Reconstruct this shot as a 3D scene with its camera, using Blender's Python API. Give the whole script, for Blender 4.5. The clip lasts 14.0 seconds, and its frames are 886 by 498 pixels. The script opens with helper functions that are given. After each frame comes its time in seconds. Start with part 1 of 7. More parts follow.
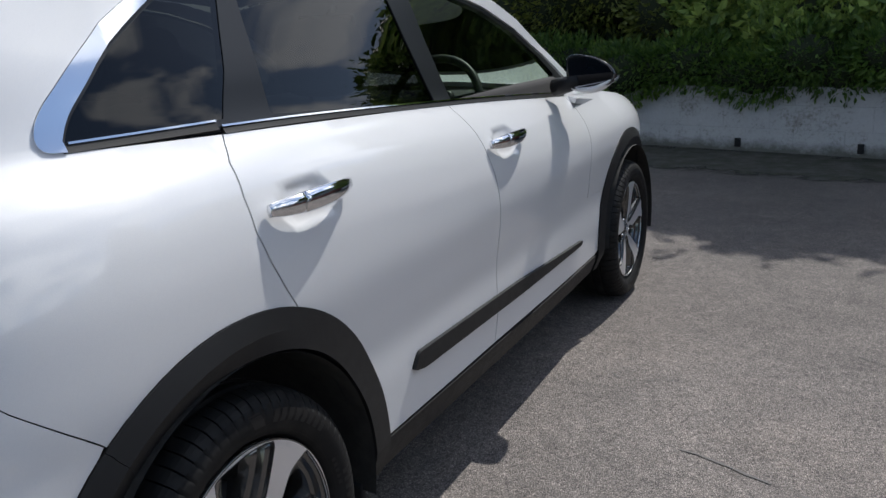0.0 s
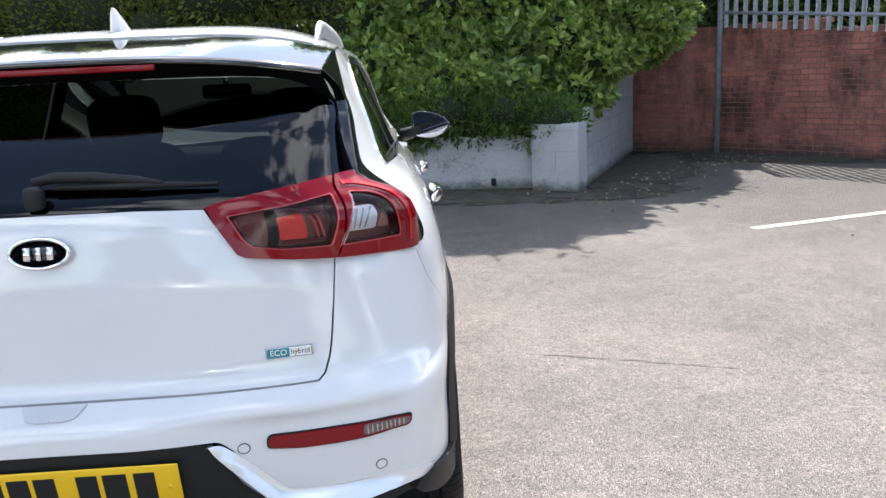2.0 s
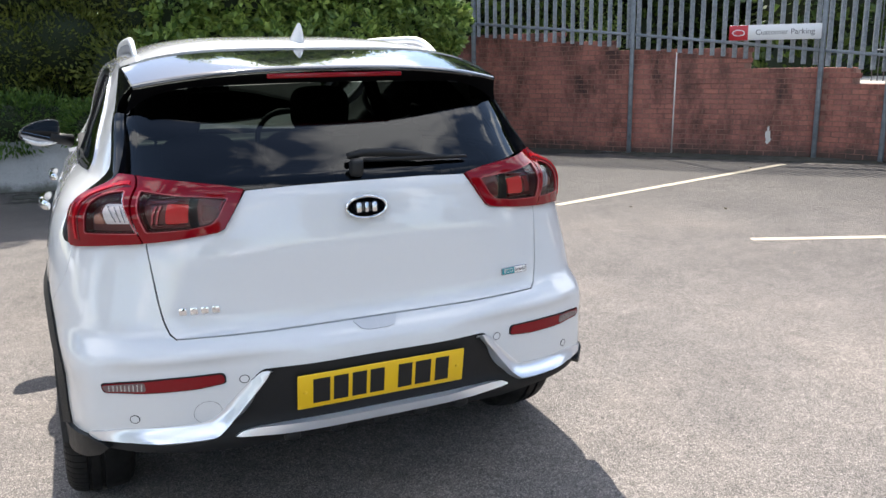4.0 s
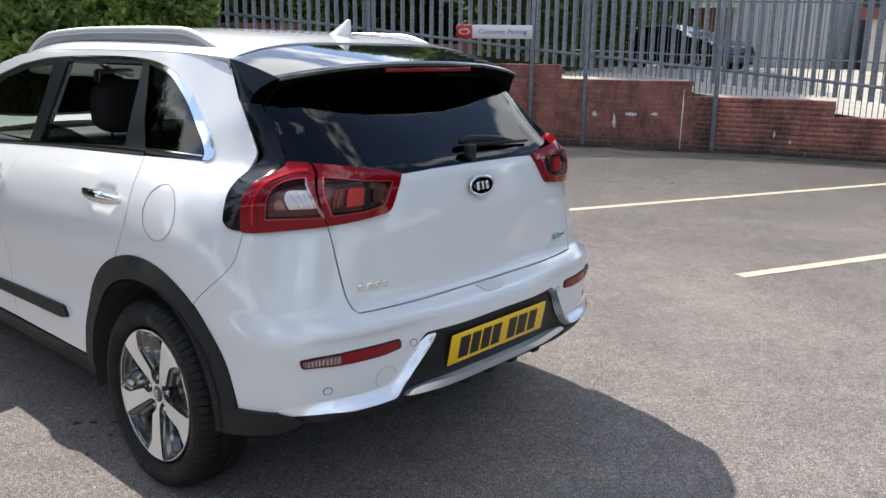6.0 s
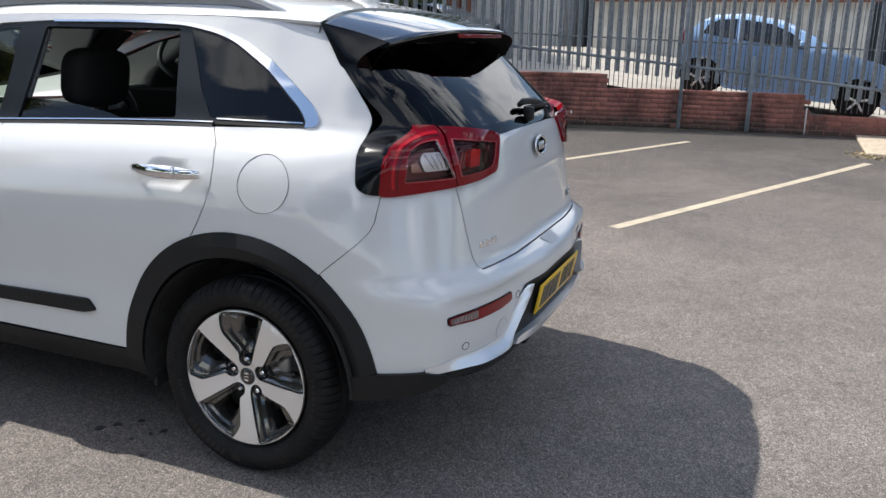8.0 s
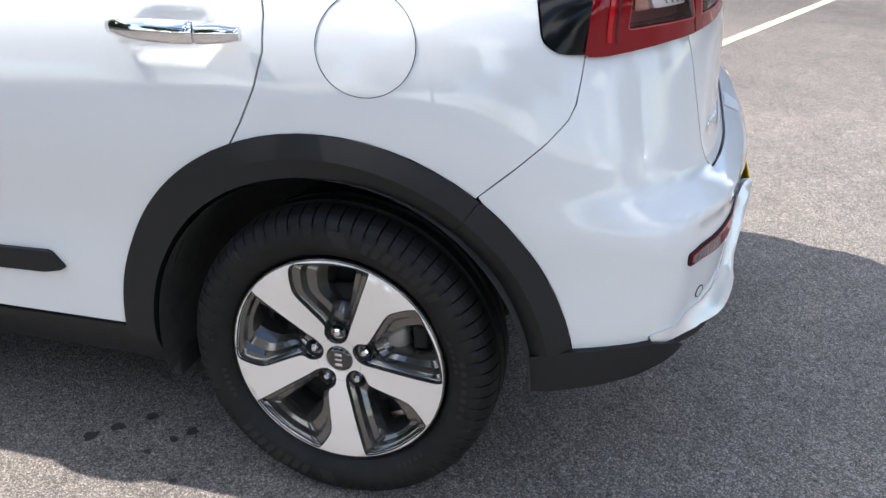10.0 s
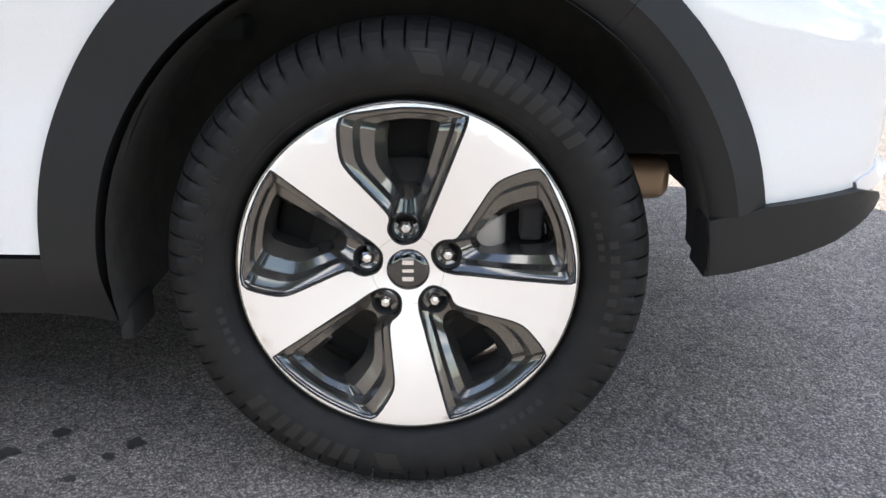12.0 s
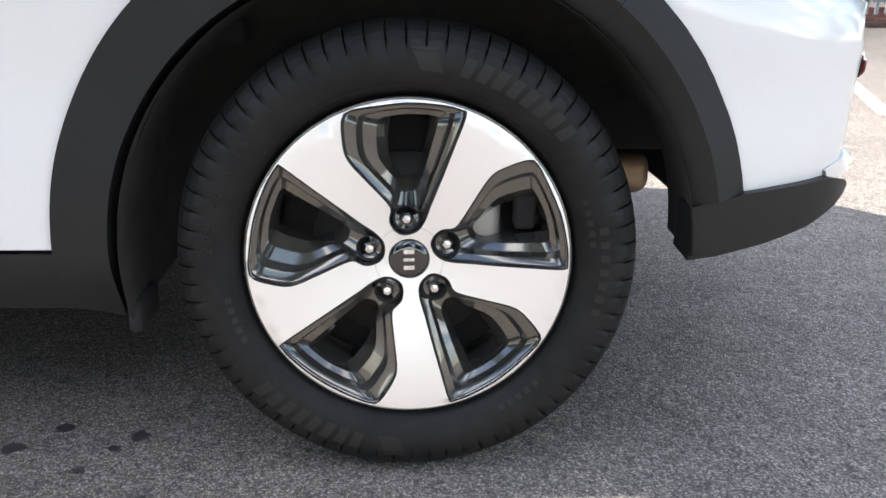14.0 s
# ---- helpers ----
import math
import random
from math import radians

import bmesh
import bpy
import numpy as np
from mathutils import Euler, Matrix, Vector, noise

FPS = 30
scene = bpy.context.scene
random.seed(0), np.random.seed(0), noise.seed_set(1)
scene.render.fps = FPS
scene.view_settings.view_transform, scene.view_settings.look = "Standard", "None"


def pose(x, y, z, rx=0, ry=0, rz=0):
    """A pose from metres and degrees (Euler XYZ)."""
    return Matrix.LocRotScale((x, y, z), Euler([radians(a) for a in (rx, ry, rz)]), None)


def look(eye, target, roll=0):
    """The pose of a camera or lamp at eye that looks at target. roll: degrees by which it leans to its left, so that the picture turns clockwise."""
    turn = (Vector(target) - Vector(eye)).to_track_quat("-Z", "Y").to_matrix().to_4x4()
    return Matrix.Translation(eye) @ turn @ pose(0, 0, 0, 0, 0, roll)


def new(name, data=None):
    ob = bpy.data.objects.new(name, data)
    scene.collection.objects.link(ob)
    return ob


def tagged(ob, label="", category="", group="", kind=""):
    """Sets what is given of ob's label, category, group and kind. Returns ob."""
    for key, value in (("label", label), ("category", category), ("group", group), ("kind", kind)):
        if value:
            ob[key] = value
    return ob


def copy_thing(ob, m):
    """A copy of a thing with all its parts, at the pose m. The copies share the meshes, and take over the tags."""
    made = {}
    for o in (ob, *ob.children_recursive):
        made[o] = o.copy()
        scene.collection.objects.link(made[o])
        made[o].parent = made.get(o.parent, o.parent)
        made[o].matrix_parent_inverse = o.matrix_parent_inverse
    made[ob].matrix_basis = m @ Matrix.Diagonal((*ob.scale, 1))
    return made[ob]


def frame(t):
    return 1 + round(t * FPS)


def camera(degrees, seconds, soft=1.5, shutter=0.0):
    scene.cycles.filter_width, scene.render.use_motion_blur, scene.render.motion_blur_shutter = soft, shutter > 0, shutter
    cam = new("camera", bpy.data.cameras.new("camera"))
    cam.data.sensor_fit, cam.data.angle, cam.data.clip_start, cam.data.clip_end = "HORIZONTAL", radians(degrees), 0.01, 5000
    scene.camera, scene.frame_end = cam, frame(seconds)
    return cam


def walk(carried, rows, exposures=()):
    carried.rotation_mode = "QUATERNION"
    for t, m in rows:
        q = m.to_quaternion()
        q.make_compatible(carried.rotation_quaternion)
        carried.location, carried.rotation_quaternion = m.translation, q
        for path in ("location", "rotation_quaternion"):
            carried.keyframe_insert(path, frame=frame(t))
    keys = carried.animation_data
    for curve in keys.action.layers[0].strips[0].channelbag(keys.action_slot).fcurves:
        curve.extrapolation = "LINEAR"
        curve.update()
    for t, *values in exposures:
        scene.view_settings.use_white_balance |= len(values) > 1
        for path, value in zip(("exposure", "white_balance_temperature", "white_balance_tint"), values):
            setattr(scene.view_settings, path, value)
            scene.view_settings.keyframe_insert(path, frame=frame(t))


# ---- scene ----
cam = camera(57.5, 14.0)
PATH = [
    (0, (1.813, -0.995, 1.275), (0.902, 0.737, 0.744), -2.6),
    (0.5, (1.586, -1.409, 1.300), (1.030, 0.473, 0.788), -2.4),
    (1, (1.340, -1.760, 1.328), (1.081, 0.227, 0.893), -1.9),
    (1.5, (1.029, -2.055, 1.342), (0.977, -0.096, 0.942), -2.2),
    (2, (0.776, -2.388, 1.345), (0.86, -0.434, 0.925), -2.7),
    (2.2, (0.644, -2.49, 1.341), (0.799, -0.543, 0.911), -2.9),
    (2.5, (0.419, -2.596, 1.35), (0.68, -0.666, 0.897), -2.2),
    (3, (0.053, -2.79, 1.38), (0.469, -0.884, 0.941), -1.3),
    (3.5, (-0.331, -2.894, 1.402), (0.256, -1.031, 0.972), -1.2),
    (3.7, (-0.498, -2.908, 1.411), (0.172, -1.075, 0.973), -1.2),
    (5.8, (-2.005, -2.49, 1.461), (-0.598, -1.147, 0.996), 0.8),
    (6, (-2.102, -2.39, 1.455), (-0.652, -1.097, 0.98), 0.6),
    (6.5, (-2.359, -2.223, 1.443), (-0.804, -1.052, 0.984), 0.8),
    (7, (-2.557, -2.017, 1.459), (-0.902, -0.993, 0.999), 1.3),
    (7.5, (-2.691, -1.727, 1.439), (-0.953, -0.859, 0.963), 1.0),
    (8, (-2.824, -1.503, 1.401), (-1.043, -0.753, 0.885), 1.0),
    (8.2, (-2.843, -1.403, 1.403), (-1.053, -0.696, 0.861), 1.0),
    (10.3, (-2.003, -0.458, 1.149), (-0.276, -0.032, 0.235), -0.9),
    (10.5, (-1.929, -0.376, 1.093), (-0.198, -0.024, 0.155), -1.2),
    (11, (-1.791, -0.209, 0.953), (-0.041, -0.008, 0.006), -1.3),
    (11.5, (-1.808, -0.111, 0.794), (0.02, -0.034, -0.014), -0.2),
    (12, (-1.866, -0.055, 0.714), (0.02, -0.039, 0.046), 0.5),
    (12.5, (-1.91, -0.026, 0.705), (-0.01, -0.043, 0.08), 0.6),
    (13, (-1.933, -0.016, 0.703), (-0.035, -0.06, 0.076), 0.5),
    (13.5, (-1.925, -0.012, 0.703), (-0.031, -0.068, 0.062), 0.5),
    (14, (-1.927, -0.008, 0.703), (-0.033, -0.078, 0.062), 0.4),
]
walk(cam, [(t, look(eye, target, roll)) for t, eye, target, roll in PATH], [(0, 0.08, 6200, 10), (0.5, 0.4, 6200, 10), (1.0, 0.86, 6300, 10), (1.5, 1.3, 6400, 10), (2.0, 1.36, 6450, 10), (2.5, 1.28, 6500, 10), (3.7, 1.18, 6550, 10), (5.8, 0.72, 6500, 10), (7.0, 0.56, 6500, 10), (8.2, 0.40, 6500, 10), (10.3, 1.44, 6400, 10), (11, 1.98, 6500, 10), (11.5, 1.79, 6700, 10), (12, 1.83, 6800, 10), (14, 1.77, 6800, 10)])

# ---- world, sun, exposure ----
SUN_TO = Vector((0.10, 0.775, 1.0)).normalized()
world = bpy.data.worlds.new("sky")
scene.world = world
world.use_nodes = True
wt = world.node_tree
for n in list(wt.nodes):
    wt.nodes.remove(n)
w_out = wt.nodes.new("ShaderNodeOutputWorld")
w_bg = wt.nodes.new("ShaderNodeBackground")
w_sky = wt.nodes.new("ShaderNodeTexSky")
w_sky.sky_type = "NISHITA"
w_sky.sun_disc = False
w_sky.sun_elevation = math.asin(SUN_TO.z)
w_sky.sun_rotation = math.atan2(SUN_TO.x, SUN_TO.y)
w_sky.dust_density = 0.6
w_co = wt.nodes.new("ShaderNodeTexCoord")
w_map = wt.nodes.new("ShaderNodeMapping")
w_map.inputs["Scale"].default_value = (1.0, 1.0, 1.8)
w_map.inputs["Location"].default_value = (1.87, 2.26, -7.82)
w_noise = wt.nodes.new("ShaderNodeTexNoise")
w_noise.inputs["Scale"].default_value = 2.7
w_noise.inputs["Detail"].default_value = 12.0
w_noise.inputs["Roughness"].default_value = 0.55
w_ramp = wt.nodes.new("ShaderNodeValToRGB")
w_ramp.color_ramp.elements[0].position = 0.53
w_ramp.color_ramp.elements[1].position = 0.60
w_cloud = wt.nodes.new("ShaderNodeMixRGB")
w_cloud.inputs[2].default_value = (11.0, 11.2, 11.6, 1)
wt.links.new(w_co.outputs["Generated"], w_map.inputs[0])
wt.links.new(w_map.outputs[0], w_noise.inputs["Vector"])
wt.links.new(w_noise.outputs["Fac"], w_ramp.inputs[0])
wt.links.new(w_ramp.outputs[0], w_cloud.inputs[0])
wt.links.new(w_sky.outputs[0], w_cloud.inputs[1])
wt.links.new(w_cloud.outputs[0], w_bg.inputs[0])
w_bg.inputs[1].default_value = 0.134
wt.links.new(w_bg.outputs[0], w_out.inputs[0])

sun = new("sun", bpy.data.lights.new("sun", "SUN"))
sun.data.energy = 4.7
sun.data.angle = radians(0.53)
sun.data.color = (1.0, 0.945, 0.865)
sun.matrix_world = look(SUN_TO * 30, (0, 0, 0))

# ---- materials ----
def material(name, colour=(0.8, 0.8, 0.8), rough=0.5, metal=0.0, coat=0.0, spec=0.5):
    m = bpy.data.materials.new(name)
    m.use_nodes = True
    b = m.node_tree.nodes["Principled BSDF"]
    b.inputs["Base Color"].default_value = (*colour, 1)
    b.inputs["Roughness"].default_value = rough
    b.inputs["Metallic"].default_value = metal
    b.inputs["Coat Weight"].default_value = coat
    b.inputs["Coat Roughness"].default_value = 0.02
    b.inputs["Specular IOR Level"].default_value = spec
    return m


def node(m, kind, **inputs):
    n = m.node_tree.nodes.new(kind)
    for k, v in inputs.items():
        n.inputs[k.replace("_", " ")].default_value = v
    return n


def link(m, a, b):
    m.node_tree.links.new(a, b)


def bsdf(m):
    return m.node_tree.nodes["Principled BSDF"]


def coords(m, generated=False, object_space=True):
    c = m.node_tree.nodes.new("ShaderNodeTexCoord")
    return c.outputs["Object" if object_space else "Generated"]


def world_coords(m):
    g = m.node_tree.nodes.new("ShaderNodeNewGeometry")
    return g.outputs["Position"]


def ramp(m, fac, stops):
    r = m.node_tree.nodes.new("ShaderNodeValToRGB")
    els = r.color_ramp.elements
    while len(els) < len(stops):
        els.new(0.5)
    for e, (p, c) in zip(els, stops):
        e.position, e.color = p, (*c, 1)
    link(m, fac, r.inputs[0])
    return r.outputs[0]


def noise_fac(m, scale, detail=4.0, rough=0.6, vec=None):
    n = node(m, "ShaderNodeTexNoise", Scale=scale, Detail=detail, Roughness=rough)
    link(m, vec if vec is not None else world_coords(m), n.inputs["Vector"])
    return n.outputs["Fac"]


def mixed(m, fac, a, b, mode="MIX"):
    n = m.node_tree.nodes.new("ShaderNodeMixRGB")
    n.blend_type = mode
    for i, v in ((0, fac), (1, a), (2, b)):
        if hasattr(v, "is_linked"):
            link(m, v, n.inputs[i])
        elif i == 0:
            n.inputs[0].default_value = v
        else:
            n.inputs[i].default_value = (*v, 1)
    return n.outputs[0]


def bump(m, height, strength=0.3, dist=0.01):
    n = node(m, "ShaderNodeBump", Strength=strength, Distance=dist)
    link(m, height, n.inputs["Height"])
    link(m, n.outputs[0], bsdf(m).inputs["Normal"])
    return n


def rough_var(m, lo, hi, scale=6.0):
    f = noise_fac(m, scale, 5.0)
    r = node(m, "ShaderNodeMapRange", To_Min=lo, To_Max=hi, From_Min=0.3, From_Max=0.7)
    link(m, f, r.inputs[0])
    link(m, r.outputs[0], bsdf(m).inputs["Roughness"])


M_PAINT = material("pearl_white_paint", (0.80, 0.81, 0.825), 0.42, 0.0, 1.0, 0.3)
bsdf(M_PAINT).inputs["Coat IOR"].default_value = 1.6
bsdf(M_PAINT).inputs["Coat Roughness"].default_value = 0.008
_f = noise_fac(M_PAINT, 900.0, 2.0)
link(M_PAINT, ramp(M_PAINT, _f, [(0.3, (0.615, 0.625, 0.64)), (0.7, (0.68, 0.685, 0.69))]), bsdf(M_PAINT).inputs["Base Color"])
M_CLAD = material("grained_black_plastic", (0.011, 0.0115, 0.0125), 0.5, 0.0, 0.0, 0.27)
_f = noise_fac(M_CLAD, 1400.0, 2.0)
bump(M_CLAD, _f, 0.25, 0.0006)
rough_var(M_CLAD, 0.46, 0.54, 30.0)
M_GLOSS = material("gloss_black_panel", (0.006, 0.007, 0.009), 0.08, 0.0, 1.0)
M_CHROME = material("chrome", (0.80, 0.81, 0.83), 0.07, 1.0)
M_SATIN = material("satin_silver_trim", (0.80, 0.82, 0.86), 0.30, 0.7)
M_PILLAR = material("satin_black_pillar", (0.010, 0.011, 0.013), 0.30, spec=0.3)
M_RAIL = material("roof_rail_silver", (0.72, 0.73, 0.74), 0.4, 0.6)
M_RUBBER = material("tyre_rubber", (0.010, 0.010, 0.011), 0.62, spec=0.22)
rough_var(M_RUBBER, 0.5, 0.75, 14.0)
_f = noise_fac(M_RUBBER, 22.0, 5.0)
link(M_RUBBER, ramp(M_RUBBER, _f, [(0.35, (0.006, 0.0062, 0.0068)), (0.75, (0.013, 0.013, 0.013))]), bsdf(M_RUBBER).inputs["Base Color"])
M_LETTER = material("moulded_sidewall_lettering", (0.0105, 0.0105, 0.011), 0.45, spec=0.3)
M_ALLOY = material("machined_alloy", (0.83, 0.83, 0.84), 0.34, 0.75)
_f = noise_fac(M_ALLOY, 60.0, 4.0)
bump(M_ALLOY, _f, 0.03, 0.001)
M_POCKET = material("anthracite_alloy_paint", (0.105, 0.102, 0.097), 0.16, 0.75, 1.0)
M_NUT = material("chromed_nut", (0.66, 0.66, 0.68), 0.14, 1.0)
M_STEEL = material("cast_steel", (0.014, 0.0138, 0.0135), 0.7, 0.3)
M_CALIPER = material("dull_aluminium", (0.32, 0.31, 0.30), 0.5, 0.5)
M_RUST = material("warm_exhaust_metal", (0.30, 0.22, 0.15), 0.5, 0.6)
M_DARK = material("underbody_black", (0.008, 0.008, 0.009), 0.9)
M_LINER = material("dusty_felt_arch_liner", (0.02, 0.02, 0.02), 0.85)
_f = noise_fac(M_LINER, 18.0, 6.0, 0.7)
link(M_LINER, ramp(M_LINER, _f, [(0.35, (0.013, 0.0128, 0.0125)), (0.7, (0.034, 0.032, 0.029))]), bsdf(M_LINER).inputs["Base Color"])
M_SEAT = material("black_cloth", (0.012, 0.012, 0.013), 0.9)
M_LINING = material("pale_headlining", (0.42, 0.42, 0.40), 0.9)
M_DASH = material("dashboard_plastic", (0.03, 0.03, 0.032), 0.5)
M_RED = material("red_lens", (0.19, 0.0015, 0.006), 0.05, 0.0, 0.0, 0.36)
M_REDDEEP = material("deep_red_reflector", (0.09, 0.004, 0.008), 0.25, 0.2)
M_REDPALE = material("pale_red_edge", (0.46, 0.09, 0.10), 0.25, 0.2)
M_LAMPDARK = material("smoked_lamp_bowl", (0.16, 0.060, 0.062), 0.3, 0.5)
M_HOLLOW = material("hollow_shade_grey", (0.52, 0.53, 0.55), 0.5)
M_PIANO = material("black_pillar_gloss", (0.005, 0.0055, 0.007), 0.12, 0.0, 0.0, 0.24)
M_UNDER = material("matt_black_underside", (0.0028, 0.003, 0.004), 0.8, 0.0, 0.0, 0.08)
M_REDMID = material("red_light_guide", (0.42, 0.006, 0.014), 0.12, 0.0, 0.0, 0.4)
M_RAILGREY = material("grey_rail_infill", (0.30, 0.31, 0.33), 0.45, 0.3)
M_REDHOT = material("bright_red_element", (0.75, 0.020, 0.028), 0.25, 0.0, 0.4)
M_WHITELENS = material("clear_reflector", (0.85, 0.85, 0.85), 0.25, 0.2)
M_AMBER = material("peach_reflector", (0.42, 0.22, 0.17), 0.25, 0.2)
M_YELLOW = material("reflective_yellow_plate", (0.80, 0.50, 0.012), 0.35)
M_INK = material("black_print", (0.01, 0.01, 0.01), 0.4)
M_TEAL = material("teal_badge", (0.01, 0.22, 0.26), 0.25)
M_GREYBADGE = material("silver_badge", (0.45, 0.46, 0.48), 0.25, 0.8)
# tinted dark: the dark reflection in the door mirrors is put into the colour
M_DARKMIRROR = material("darkened_mirror_glass", (0.16, 0.165, 0.18), 0.02, 1.0)
M_MIRROR = material("mirror_glass", (0.9, 0.9, 0.9), 0.01, 1.0)


def glass(name, tint, gloss_rough=0.0, ior=1.5):
    m = bpy.data.materials.new(name)
    m.use_nodes = True
    t = m.node_tree
    for n in list(t.nodes):
        t.nodes.remove(n)
    out = t.nodes.new("ShaderNodeOutputMaterial")
    tr = t.nodes.new("ShaderNodeBsdfTransparent")
    tr.inputs[0].default_value = (*tint, 1)
    gl = t.nodes.new("ShaderNodeBsdfGlossy")
    gl.inputs["Roughness"].default_value = gloss_rough
    fr = t.nodes.new("ShaderNodeFresnel")
    fr.inputs[0].default_value = ior
    mx = t.nodes.new("ShaderNodeMixShader")
    t.links.new(fr.outputs[0], mx.inputs[0])
    t.links.new(tr.outputs[0], mx.inputs[1])
    t.links.new(gl.outputs[0], mx.inputs[2])
    t.links.new(mx.outputs[0], out.inputs[0])
    return m


M_PRIVACY = glass("privacy_glass", (0.04, 0.045, 0.05), ior=1.46)
M_SCREEN = glass("tinted_rear_screen", (0.05, 0.058, 0.056), ior=1.45)
M_CLEAR = glass("green_tinted_glass", (0.55, 0.62, 0.57))
M_LENS = glass("smoked_lamp_cover", (0.93, 0.88, 0.88), 0.0, 1.35)
M_SMOKE = material("smoky_ribbed_lens", (0.16, 0.10, 0.10), 0.2)

# asphalt: rough chippings in a dark binder, dusty and worn, with far-off shade painted in
M_ASPHALT = material("worn_asphalt", (0.12, 0.12, 0.12), 0.8, spec=0.42)
_agg = node(M_ASPHALT, "ShaderNodeTexVoronoi", Scale=235.0)
_warp = node(M_ASPHALT, "ShaderNodeTexNoise", Scale=70.0, Detail=2.0)
link(M_ASPHALT, world_coords(M_ASPHALT), _warp.inputs["Vector"])
_add = M_ASPHALT.node_tree.nodes.new("ShaderNodeVectorMath")
_add.operation = "MULTIPLY_ADD"
link(M_ASPHALT, _warp.outputs["Color"], _add.inputs[0])
_add.inputs[1].default_value = (0.012, 0.012, 0.012)
link(M_ASPHALT, world_coords(M_ASPHALT), _add.inputs[2])
link(M_ASPHALT, _add.outputs[0], _agg.inputs["Vector"])
_big = noise_fac(M_ASPHALT, 0.55, 6.0, 0.62)
_mid = noise_fac(M_ASPHALT, 4.0, 8.0, 0.75)
_fine = noise_fac(M_ASPHALT, 420.0, 3.0, 0.7)
_spk = noise_fac(M_ASPHALT, 60.0, 5.0, 0.75)
_c1 = ramp(M_ASPHALT, _agg.outputs["Color"], [(0.05, (0.126, 0.118, 0.112)), (0.5, (0.240, 0.224, 0.214)), (0.95, (0.43, 0.40, 0.385))])
_gap = ramp(M_ASPHALT, _agg.outputs["Distance"], [(0.30, (1.0, 1.0, 1.0)), (0.64, (0.42, 0.42, 0.43))])
_c2 = ramp(M_ASPHALT, _big, [(0.30, (0.76, 0.75, 0.735)), (0.48, (0.98, 0.965, 0.945)), (0.70, (1.22, 1.17, 1.11))])
_c3 = ramp(M_ASPHALT, _mid, [(0.3, (0.82, 0.82, 0.82)), (0.7, (1.17, 1.16, 1.15))])
_c4 = ramp(M_ASPHALT, _fine, [(0.35, (0.75, 0.75, 0.75)), (0.65, (1.22, 1.22, 1.22))])
_c5 = ramp(M_ASPHALT, _spk, [(0.34, (0.64, 0.64, 0.64)), (0.5, (0.86, 0.85, 0.84)), (0.66, (1.06, 1.045, 1.03))])
_col = _c1
# paler around the car, darker far off: tree shade put into the colour
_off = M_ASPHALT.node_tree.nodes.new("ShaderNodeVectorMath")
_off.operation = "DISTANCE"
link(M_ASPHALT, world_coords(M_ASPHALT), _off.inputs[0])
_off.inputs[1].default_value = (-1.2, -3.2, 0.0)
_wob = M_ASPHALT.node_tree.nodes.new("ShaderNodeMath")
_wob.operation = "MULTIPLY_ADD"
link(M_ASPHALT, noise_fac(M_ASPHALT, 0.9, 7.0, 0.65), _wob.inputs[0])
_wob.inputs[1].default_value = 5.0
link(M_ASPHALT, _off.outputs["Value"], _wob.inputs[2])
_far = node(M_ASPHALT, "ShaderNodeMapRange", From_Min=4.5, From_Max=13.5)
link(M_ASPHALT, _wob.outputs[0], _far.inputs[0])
_c6_shade = ramp(M_ASPHALT, _far.outputs[0], [(0.0, (1.52, 1.51, 1.49)), (0.5, (1.06, 1.04, 1.03)), (1.0, (0.54, 0.54, 0.54))])
_chip = node(M_ASPHALT, "ShaderNodeTexVoronoi", Scale=62.0)
link(M_ASPHALT, _add.outputs[0], _chip.inputs["Vector"])
_pick = ramp(M_ASPHALT, _chip.outputs["Color"], [(0.0, (0.40, 0.40, 0.40)), (0.16, (0.55, 0.55, 0.55)), (0.24, (1, 1, 1)), (0.76, (1, 1, 1)), (0.82, (1.25, 1.24, 1.23)), (1.0, (1.5, 1.49, 1.47))])
_near = ramp(M_ASPHALT, _chip.outputs["Distance"], [(0.26, (1, 1, 1)), (0.36, (0, 0, 0))])
_c8 = mixed(M_ASPHALT, _near, (1.0, 1.0, 1.0), _pick)
_c7 = ramp(M_ASPHALT, noise_fac(M_ASPHALT, 17.0, 8.0, 0.8), [(0.32, (0.70, 0.70, 0.70)), (0.5, (1.0, 1.0, 1.0)), (0.70, (1.22, 1.21, 1.19))])
for _m in (_gap, _c2, _c3, _c4, _c5, _c6_shade, _c7, _c8):
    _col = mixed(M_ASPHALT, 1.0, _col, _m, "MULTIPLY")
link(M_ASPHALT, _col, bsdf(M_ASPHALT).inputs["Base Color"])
_h = mixed(M_ASPHALT, 0.3, mixed(M_ASPHALT, 0.35, ramp(M_ASPHALT, _agg.outputs["Distance"], [(0.1, (1, 1, 1)), (0.65, (0, 0, 0))]), _spk), _fine)
bump(M_ASPHALT, _h, 1.0, 0.006)

M_SEAL = material("crack_filler", (0.125, 0.118, 0.112), 0.95)
M_LINE = material("worn_road_paint", (0.72, 0.70, 0.64), 0.7)
_f = noise_fac(M_LINE, 70.0, 5.0, 0.7)
_g = noise_fac(M_LINE, 5.0, 5.0, 0.7)
link(M_LINE, ramp(M_LINE, mixed(M_LINE, 0.5, _f, _g), [(0.36, (0.20, 0.18, 0.15)), (0.45, (0.42, 0.36, 0.27)), (0.6, (0.53, 0.46, 0.345))]), bsdf(M_LINE).inputs["Base Color"])
bump(M_LINE, _f, 0.5, 0.004)

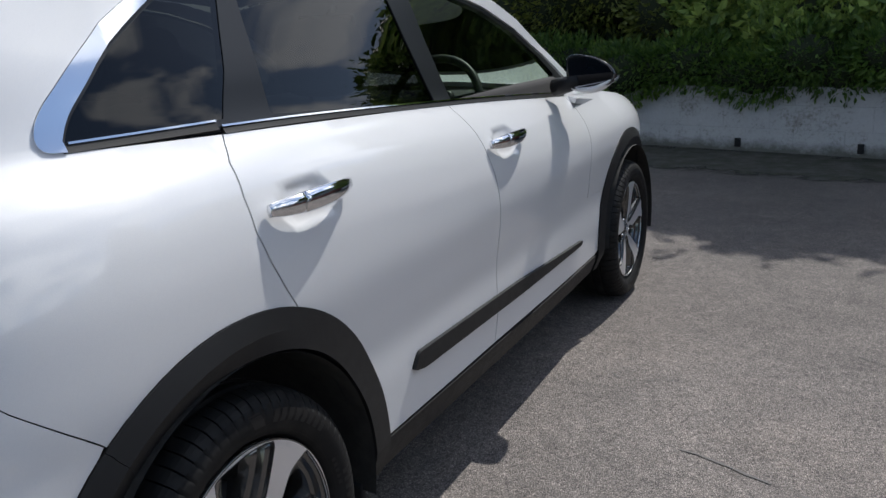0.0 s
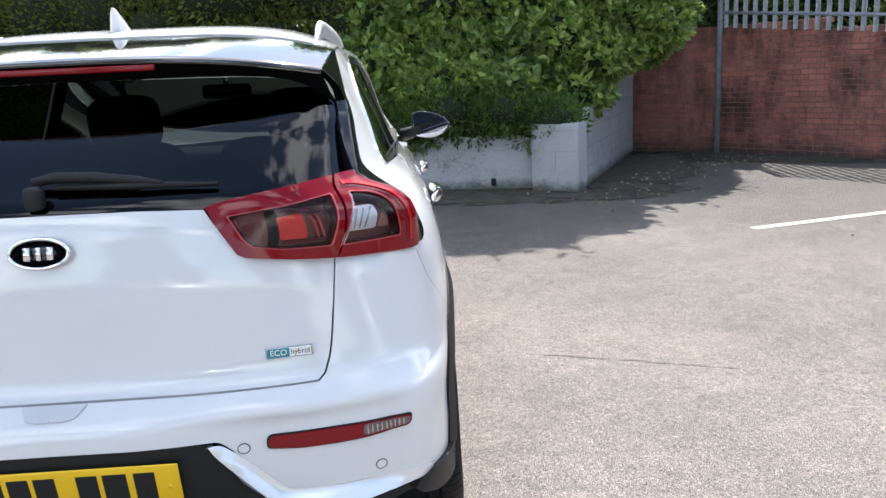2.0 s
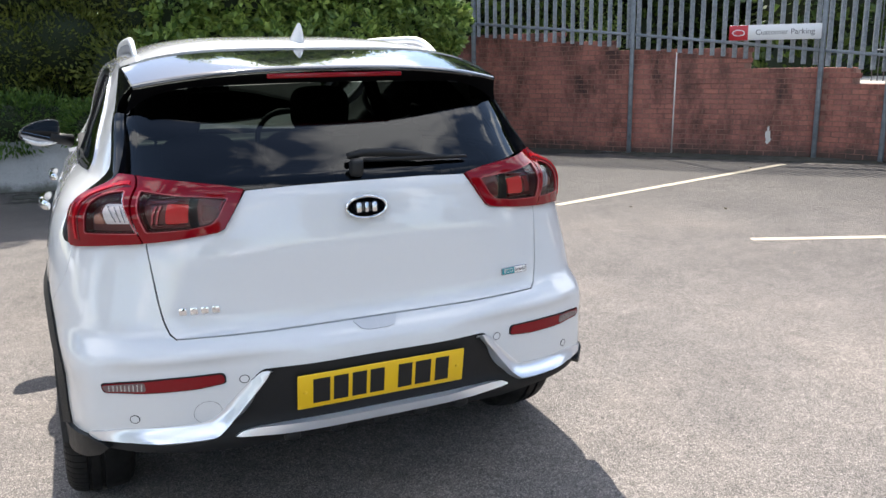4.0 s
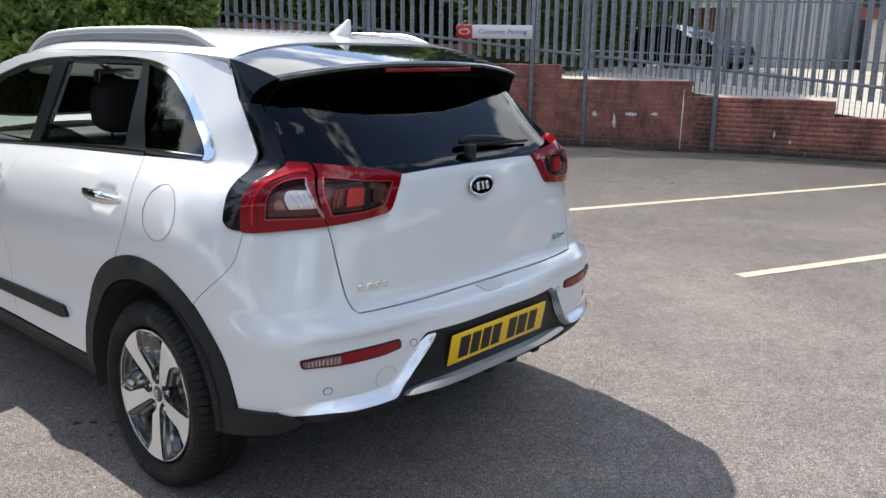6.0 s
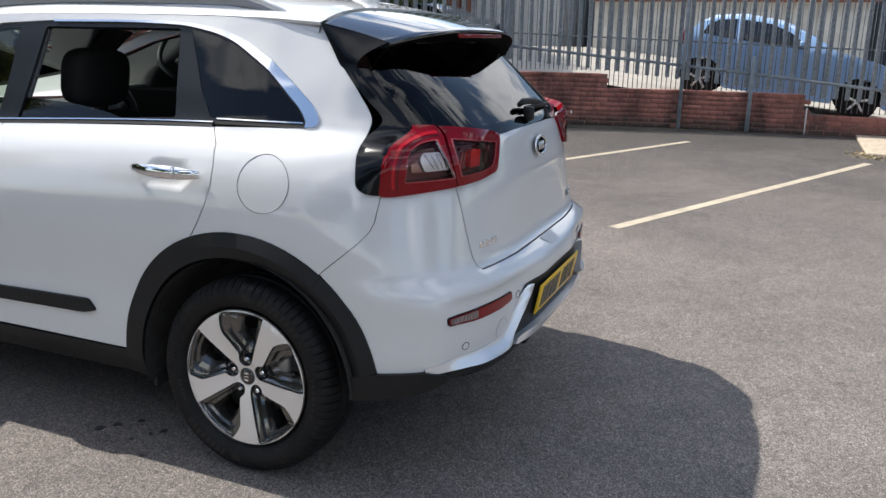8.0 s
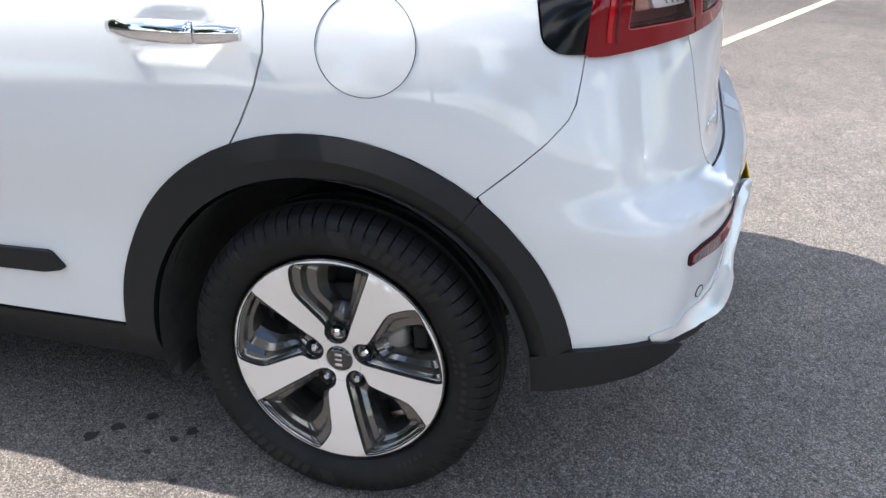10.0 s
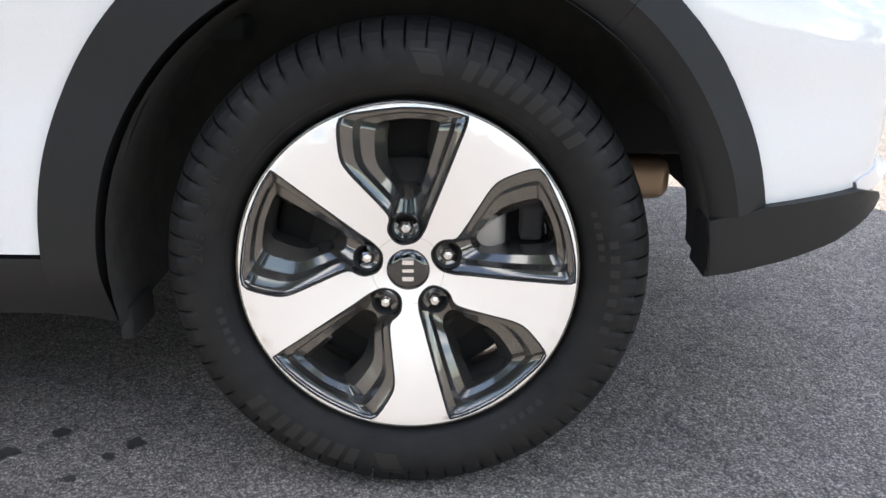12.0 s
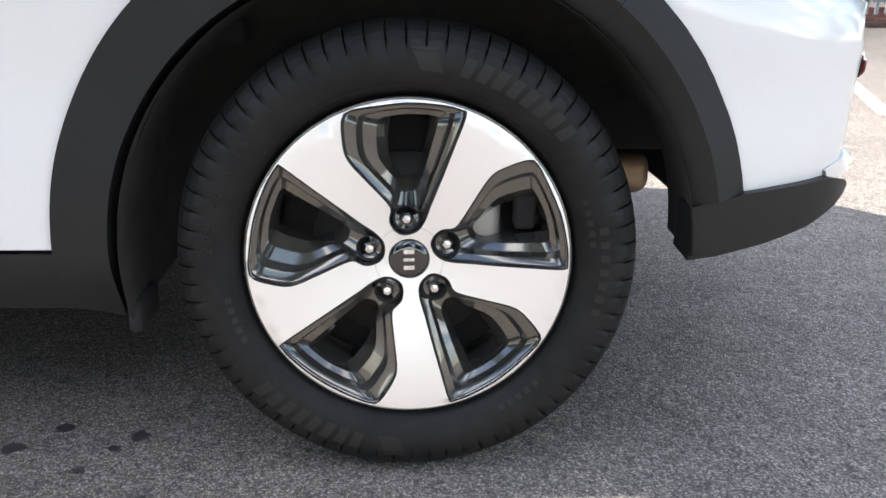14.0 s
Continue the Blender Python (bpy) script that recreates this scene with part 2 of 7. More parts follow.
M_BRICK = material("red_engineering_brick", (0.3, 0.09, 0.06), 0.75)
_oi = M_BRICK.node_tree.nodes.new("ShaderNodeObjectInfo")
_ge = M_BRICK.node_tree.nodes.new("ShaderNodeNewGeometry")
_isl = ramp(M_BRICK, mixed(M_BRICK, 0.5, _oi.outputs["Random"], _ge.outputs["Random Per Island"]), [(0.1, (0.26, 0.105, 0.082)), (0.5, (0.36, 0.138, 0.104)), (0.9, (0.45, 0.185, 0.138))])
_mp = node(M_BRICK, "ShaderNodeMapping", Scale=(1.0, 1.0, 0.45))
link(M_BRICK, world_coords(M_BRICK), _mp.inputs["Vector"])
_st = noise_fac(M_BRICK, 2.1, 8.0, 0.7, _mp.outputs[0])
_st2 = noise_fac(M_BRICK, 28.0, 5.0, 0.7)
_c = mixed(M_BRICK, 1.0, _isl, ramp(M_BRICK, _st, [(0.36, (0.16, 0.17, 0.18)), (0.44, (0.50, 0.50, 0.50)), (0.54, (1.0, 1.0, 1.0)), (0.70, (1.18, 1.12, 1.10))]), "MULTIPLY")
_c = mixed(M_BRICK, 1.0, _c, ramp(M_BRICK, _st2, [(0.3, (0.72, 0.72, 0.72)), (0.7, (1.15, 1.15, 1.15))]), "MULTIPLY")
_brick_colour = _c
bump(M_BRICK, _st2, 0.4, 0.004)
M_MORTAR = material("sooty_mortar", (0.16, 0.11, 0.09), 0.95)
_f = noise_fac(M_MORTAR, 3.0, 6.0)
link(M_MORTAR, ramp(M_MORTAR, _f, [(0.35, (0.15, 0.085, 0.068)), (0.65, (0.28, 0.15, 0.115))]), bsdf(M_MORTAR).inputs["Base Color"])
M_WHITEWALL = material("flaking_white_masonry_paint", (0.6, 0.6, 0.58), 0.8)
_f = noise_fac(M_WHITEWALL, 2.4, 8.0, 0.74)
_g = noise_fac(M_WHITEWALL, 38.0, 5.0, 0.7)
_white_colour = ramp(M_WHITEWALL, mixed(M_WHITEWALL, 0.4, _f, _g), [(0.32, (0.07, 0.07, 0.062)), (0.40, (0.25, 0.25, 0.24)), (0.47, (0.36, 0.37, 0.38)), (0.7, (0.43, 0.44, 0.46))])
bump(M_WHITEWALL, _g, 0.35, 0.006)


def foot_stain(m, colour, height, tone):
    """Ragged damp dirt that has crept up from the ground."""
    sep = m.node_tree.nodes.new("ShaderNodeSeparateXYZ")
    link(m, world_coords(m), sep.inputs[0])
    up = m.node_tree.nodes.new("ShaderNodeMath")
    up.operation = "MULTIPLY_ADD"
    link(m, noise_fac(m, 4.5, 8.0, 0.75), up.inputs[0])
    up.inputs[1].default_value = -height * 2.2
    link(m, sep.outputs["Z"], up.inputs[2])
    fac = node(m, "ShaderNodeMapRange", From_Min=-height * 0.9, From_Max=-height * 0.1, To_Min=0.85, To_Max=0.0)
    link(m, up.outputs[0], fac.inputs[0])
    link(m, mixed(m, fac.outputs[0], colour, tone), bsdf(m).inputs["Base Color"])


foot_stain(M_BRICK, _brick_colour, 0.22, (0.045, 0.036, 0.030))
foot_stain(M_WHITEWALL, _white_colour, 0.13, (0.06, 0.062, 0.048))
M_GALV = material("galvanised_steel", (0.34, 0.36, 0.38), 0.55, 0.5)
_f = noise_fac(M_GALV, 24.0, 4.0)
link(M_GALV, ramp(M_GALV, _f, [(0.3, (0.22, 0.24, 0.26)), (0.7, (0.40, 0.42, 0.44))]), bsdf(M_GALV).inputs["Base Color"])
M_POST = material("weathered_grey_post", (0.22, 0.25, 0.28), 0.6, 0.3)
_f = noise_fac(M_POST, 9.0, 5.0)
link(M_POST, ramp(M_POST, _f, [(0.3, (0.15, 0.17, 0.19)), (0.7, (0.27, 0.30, 0.33))]), bsdf(M_POST).inputs["Base Color"])
M_SOIL = material("leaf_litter_soil", (0.09, 0.07, 0.045), 0.95)
_f = noise_fac(M_SOIL, 40.0, 5.0, 0.7)
link(M_SOIL, ramp(M_SOIL, _f, [(0.3, (0.03, 0.026, 0.018)), (0.7, (0.17, 0.13, 0.08))]), bsdf(M_SOIL).inputs["Base Color"])
M_MOSS = material("mossy_damp_asphalt", (0.05, 0.055, 0.03), 0.95)
_f = noise_fac(M_MOSS, 5.0, 7.0, 0.7)
link(M_MOSS, ramp(M_MOSS, _f, [(0.35, (0.022, 0.026, 0.012)), (0.5, (0.045, 0.045, 0.034)), (0.65, (0.08, 0.078, 0.07))]), bsdf(M_MOSS).inputs["Base Color"])
_gr = M_MOSS.node_tree.nodes.new("ShaderNodeTexGradient")
_gr.gradient_type = "SPHERICAL"
link(M_MOSS, coords(M_MOSS), _gr.inputs["Vector"])
_n2 = noise_fac(M_MOSS, 2.2, 8.0, 0.7)
_ad = M_MOSS.node_tree.nodes.new("ShaderNodeMath")
_ad.operation = "MULTIPLY_ADD"
link(M_MOSS, _n2, _ad.inputs[0])
_ad.inputs[1].default_value = 1.5
link(M_MOSS, _gr.outputs["Fac"], _ad.inputs[2])
_cover = ramp(M_MOSS, _ad.outputs[0], [(0.78, (0, 0, 0)), (1.0, (0.85, 0.85, 0.85))])
_tr = M_MOSS.node_tree.nodes.new("ShaderNodeBsdfTransparent")
_mx = M_MOSS.node_tree.nodes.new("ShaderNodeMixShader")
link(M_MOSS, _cover, _mx.inputs[0])
link(M_MOSS, _tr.outputs[0], _mx.inputs[1])
link(M_MOSS, bsdf(M_MOSS).outputs[0], _mx.inputs[2])
link(M_MOSS, _mx.outputs[0], M_MOSS.node_tree.nodes["Material Output"].inputs[0])
M_CONC = material("pale_concrete", (0.50, 0.47, 0.41), 0.9)
_f = noise_fac(M_CONC, 1.2, 7.0, 0.65)
link(M_CONC, ramp(M_CONC, _f, [(0.3, (0.29, 0.27, 0.235)), (0.7, (0.45, 0.42, 0.365))]), bsdf(M_CONC).inputs["Base Color"])
M_KERB = material("sandy_kerb_stone", (0.50, 0.42, 0.32), 0.9)
_f = noise_fac(M_KERB, 14.0, 6.0, 0.7)
link(M_KERB, ramp(M_KERB, _f, [(0.3, (0.30, 0.25, 0.19)), (0.7, (0.56, 0.47, 0.36))]), bsdf(M_KERB).inputs["Base Color"])
M_BARK = material("brown_bark", (0.06, 0.045, 0.03), 0.9)
M_DEADLEAF = material("dry_fallen_leaf", (0.34, 0.27, 0.16), 0.8)


def leaf_material(name, dark, light, through_light=0.35):
    m = material(name, light, 0.42)
    ge = m.node_tree.nodes.new("ShaderNodeNewGeometry")
    c = ramp(m, ge.outputs["Random Per Island"], [(0.0, dark), (0.55, tuple((a + b) / 2 for a, b in zip(dark, light))), (1.0, light)])
    big = noise_fac(m, 1.6, 4.0)
    c = mixed(m, 1.0, c, ramp(m, big, [(0.35, (0.72, 0.75, 0.72)), (0.65, (1.25, 1.2, 1.0))]), "MULTIPLY")
    link(m, c, bsdf(m).inputs["Base Color"])
    tl = m.node_tree.nodes.new("ShaderNodeBsdfTranslucent")
    link(m, c, tl.inputs[0])
    mx = m.node_tree.nodes.new("ShaderNodeMixShader")
    mx.inputs[0].default_value = through_light
    out = m.node_tree.nodes["Material Output"]
    link(m, bsdf(m).outputs[0], mx.inputs[1])
    link(m, tl.outputs[0], mx.inputs[2])
    link(m, mx.outputs[0], out.inputs[0])
    return m


M_LAUREL = leaf_material("laurel_leaf", (0.07, 0.14, 0.03), (0.40, 0.52, 0.15), 0.42)
M_SHRUB = leaf_material("fine_shrub_leaf", (0.075, 0.105, 0.022), (0.25, 0.28, 0.065), 0.45)
M_TRAIL = leaf_material("trailing_leaf", (0.045, 0.10, 0.022), (0.15, 0.25, 0.05), 0.4)
M_TREE = leaf_material("tree_leaf", (0.035, 0.07, 0.016), (0.14, 0.21, 0.045), 0.4)
# near-black, so the shade between the leaves is in the colour
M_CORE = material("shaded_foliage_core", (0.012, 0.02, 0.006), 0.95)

# ---- building helpers ----
from mathutils.geometry import delaunay_2d_cdt


def part(name, mesh, mat, parent=None, label="", kind=""):
    """Links mesh data (or a bmesh) as one object under a thing."""
    if isinstance(mesh, bmesh.types.BMesh):
        me = bpy.data.meshes.new(name)
        mesh.to_mesh(me)
        mesh.free()
        mesh = me
    if mat is not None and not mesh.materials:
        mesh.materials.append(mat)
    ob = new(name, mesh)
    if parent is not None:
        ob.parent = parent
    return tagged(ob, label, kind=kind)


def thing(name, label, category, m=None, group="", kind=""):
    ob = new(name)
    ob.empty_display_size = 0.1
    if m is not None:
        ob.matrix_basis = m
    return tagged(ob, label, category, group, kind)


def smooth(me, on=True):
    me.polygons.foreach_set("use_smooth", [on] * len(me.polygons))
    return me


def pydata(name, verts, faces, shade=False):
    me = bpy.data.meshes.new(name)
    me.from_pydata([tuple(v) for v in verts], [], [tuple(f) for f in faces])
    me.validate()
    if shade:
        smooth(me)
    return me


def box(sx, sy, sz, at=(0, 0, 0), bevel=0.0, segs=2):
    bm = bmesh.new()
    bmesh.ops.create_cube(bm, size=1.0)
    bmesh.ops.scale(bm, vec=(sx, sy, sz), verts=bm.verts)
    if bevel:
        bmesh.ops.bevel(bm, geom=bm.edges[:], offset=bevel, segments=segs, affect="EDGES", profile=0.5)
        for f in bm.faces:
            f.smooth = True
    bmesh.ops.translate(bm, vec=at, verts=bm.verts)
    return bm


def turned(profile, segs=48, axis="X", closed=False):
    """A surface of revolution: profile of (along, radius) about the axis."""
    vs, fs = [], []
    n = len(profile)
    for i in range(segs):
        a = 2 * math.pi * i / segs
        for d, r in profile:
            c, s = r * math.cos(a), r * math.sin(a)
            vs.append((d, c, s) if axis == "X" else (c, s, d) if axis == "Z" else (c, d, s))
    for i in range(segs):
        j = (i + 1) % segs
        for k in range(n if closed else n - 1):
            l = (k + 1) % n
            fs.append((i * n + k, j * n + k, j * n + l, i * n + l))
    return pydata("turned", vs, fs, True)


def tube(path, radius, segs=10, squash=1.0, caps=True):
    """A round bar along a path of points; radius may be one number or one per point."""
    pts = [Vector(p) for p in path]
    rad = radius if isinstance(radius, (list, tuple)) else [radius] * len(pts)
    vs, fs = [], []
    for i, p in enumerate(pts):
        d = (pts[min(i + 1, len(pts) - 1)] - pts[max(i - 1, 0)]).normalized()
        side = d.cross(Vector((0, 0, 1)))
        side = side.normalized() if side.length > 1e-3 else Vector((1, 0, 0))
        up = side.cross(d).normalized()
        for k in range(segs):
            a = 2 * math.pi * k / segs
            vs.append(p + side * (rad[i] * squash * math.cos(a)) + up * (rad[i] * math.sin(a)))
    for i in range(len(pts) - 1):
        for k in range(segs):
            l = (k + 1) % segs
            fs.append((i * segs + k, i * segs + l, (i + 1) * segs + l, (i + 1) * segs + k))
    if caps:
        fs.append(tuple(reversed(range(segs))))
        fs.append(tuple((len(pts) - 1) * segs + k for k in range(segs)))
    return pydata("tube", vs, fs, True)


def curve(xs, ys):
    """A monotone cubic through the points, for arrays."""
    xs, ys = np.array(xs, float), np.array(ys, float)
    h, d = np.diff(xs), np.diff(ys) / np.diff(xs)
    m = np.zeros(len(xs))
    m[0], m[-1] = d[0], d[-1]
    for i in range(1, len(xs) - 1):
        if d[i - 1] * d[i] > 0:
            w1, w2 = 2 * h[i] + h[i - 1], h[i] + 2 * h[i - 1]
            m[i] = (w1 + w2) / (w1 / d[i - 1] + w2 / d[i])

    def f(x):
        x = np.clip(np.asarray(x, float), xs[0], xs[-1])
        i = np.clip(np.searchsorted(xs, x) - 1, 0, len(xs) - 2)
        t = (x - xs[i]) / h[i]
        return ((1 + 2 * t) * (1 - t) ** 2 * ys[i] + t * (1 - t) ** 2 * h[i] * m[i]
                + t * t * (3 - 2 * t) * ys[i + 1] + t * t * (t - 1) * h[i] * m[i + 1])
    return f


def rounded(pts, r=0.02, segs=4):
    """The closed polygon with its corners rounded."""
    out, n = [], len(pts)
    for i in range(n):
        a, b, c = (Vector(pts[j % n]) for j in (i - 1, i, i + 1))
        u, v = a - b, c - b
        k = min(r, u.length * 0.45, v.length * 0.45)
        p, q = b + u.normalized() * k, b + v.normalized() * k
        for s in range(segs + 1):
            t = s / segs
            out.append(tuple(p * (1 - t) ** 2 + b * 2 * t * (1 - t) + q * t * t))
    return out


def inside(px, py, poly):
    r = np.zeros(len(px), bool)
    n = len(poly)
    for i in range(n):
        (x0, y0), (x1, y1) = poly[i], poly[(i + 1) % n]
        if y0 == y1:
            continue
        hit = ((y0 > py) != (y1 > py)) & (px < (x1 - x0) * (py - y0) / (y1 - y0) + x0)
        r ^= hit
    return r


def densify(poly, step):
    out, n = [], len(poly)
    for i in range(n):
        a, b = np.array(poly[i], float), np.array(poly[(i + 1) % n], float)
        k = max(1, int(math.ceil(np.linalg.norm(b - a) / step)))
        out += [tuple(a + (b - a) * j / k) for j in range(k)]
    return out


def sheet(poly, holes, fn, step=0.035, off=0.0, thick=0.012):
    """A curved panel: the outline (and holes) in the plane of fn's two parameters, laid on its surface, with a turned-in rim.
    Gives vertices, normals (zero: automatic) and faces."""
    loops = [densify(l, step) for l in (poly, *holes)]
    verts, edges = [], []
    for l in loops:
        b = len(verts)
        verts += l
        edges += [(b + i, b + (i + 1) % len(l)) for i in range(len(l))]
    nb = len(verts)
    a = np.array(verts)
    gx, gy = np.meshgrid(np.arange(a[:, 0].min(), a[:, 0].max(), step), np.arange(a[:, 1].min(), a[:, 1].max(), step))
    gx, gy = gx.ravel() + 0.0013, gy.ravel() + 0.0017
    ok = inside(gx, gy, loops[0])
    for l in loops[1:]:
        ok &= ~inside(gx, gy, l)
    gx, gy = gx[ok], gy[ok]
    near = np.full(len(gx), 9.0)
    for i, j in edges:
        p, q = a[i], a[j]
        d = q - p
        t = np.clip(((gx - p[0]) * d[0] + (gy - p[1]) * d[1]) / max(d @ d, 1e-12), 0, 1)
        near = np.minimum(near, np.hypot(gx - p[0] - t * d[0], gy - p[1] - t * d[1]))
    keep = near > step * 0.45
    pts = [Vector(v) for v in verts] + [Vector((x, y)) for x, y in zip(gx[keep], gy[keep])]
    v2, _, f2, ov, _, _ = delaunay_2d_cdt(pts, edges, [], 1, 1e-7)
    v2 = np.array([tuple(v) for v in v2])
    f2 = np.array([tuple(f) for f in f2])
    c = v2[f2].mean(axis=1)
    good = inside(c[:, 0], c[:, 1], loops[0])
    for l in loops[1:]:
        good &= ~inside(c[:, 0], c[:, 1], l)
    f2 = f2[good]
    e = 1e-4
    p = fn(v2[:, 0], v2[:, 1])
    tu = fn(v2[:, 0] + e, v2[:, 1]) - fn(v2[:, 0] - e, v2[:, 1])
    tv = fn(v2[:, 0], v2[:, 1] + e) - fn(v2[:, 0], v2[:, 1] - e)
    nrm = np.cross(tu, tv)
    nrm /= np.maximum(np.linalg.norm(nrm, axis=1, keepdims=True), 1e-12)
    p = p + nrm * off
    area = ((v2[f2[:, 1]] - v2[f2[:, 0]])[:, 0] * (v2[f2[:, 2]] - v2[f2[:, 0]])[:, 1]
            - (v2[f2[:, 1]] - v2[f2[:, 0]])[:, 1] * (v2[f2[:, 2]] - v2[f2[:, 0]])[:, 0])
    faces = [tuple(f) if s > 0 else tuple(f[::-1]) for f, s in zip(f2.tolist(), area)]
    V, N = p.tolist(), nrm.tolist()
    if thick:
        seen = {}
        for f in faces:
            for i in range(3):
                k = (f[i], f[(i + 1) % 3])
                seen[k] = 1
        for (i, j) in list(seen):
            if (j, i) in seen or (abs(p[i][0]) < 1e-3 and abs(p[j][0]) < 1e-3):
                continue
            b = len(V)
            V += [p[i].tolist(), p[j].tolist(), (p[j] - nrm[j] * thick).tolist(), (p[i] - nrm[i] * thick).tolist()]
            N += [[0, 0, 0]] * 4
            faces.append((b + 1, b, b + 3, b + 2))
    return V, N, faces


def sheet_mesh(data, side="R"):
    """The panel's mesh on the car's right (R), its left (L) or both in one (B)."""
    V, N, F = data
    VV, NN, FF = [], [], []
    if side in "RB":
        VV, NN, FF = list(V), list(N), list(F)
    if side in "LB":
        b = len(VV)
        VV += [(-x, y, z) for x, y, z in V]
        NN += [(-x, y, z) for x, y, z in N]
        FF += [tuple(b + i for i in reversed(f)) for f in F]
    me = bpy.data.meshes.new("panel")
    me.from_pydata([tuple(v) for v in VV], [], FF)
    smooth(me)
    me.normals_split_custom_set_from_vertices([tuple(n) for n in NN])
    return me

# ---- the white car: its rear axle stands over the origin, its nose points along y ----
UW = 1.25          # parameter length of the rear and front corners
NOSE = 2.6         # where the front corner begins
half_width = curve([0.18, 0.25, 0.34, 0.46, 0.55, 0.65, 0.77, 0.87, 0.95, 1.02, 1.07, 1.105, 1.135, 1.22, 1.30, 1.43, 1.56],
                   [0.800, 0.835, 0.866, 0.866, 0.863, 0.870, 0.878, 0.872, 0.856, 0.828, 0.790, 0.755, 0.738, 0.702, 0.664, 0.603, 0.535])
rear_y = curve([0.18, 0.33, 0.42, 0.50, 0.60, 0.635, 0.662, 0.684, 0.700, 0.76, 0.90, 1.02, 1.08, 1.10, 1.14, 1.20, 1.245, 1.30, 1.36, 1.45],
               [-0.60, -0.72, -0.765, -0.778, -0.782, -0.780, -0.768, -0.735, -0.705, -0.692, -0.690, -0.673, -0.660, -0.650, -0.606, -0.537, -0.482, -0.412, -0.345, -0.25])
corner_n = curve([0.2, 0.6, 0.7, 0.9, 1.1, 1.2, 1.3, 1.45], [4.8, 4.8, 4.3, 3.4, 3.15, 3.6, 5.0, 5.6])
front_d = curve([0.18, 0.35, 0.55, 0.75, 0.9, 1.05], [0.86, 0.95, 0.97, 0.95, 0.86, 0.62])
belt_line = curve([-0.3, 0.15, 1.14, 2.1, 2.6], [1.126, 1.120, 1.077, 1.015, 0.98])
NS = np.linspace(2.4, 6.0, 25)
FG = np.linspace(0, 1, 161)
_tab_x, _tab_y = [], []
for _n in NS:
    th = np.linspace(0, math.pi / 2, 4001)
    cx, sy = np.cos(th).clip(0) ** (2 / _n), np.sin(th).clip(0) ** (2 / _n)
    arc = np.concatenate([[0], np.cumsum(np.hypot(np.diff(cx) * 0.85, np.diff(sy) * 0.68))])
    _tab_x.append(np.interp(FG, arc / arc[-1], cx))
    _tab_y.append(np.interp(FG, arc / arc[-1], sy))
_tab_x, _tab_y = np.array(_tab_x), np.array(_tab_y)


def corner(f, n):
    a = np.clip((n - NS[0]) / (NS[1] - NS[0]), 0, len(NS) - 1.001)
    b = np.clip(f, 0, 1) * (len(FG) - 1.001)
    i, j = a.astype(int), b.astype(int)
    s, t = a - i, b - j
    pick = lambda T: (T[i, j] * (1 - s) * (1 - t) + T[i + 1, j] * s * (1 - t) + T[i, j + 1] * (1 - s) * t + T[i + 1, j + 1] * s * t)
    return pick(_tab_x), pick(_tab_y)


def ease(x):
    x = np.clip(x, 0, 1)
    return x * x * (3 - 2 * x)


def skin(u, z):
    """The car's outer skin on its right: u is y along the side, below 0 round the rear corner, above NOSE round the front corner."""
    u, z = np.broadcast_arrays(np.asarray(u, float), np.asarray(z, float))
    shift = (1.12 - belt_line(np.clip(u, 0, 2.6))) * ease((z - 0.72) / 0.22) * (1 - ease((z - 1.15) / 0.3))
    w = half_width(z + shift)
    w = w - 0.018 * ease((u - 1.5) / 1.6)
    w = w - 0.020 * ease((0.22 - u) / 0.5) * ease((z - 1.05) / 0.06)
    xr, yr = corner(-u / UW, corner_n(z))
    xf, yf = corner((u - NOSE) / UW, np.full_like(z, 3.0))
    for hy, hz in ((0.275, 0.958), (1.295, 0.934)):
        rr = ((u - hy) / 0.105) ** 2 + ((z - hz) / np.where(z > hz, 0.050, 0.052)) ** 2
        w = w - 0.014 * ease(1.35 * (1 - rr))
    x = np.where(u < 0, w * xr, np.where(u > NOSE, w * xf, w))
    y = np.where(u < 0, rear_y(z) * yr, np.where(u > NOSE, NOSE + front_d(z) * yf, u))
    # the bumper is crowned in plan before it turns the corner
    crown = 0.032 * ease((x - 0.15) / 0.32) * (1 - ease((x - 0.70) / 0.11)) * ease((z - 0.38) / 0.08) * (1 - ease((z - 0.63) / 0.05))
    y = y + np.where(u < 0, crown, 0.0)
    return np.stack([x, y, z], axis=-1)


_fs = np.linspace(-UW, 0, 1500)


def S(y, z):
    """The parameters of the skin at that length and height, seen from the side."""
    if 0 <= y <= NOSE:
        return (y, z)
    u = _fs if y < 0 else NOSE - _fs
    p = skin(u, np.full_like(u, z))
    return (float(u[np.argmin(abs(p[:, 1] - y))]), z)


def R(x, z):
    """The same at that half width and height, seen from behind."""
    p = skin(_fs, np.full_like(_fs, z))
    return (float(_fs[np.argmin(abs(p[:, 0] - x))]), z)


def arc_pts(cy, cz, r, a0, a1, n):
    return [(cy + r * math.cos(radians(a)), cz + r * math.sin(radians(a))) for a in np.linspace(a0, a1, n)]


car = thing("car", "white crossover car with black wheel arch trim parked on asphalt", "car")


def panel(name, mat, poly, holes=(), side="RL", off=0.0, thick=0.012, step=0.035, fn=skin, label="", parent=None):
    data = sheet(poly, holes, fn, step, off, thick)
    made = []
    for s in (["B"] if side == "B" else list(side)):
        made.append(part(name, sheet_mesh(data, s), mat, parent or car, label))
    return made


AR, AI, AZ = 0.474, 0.395, 0.33


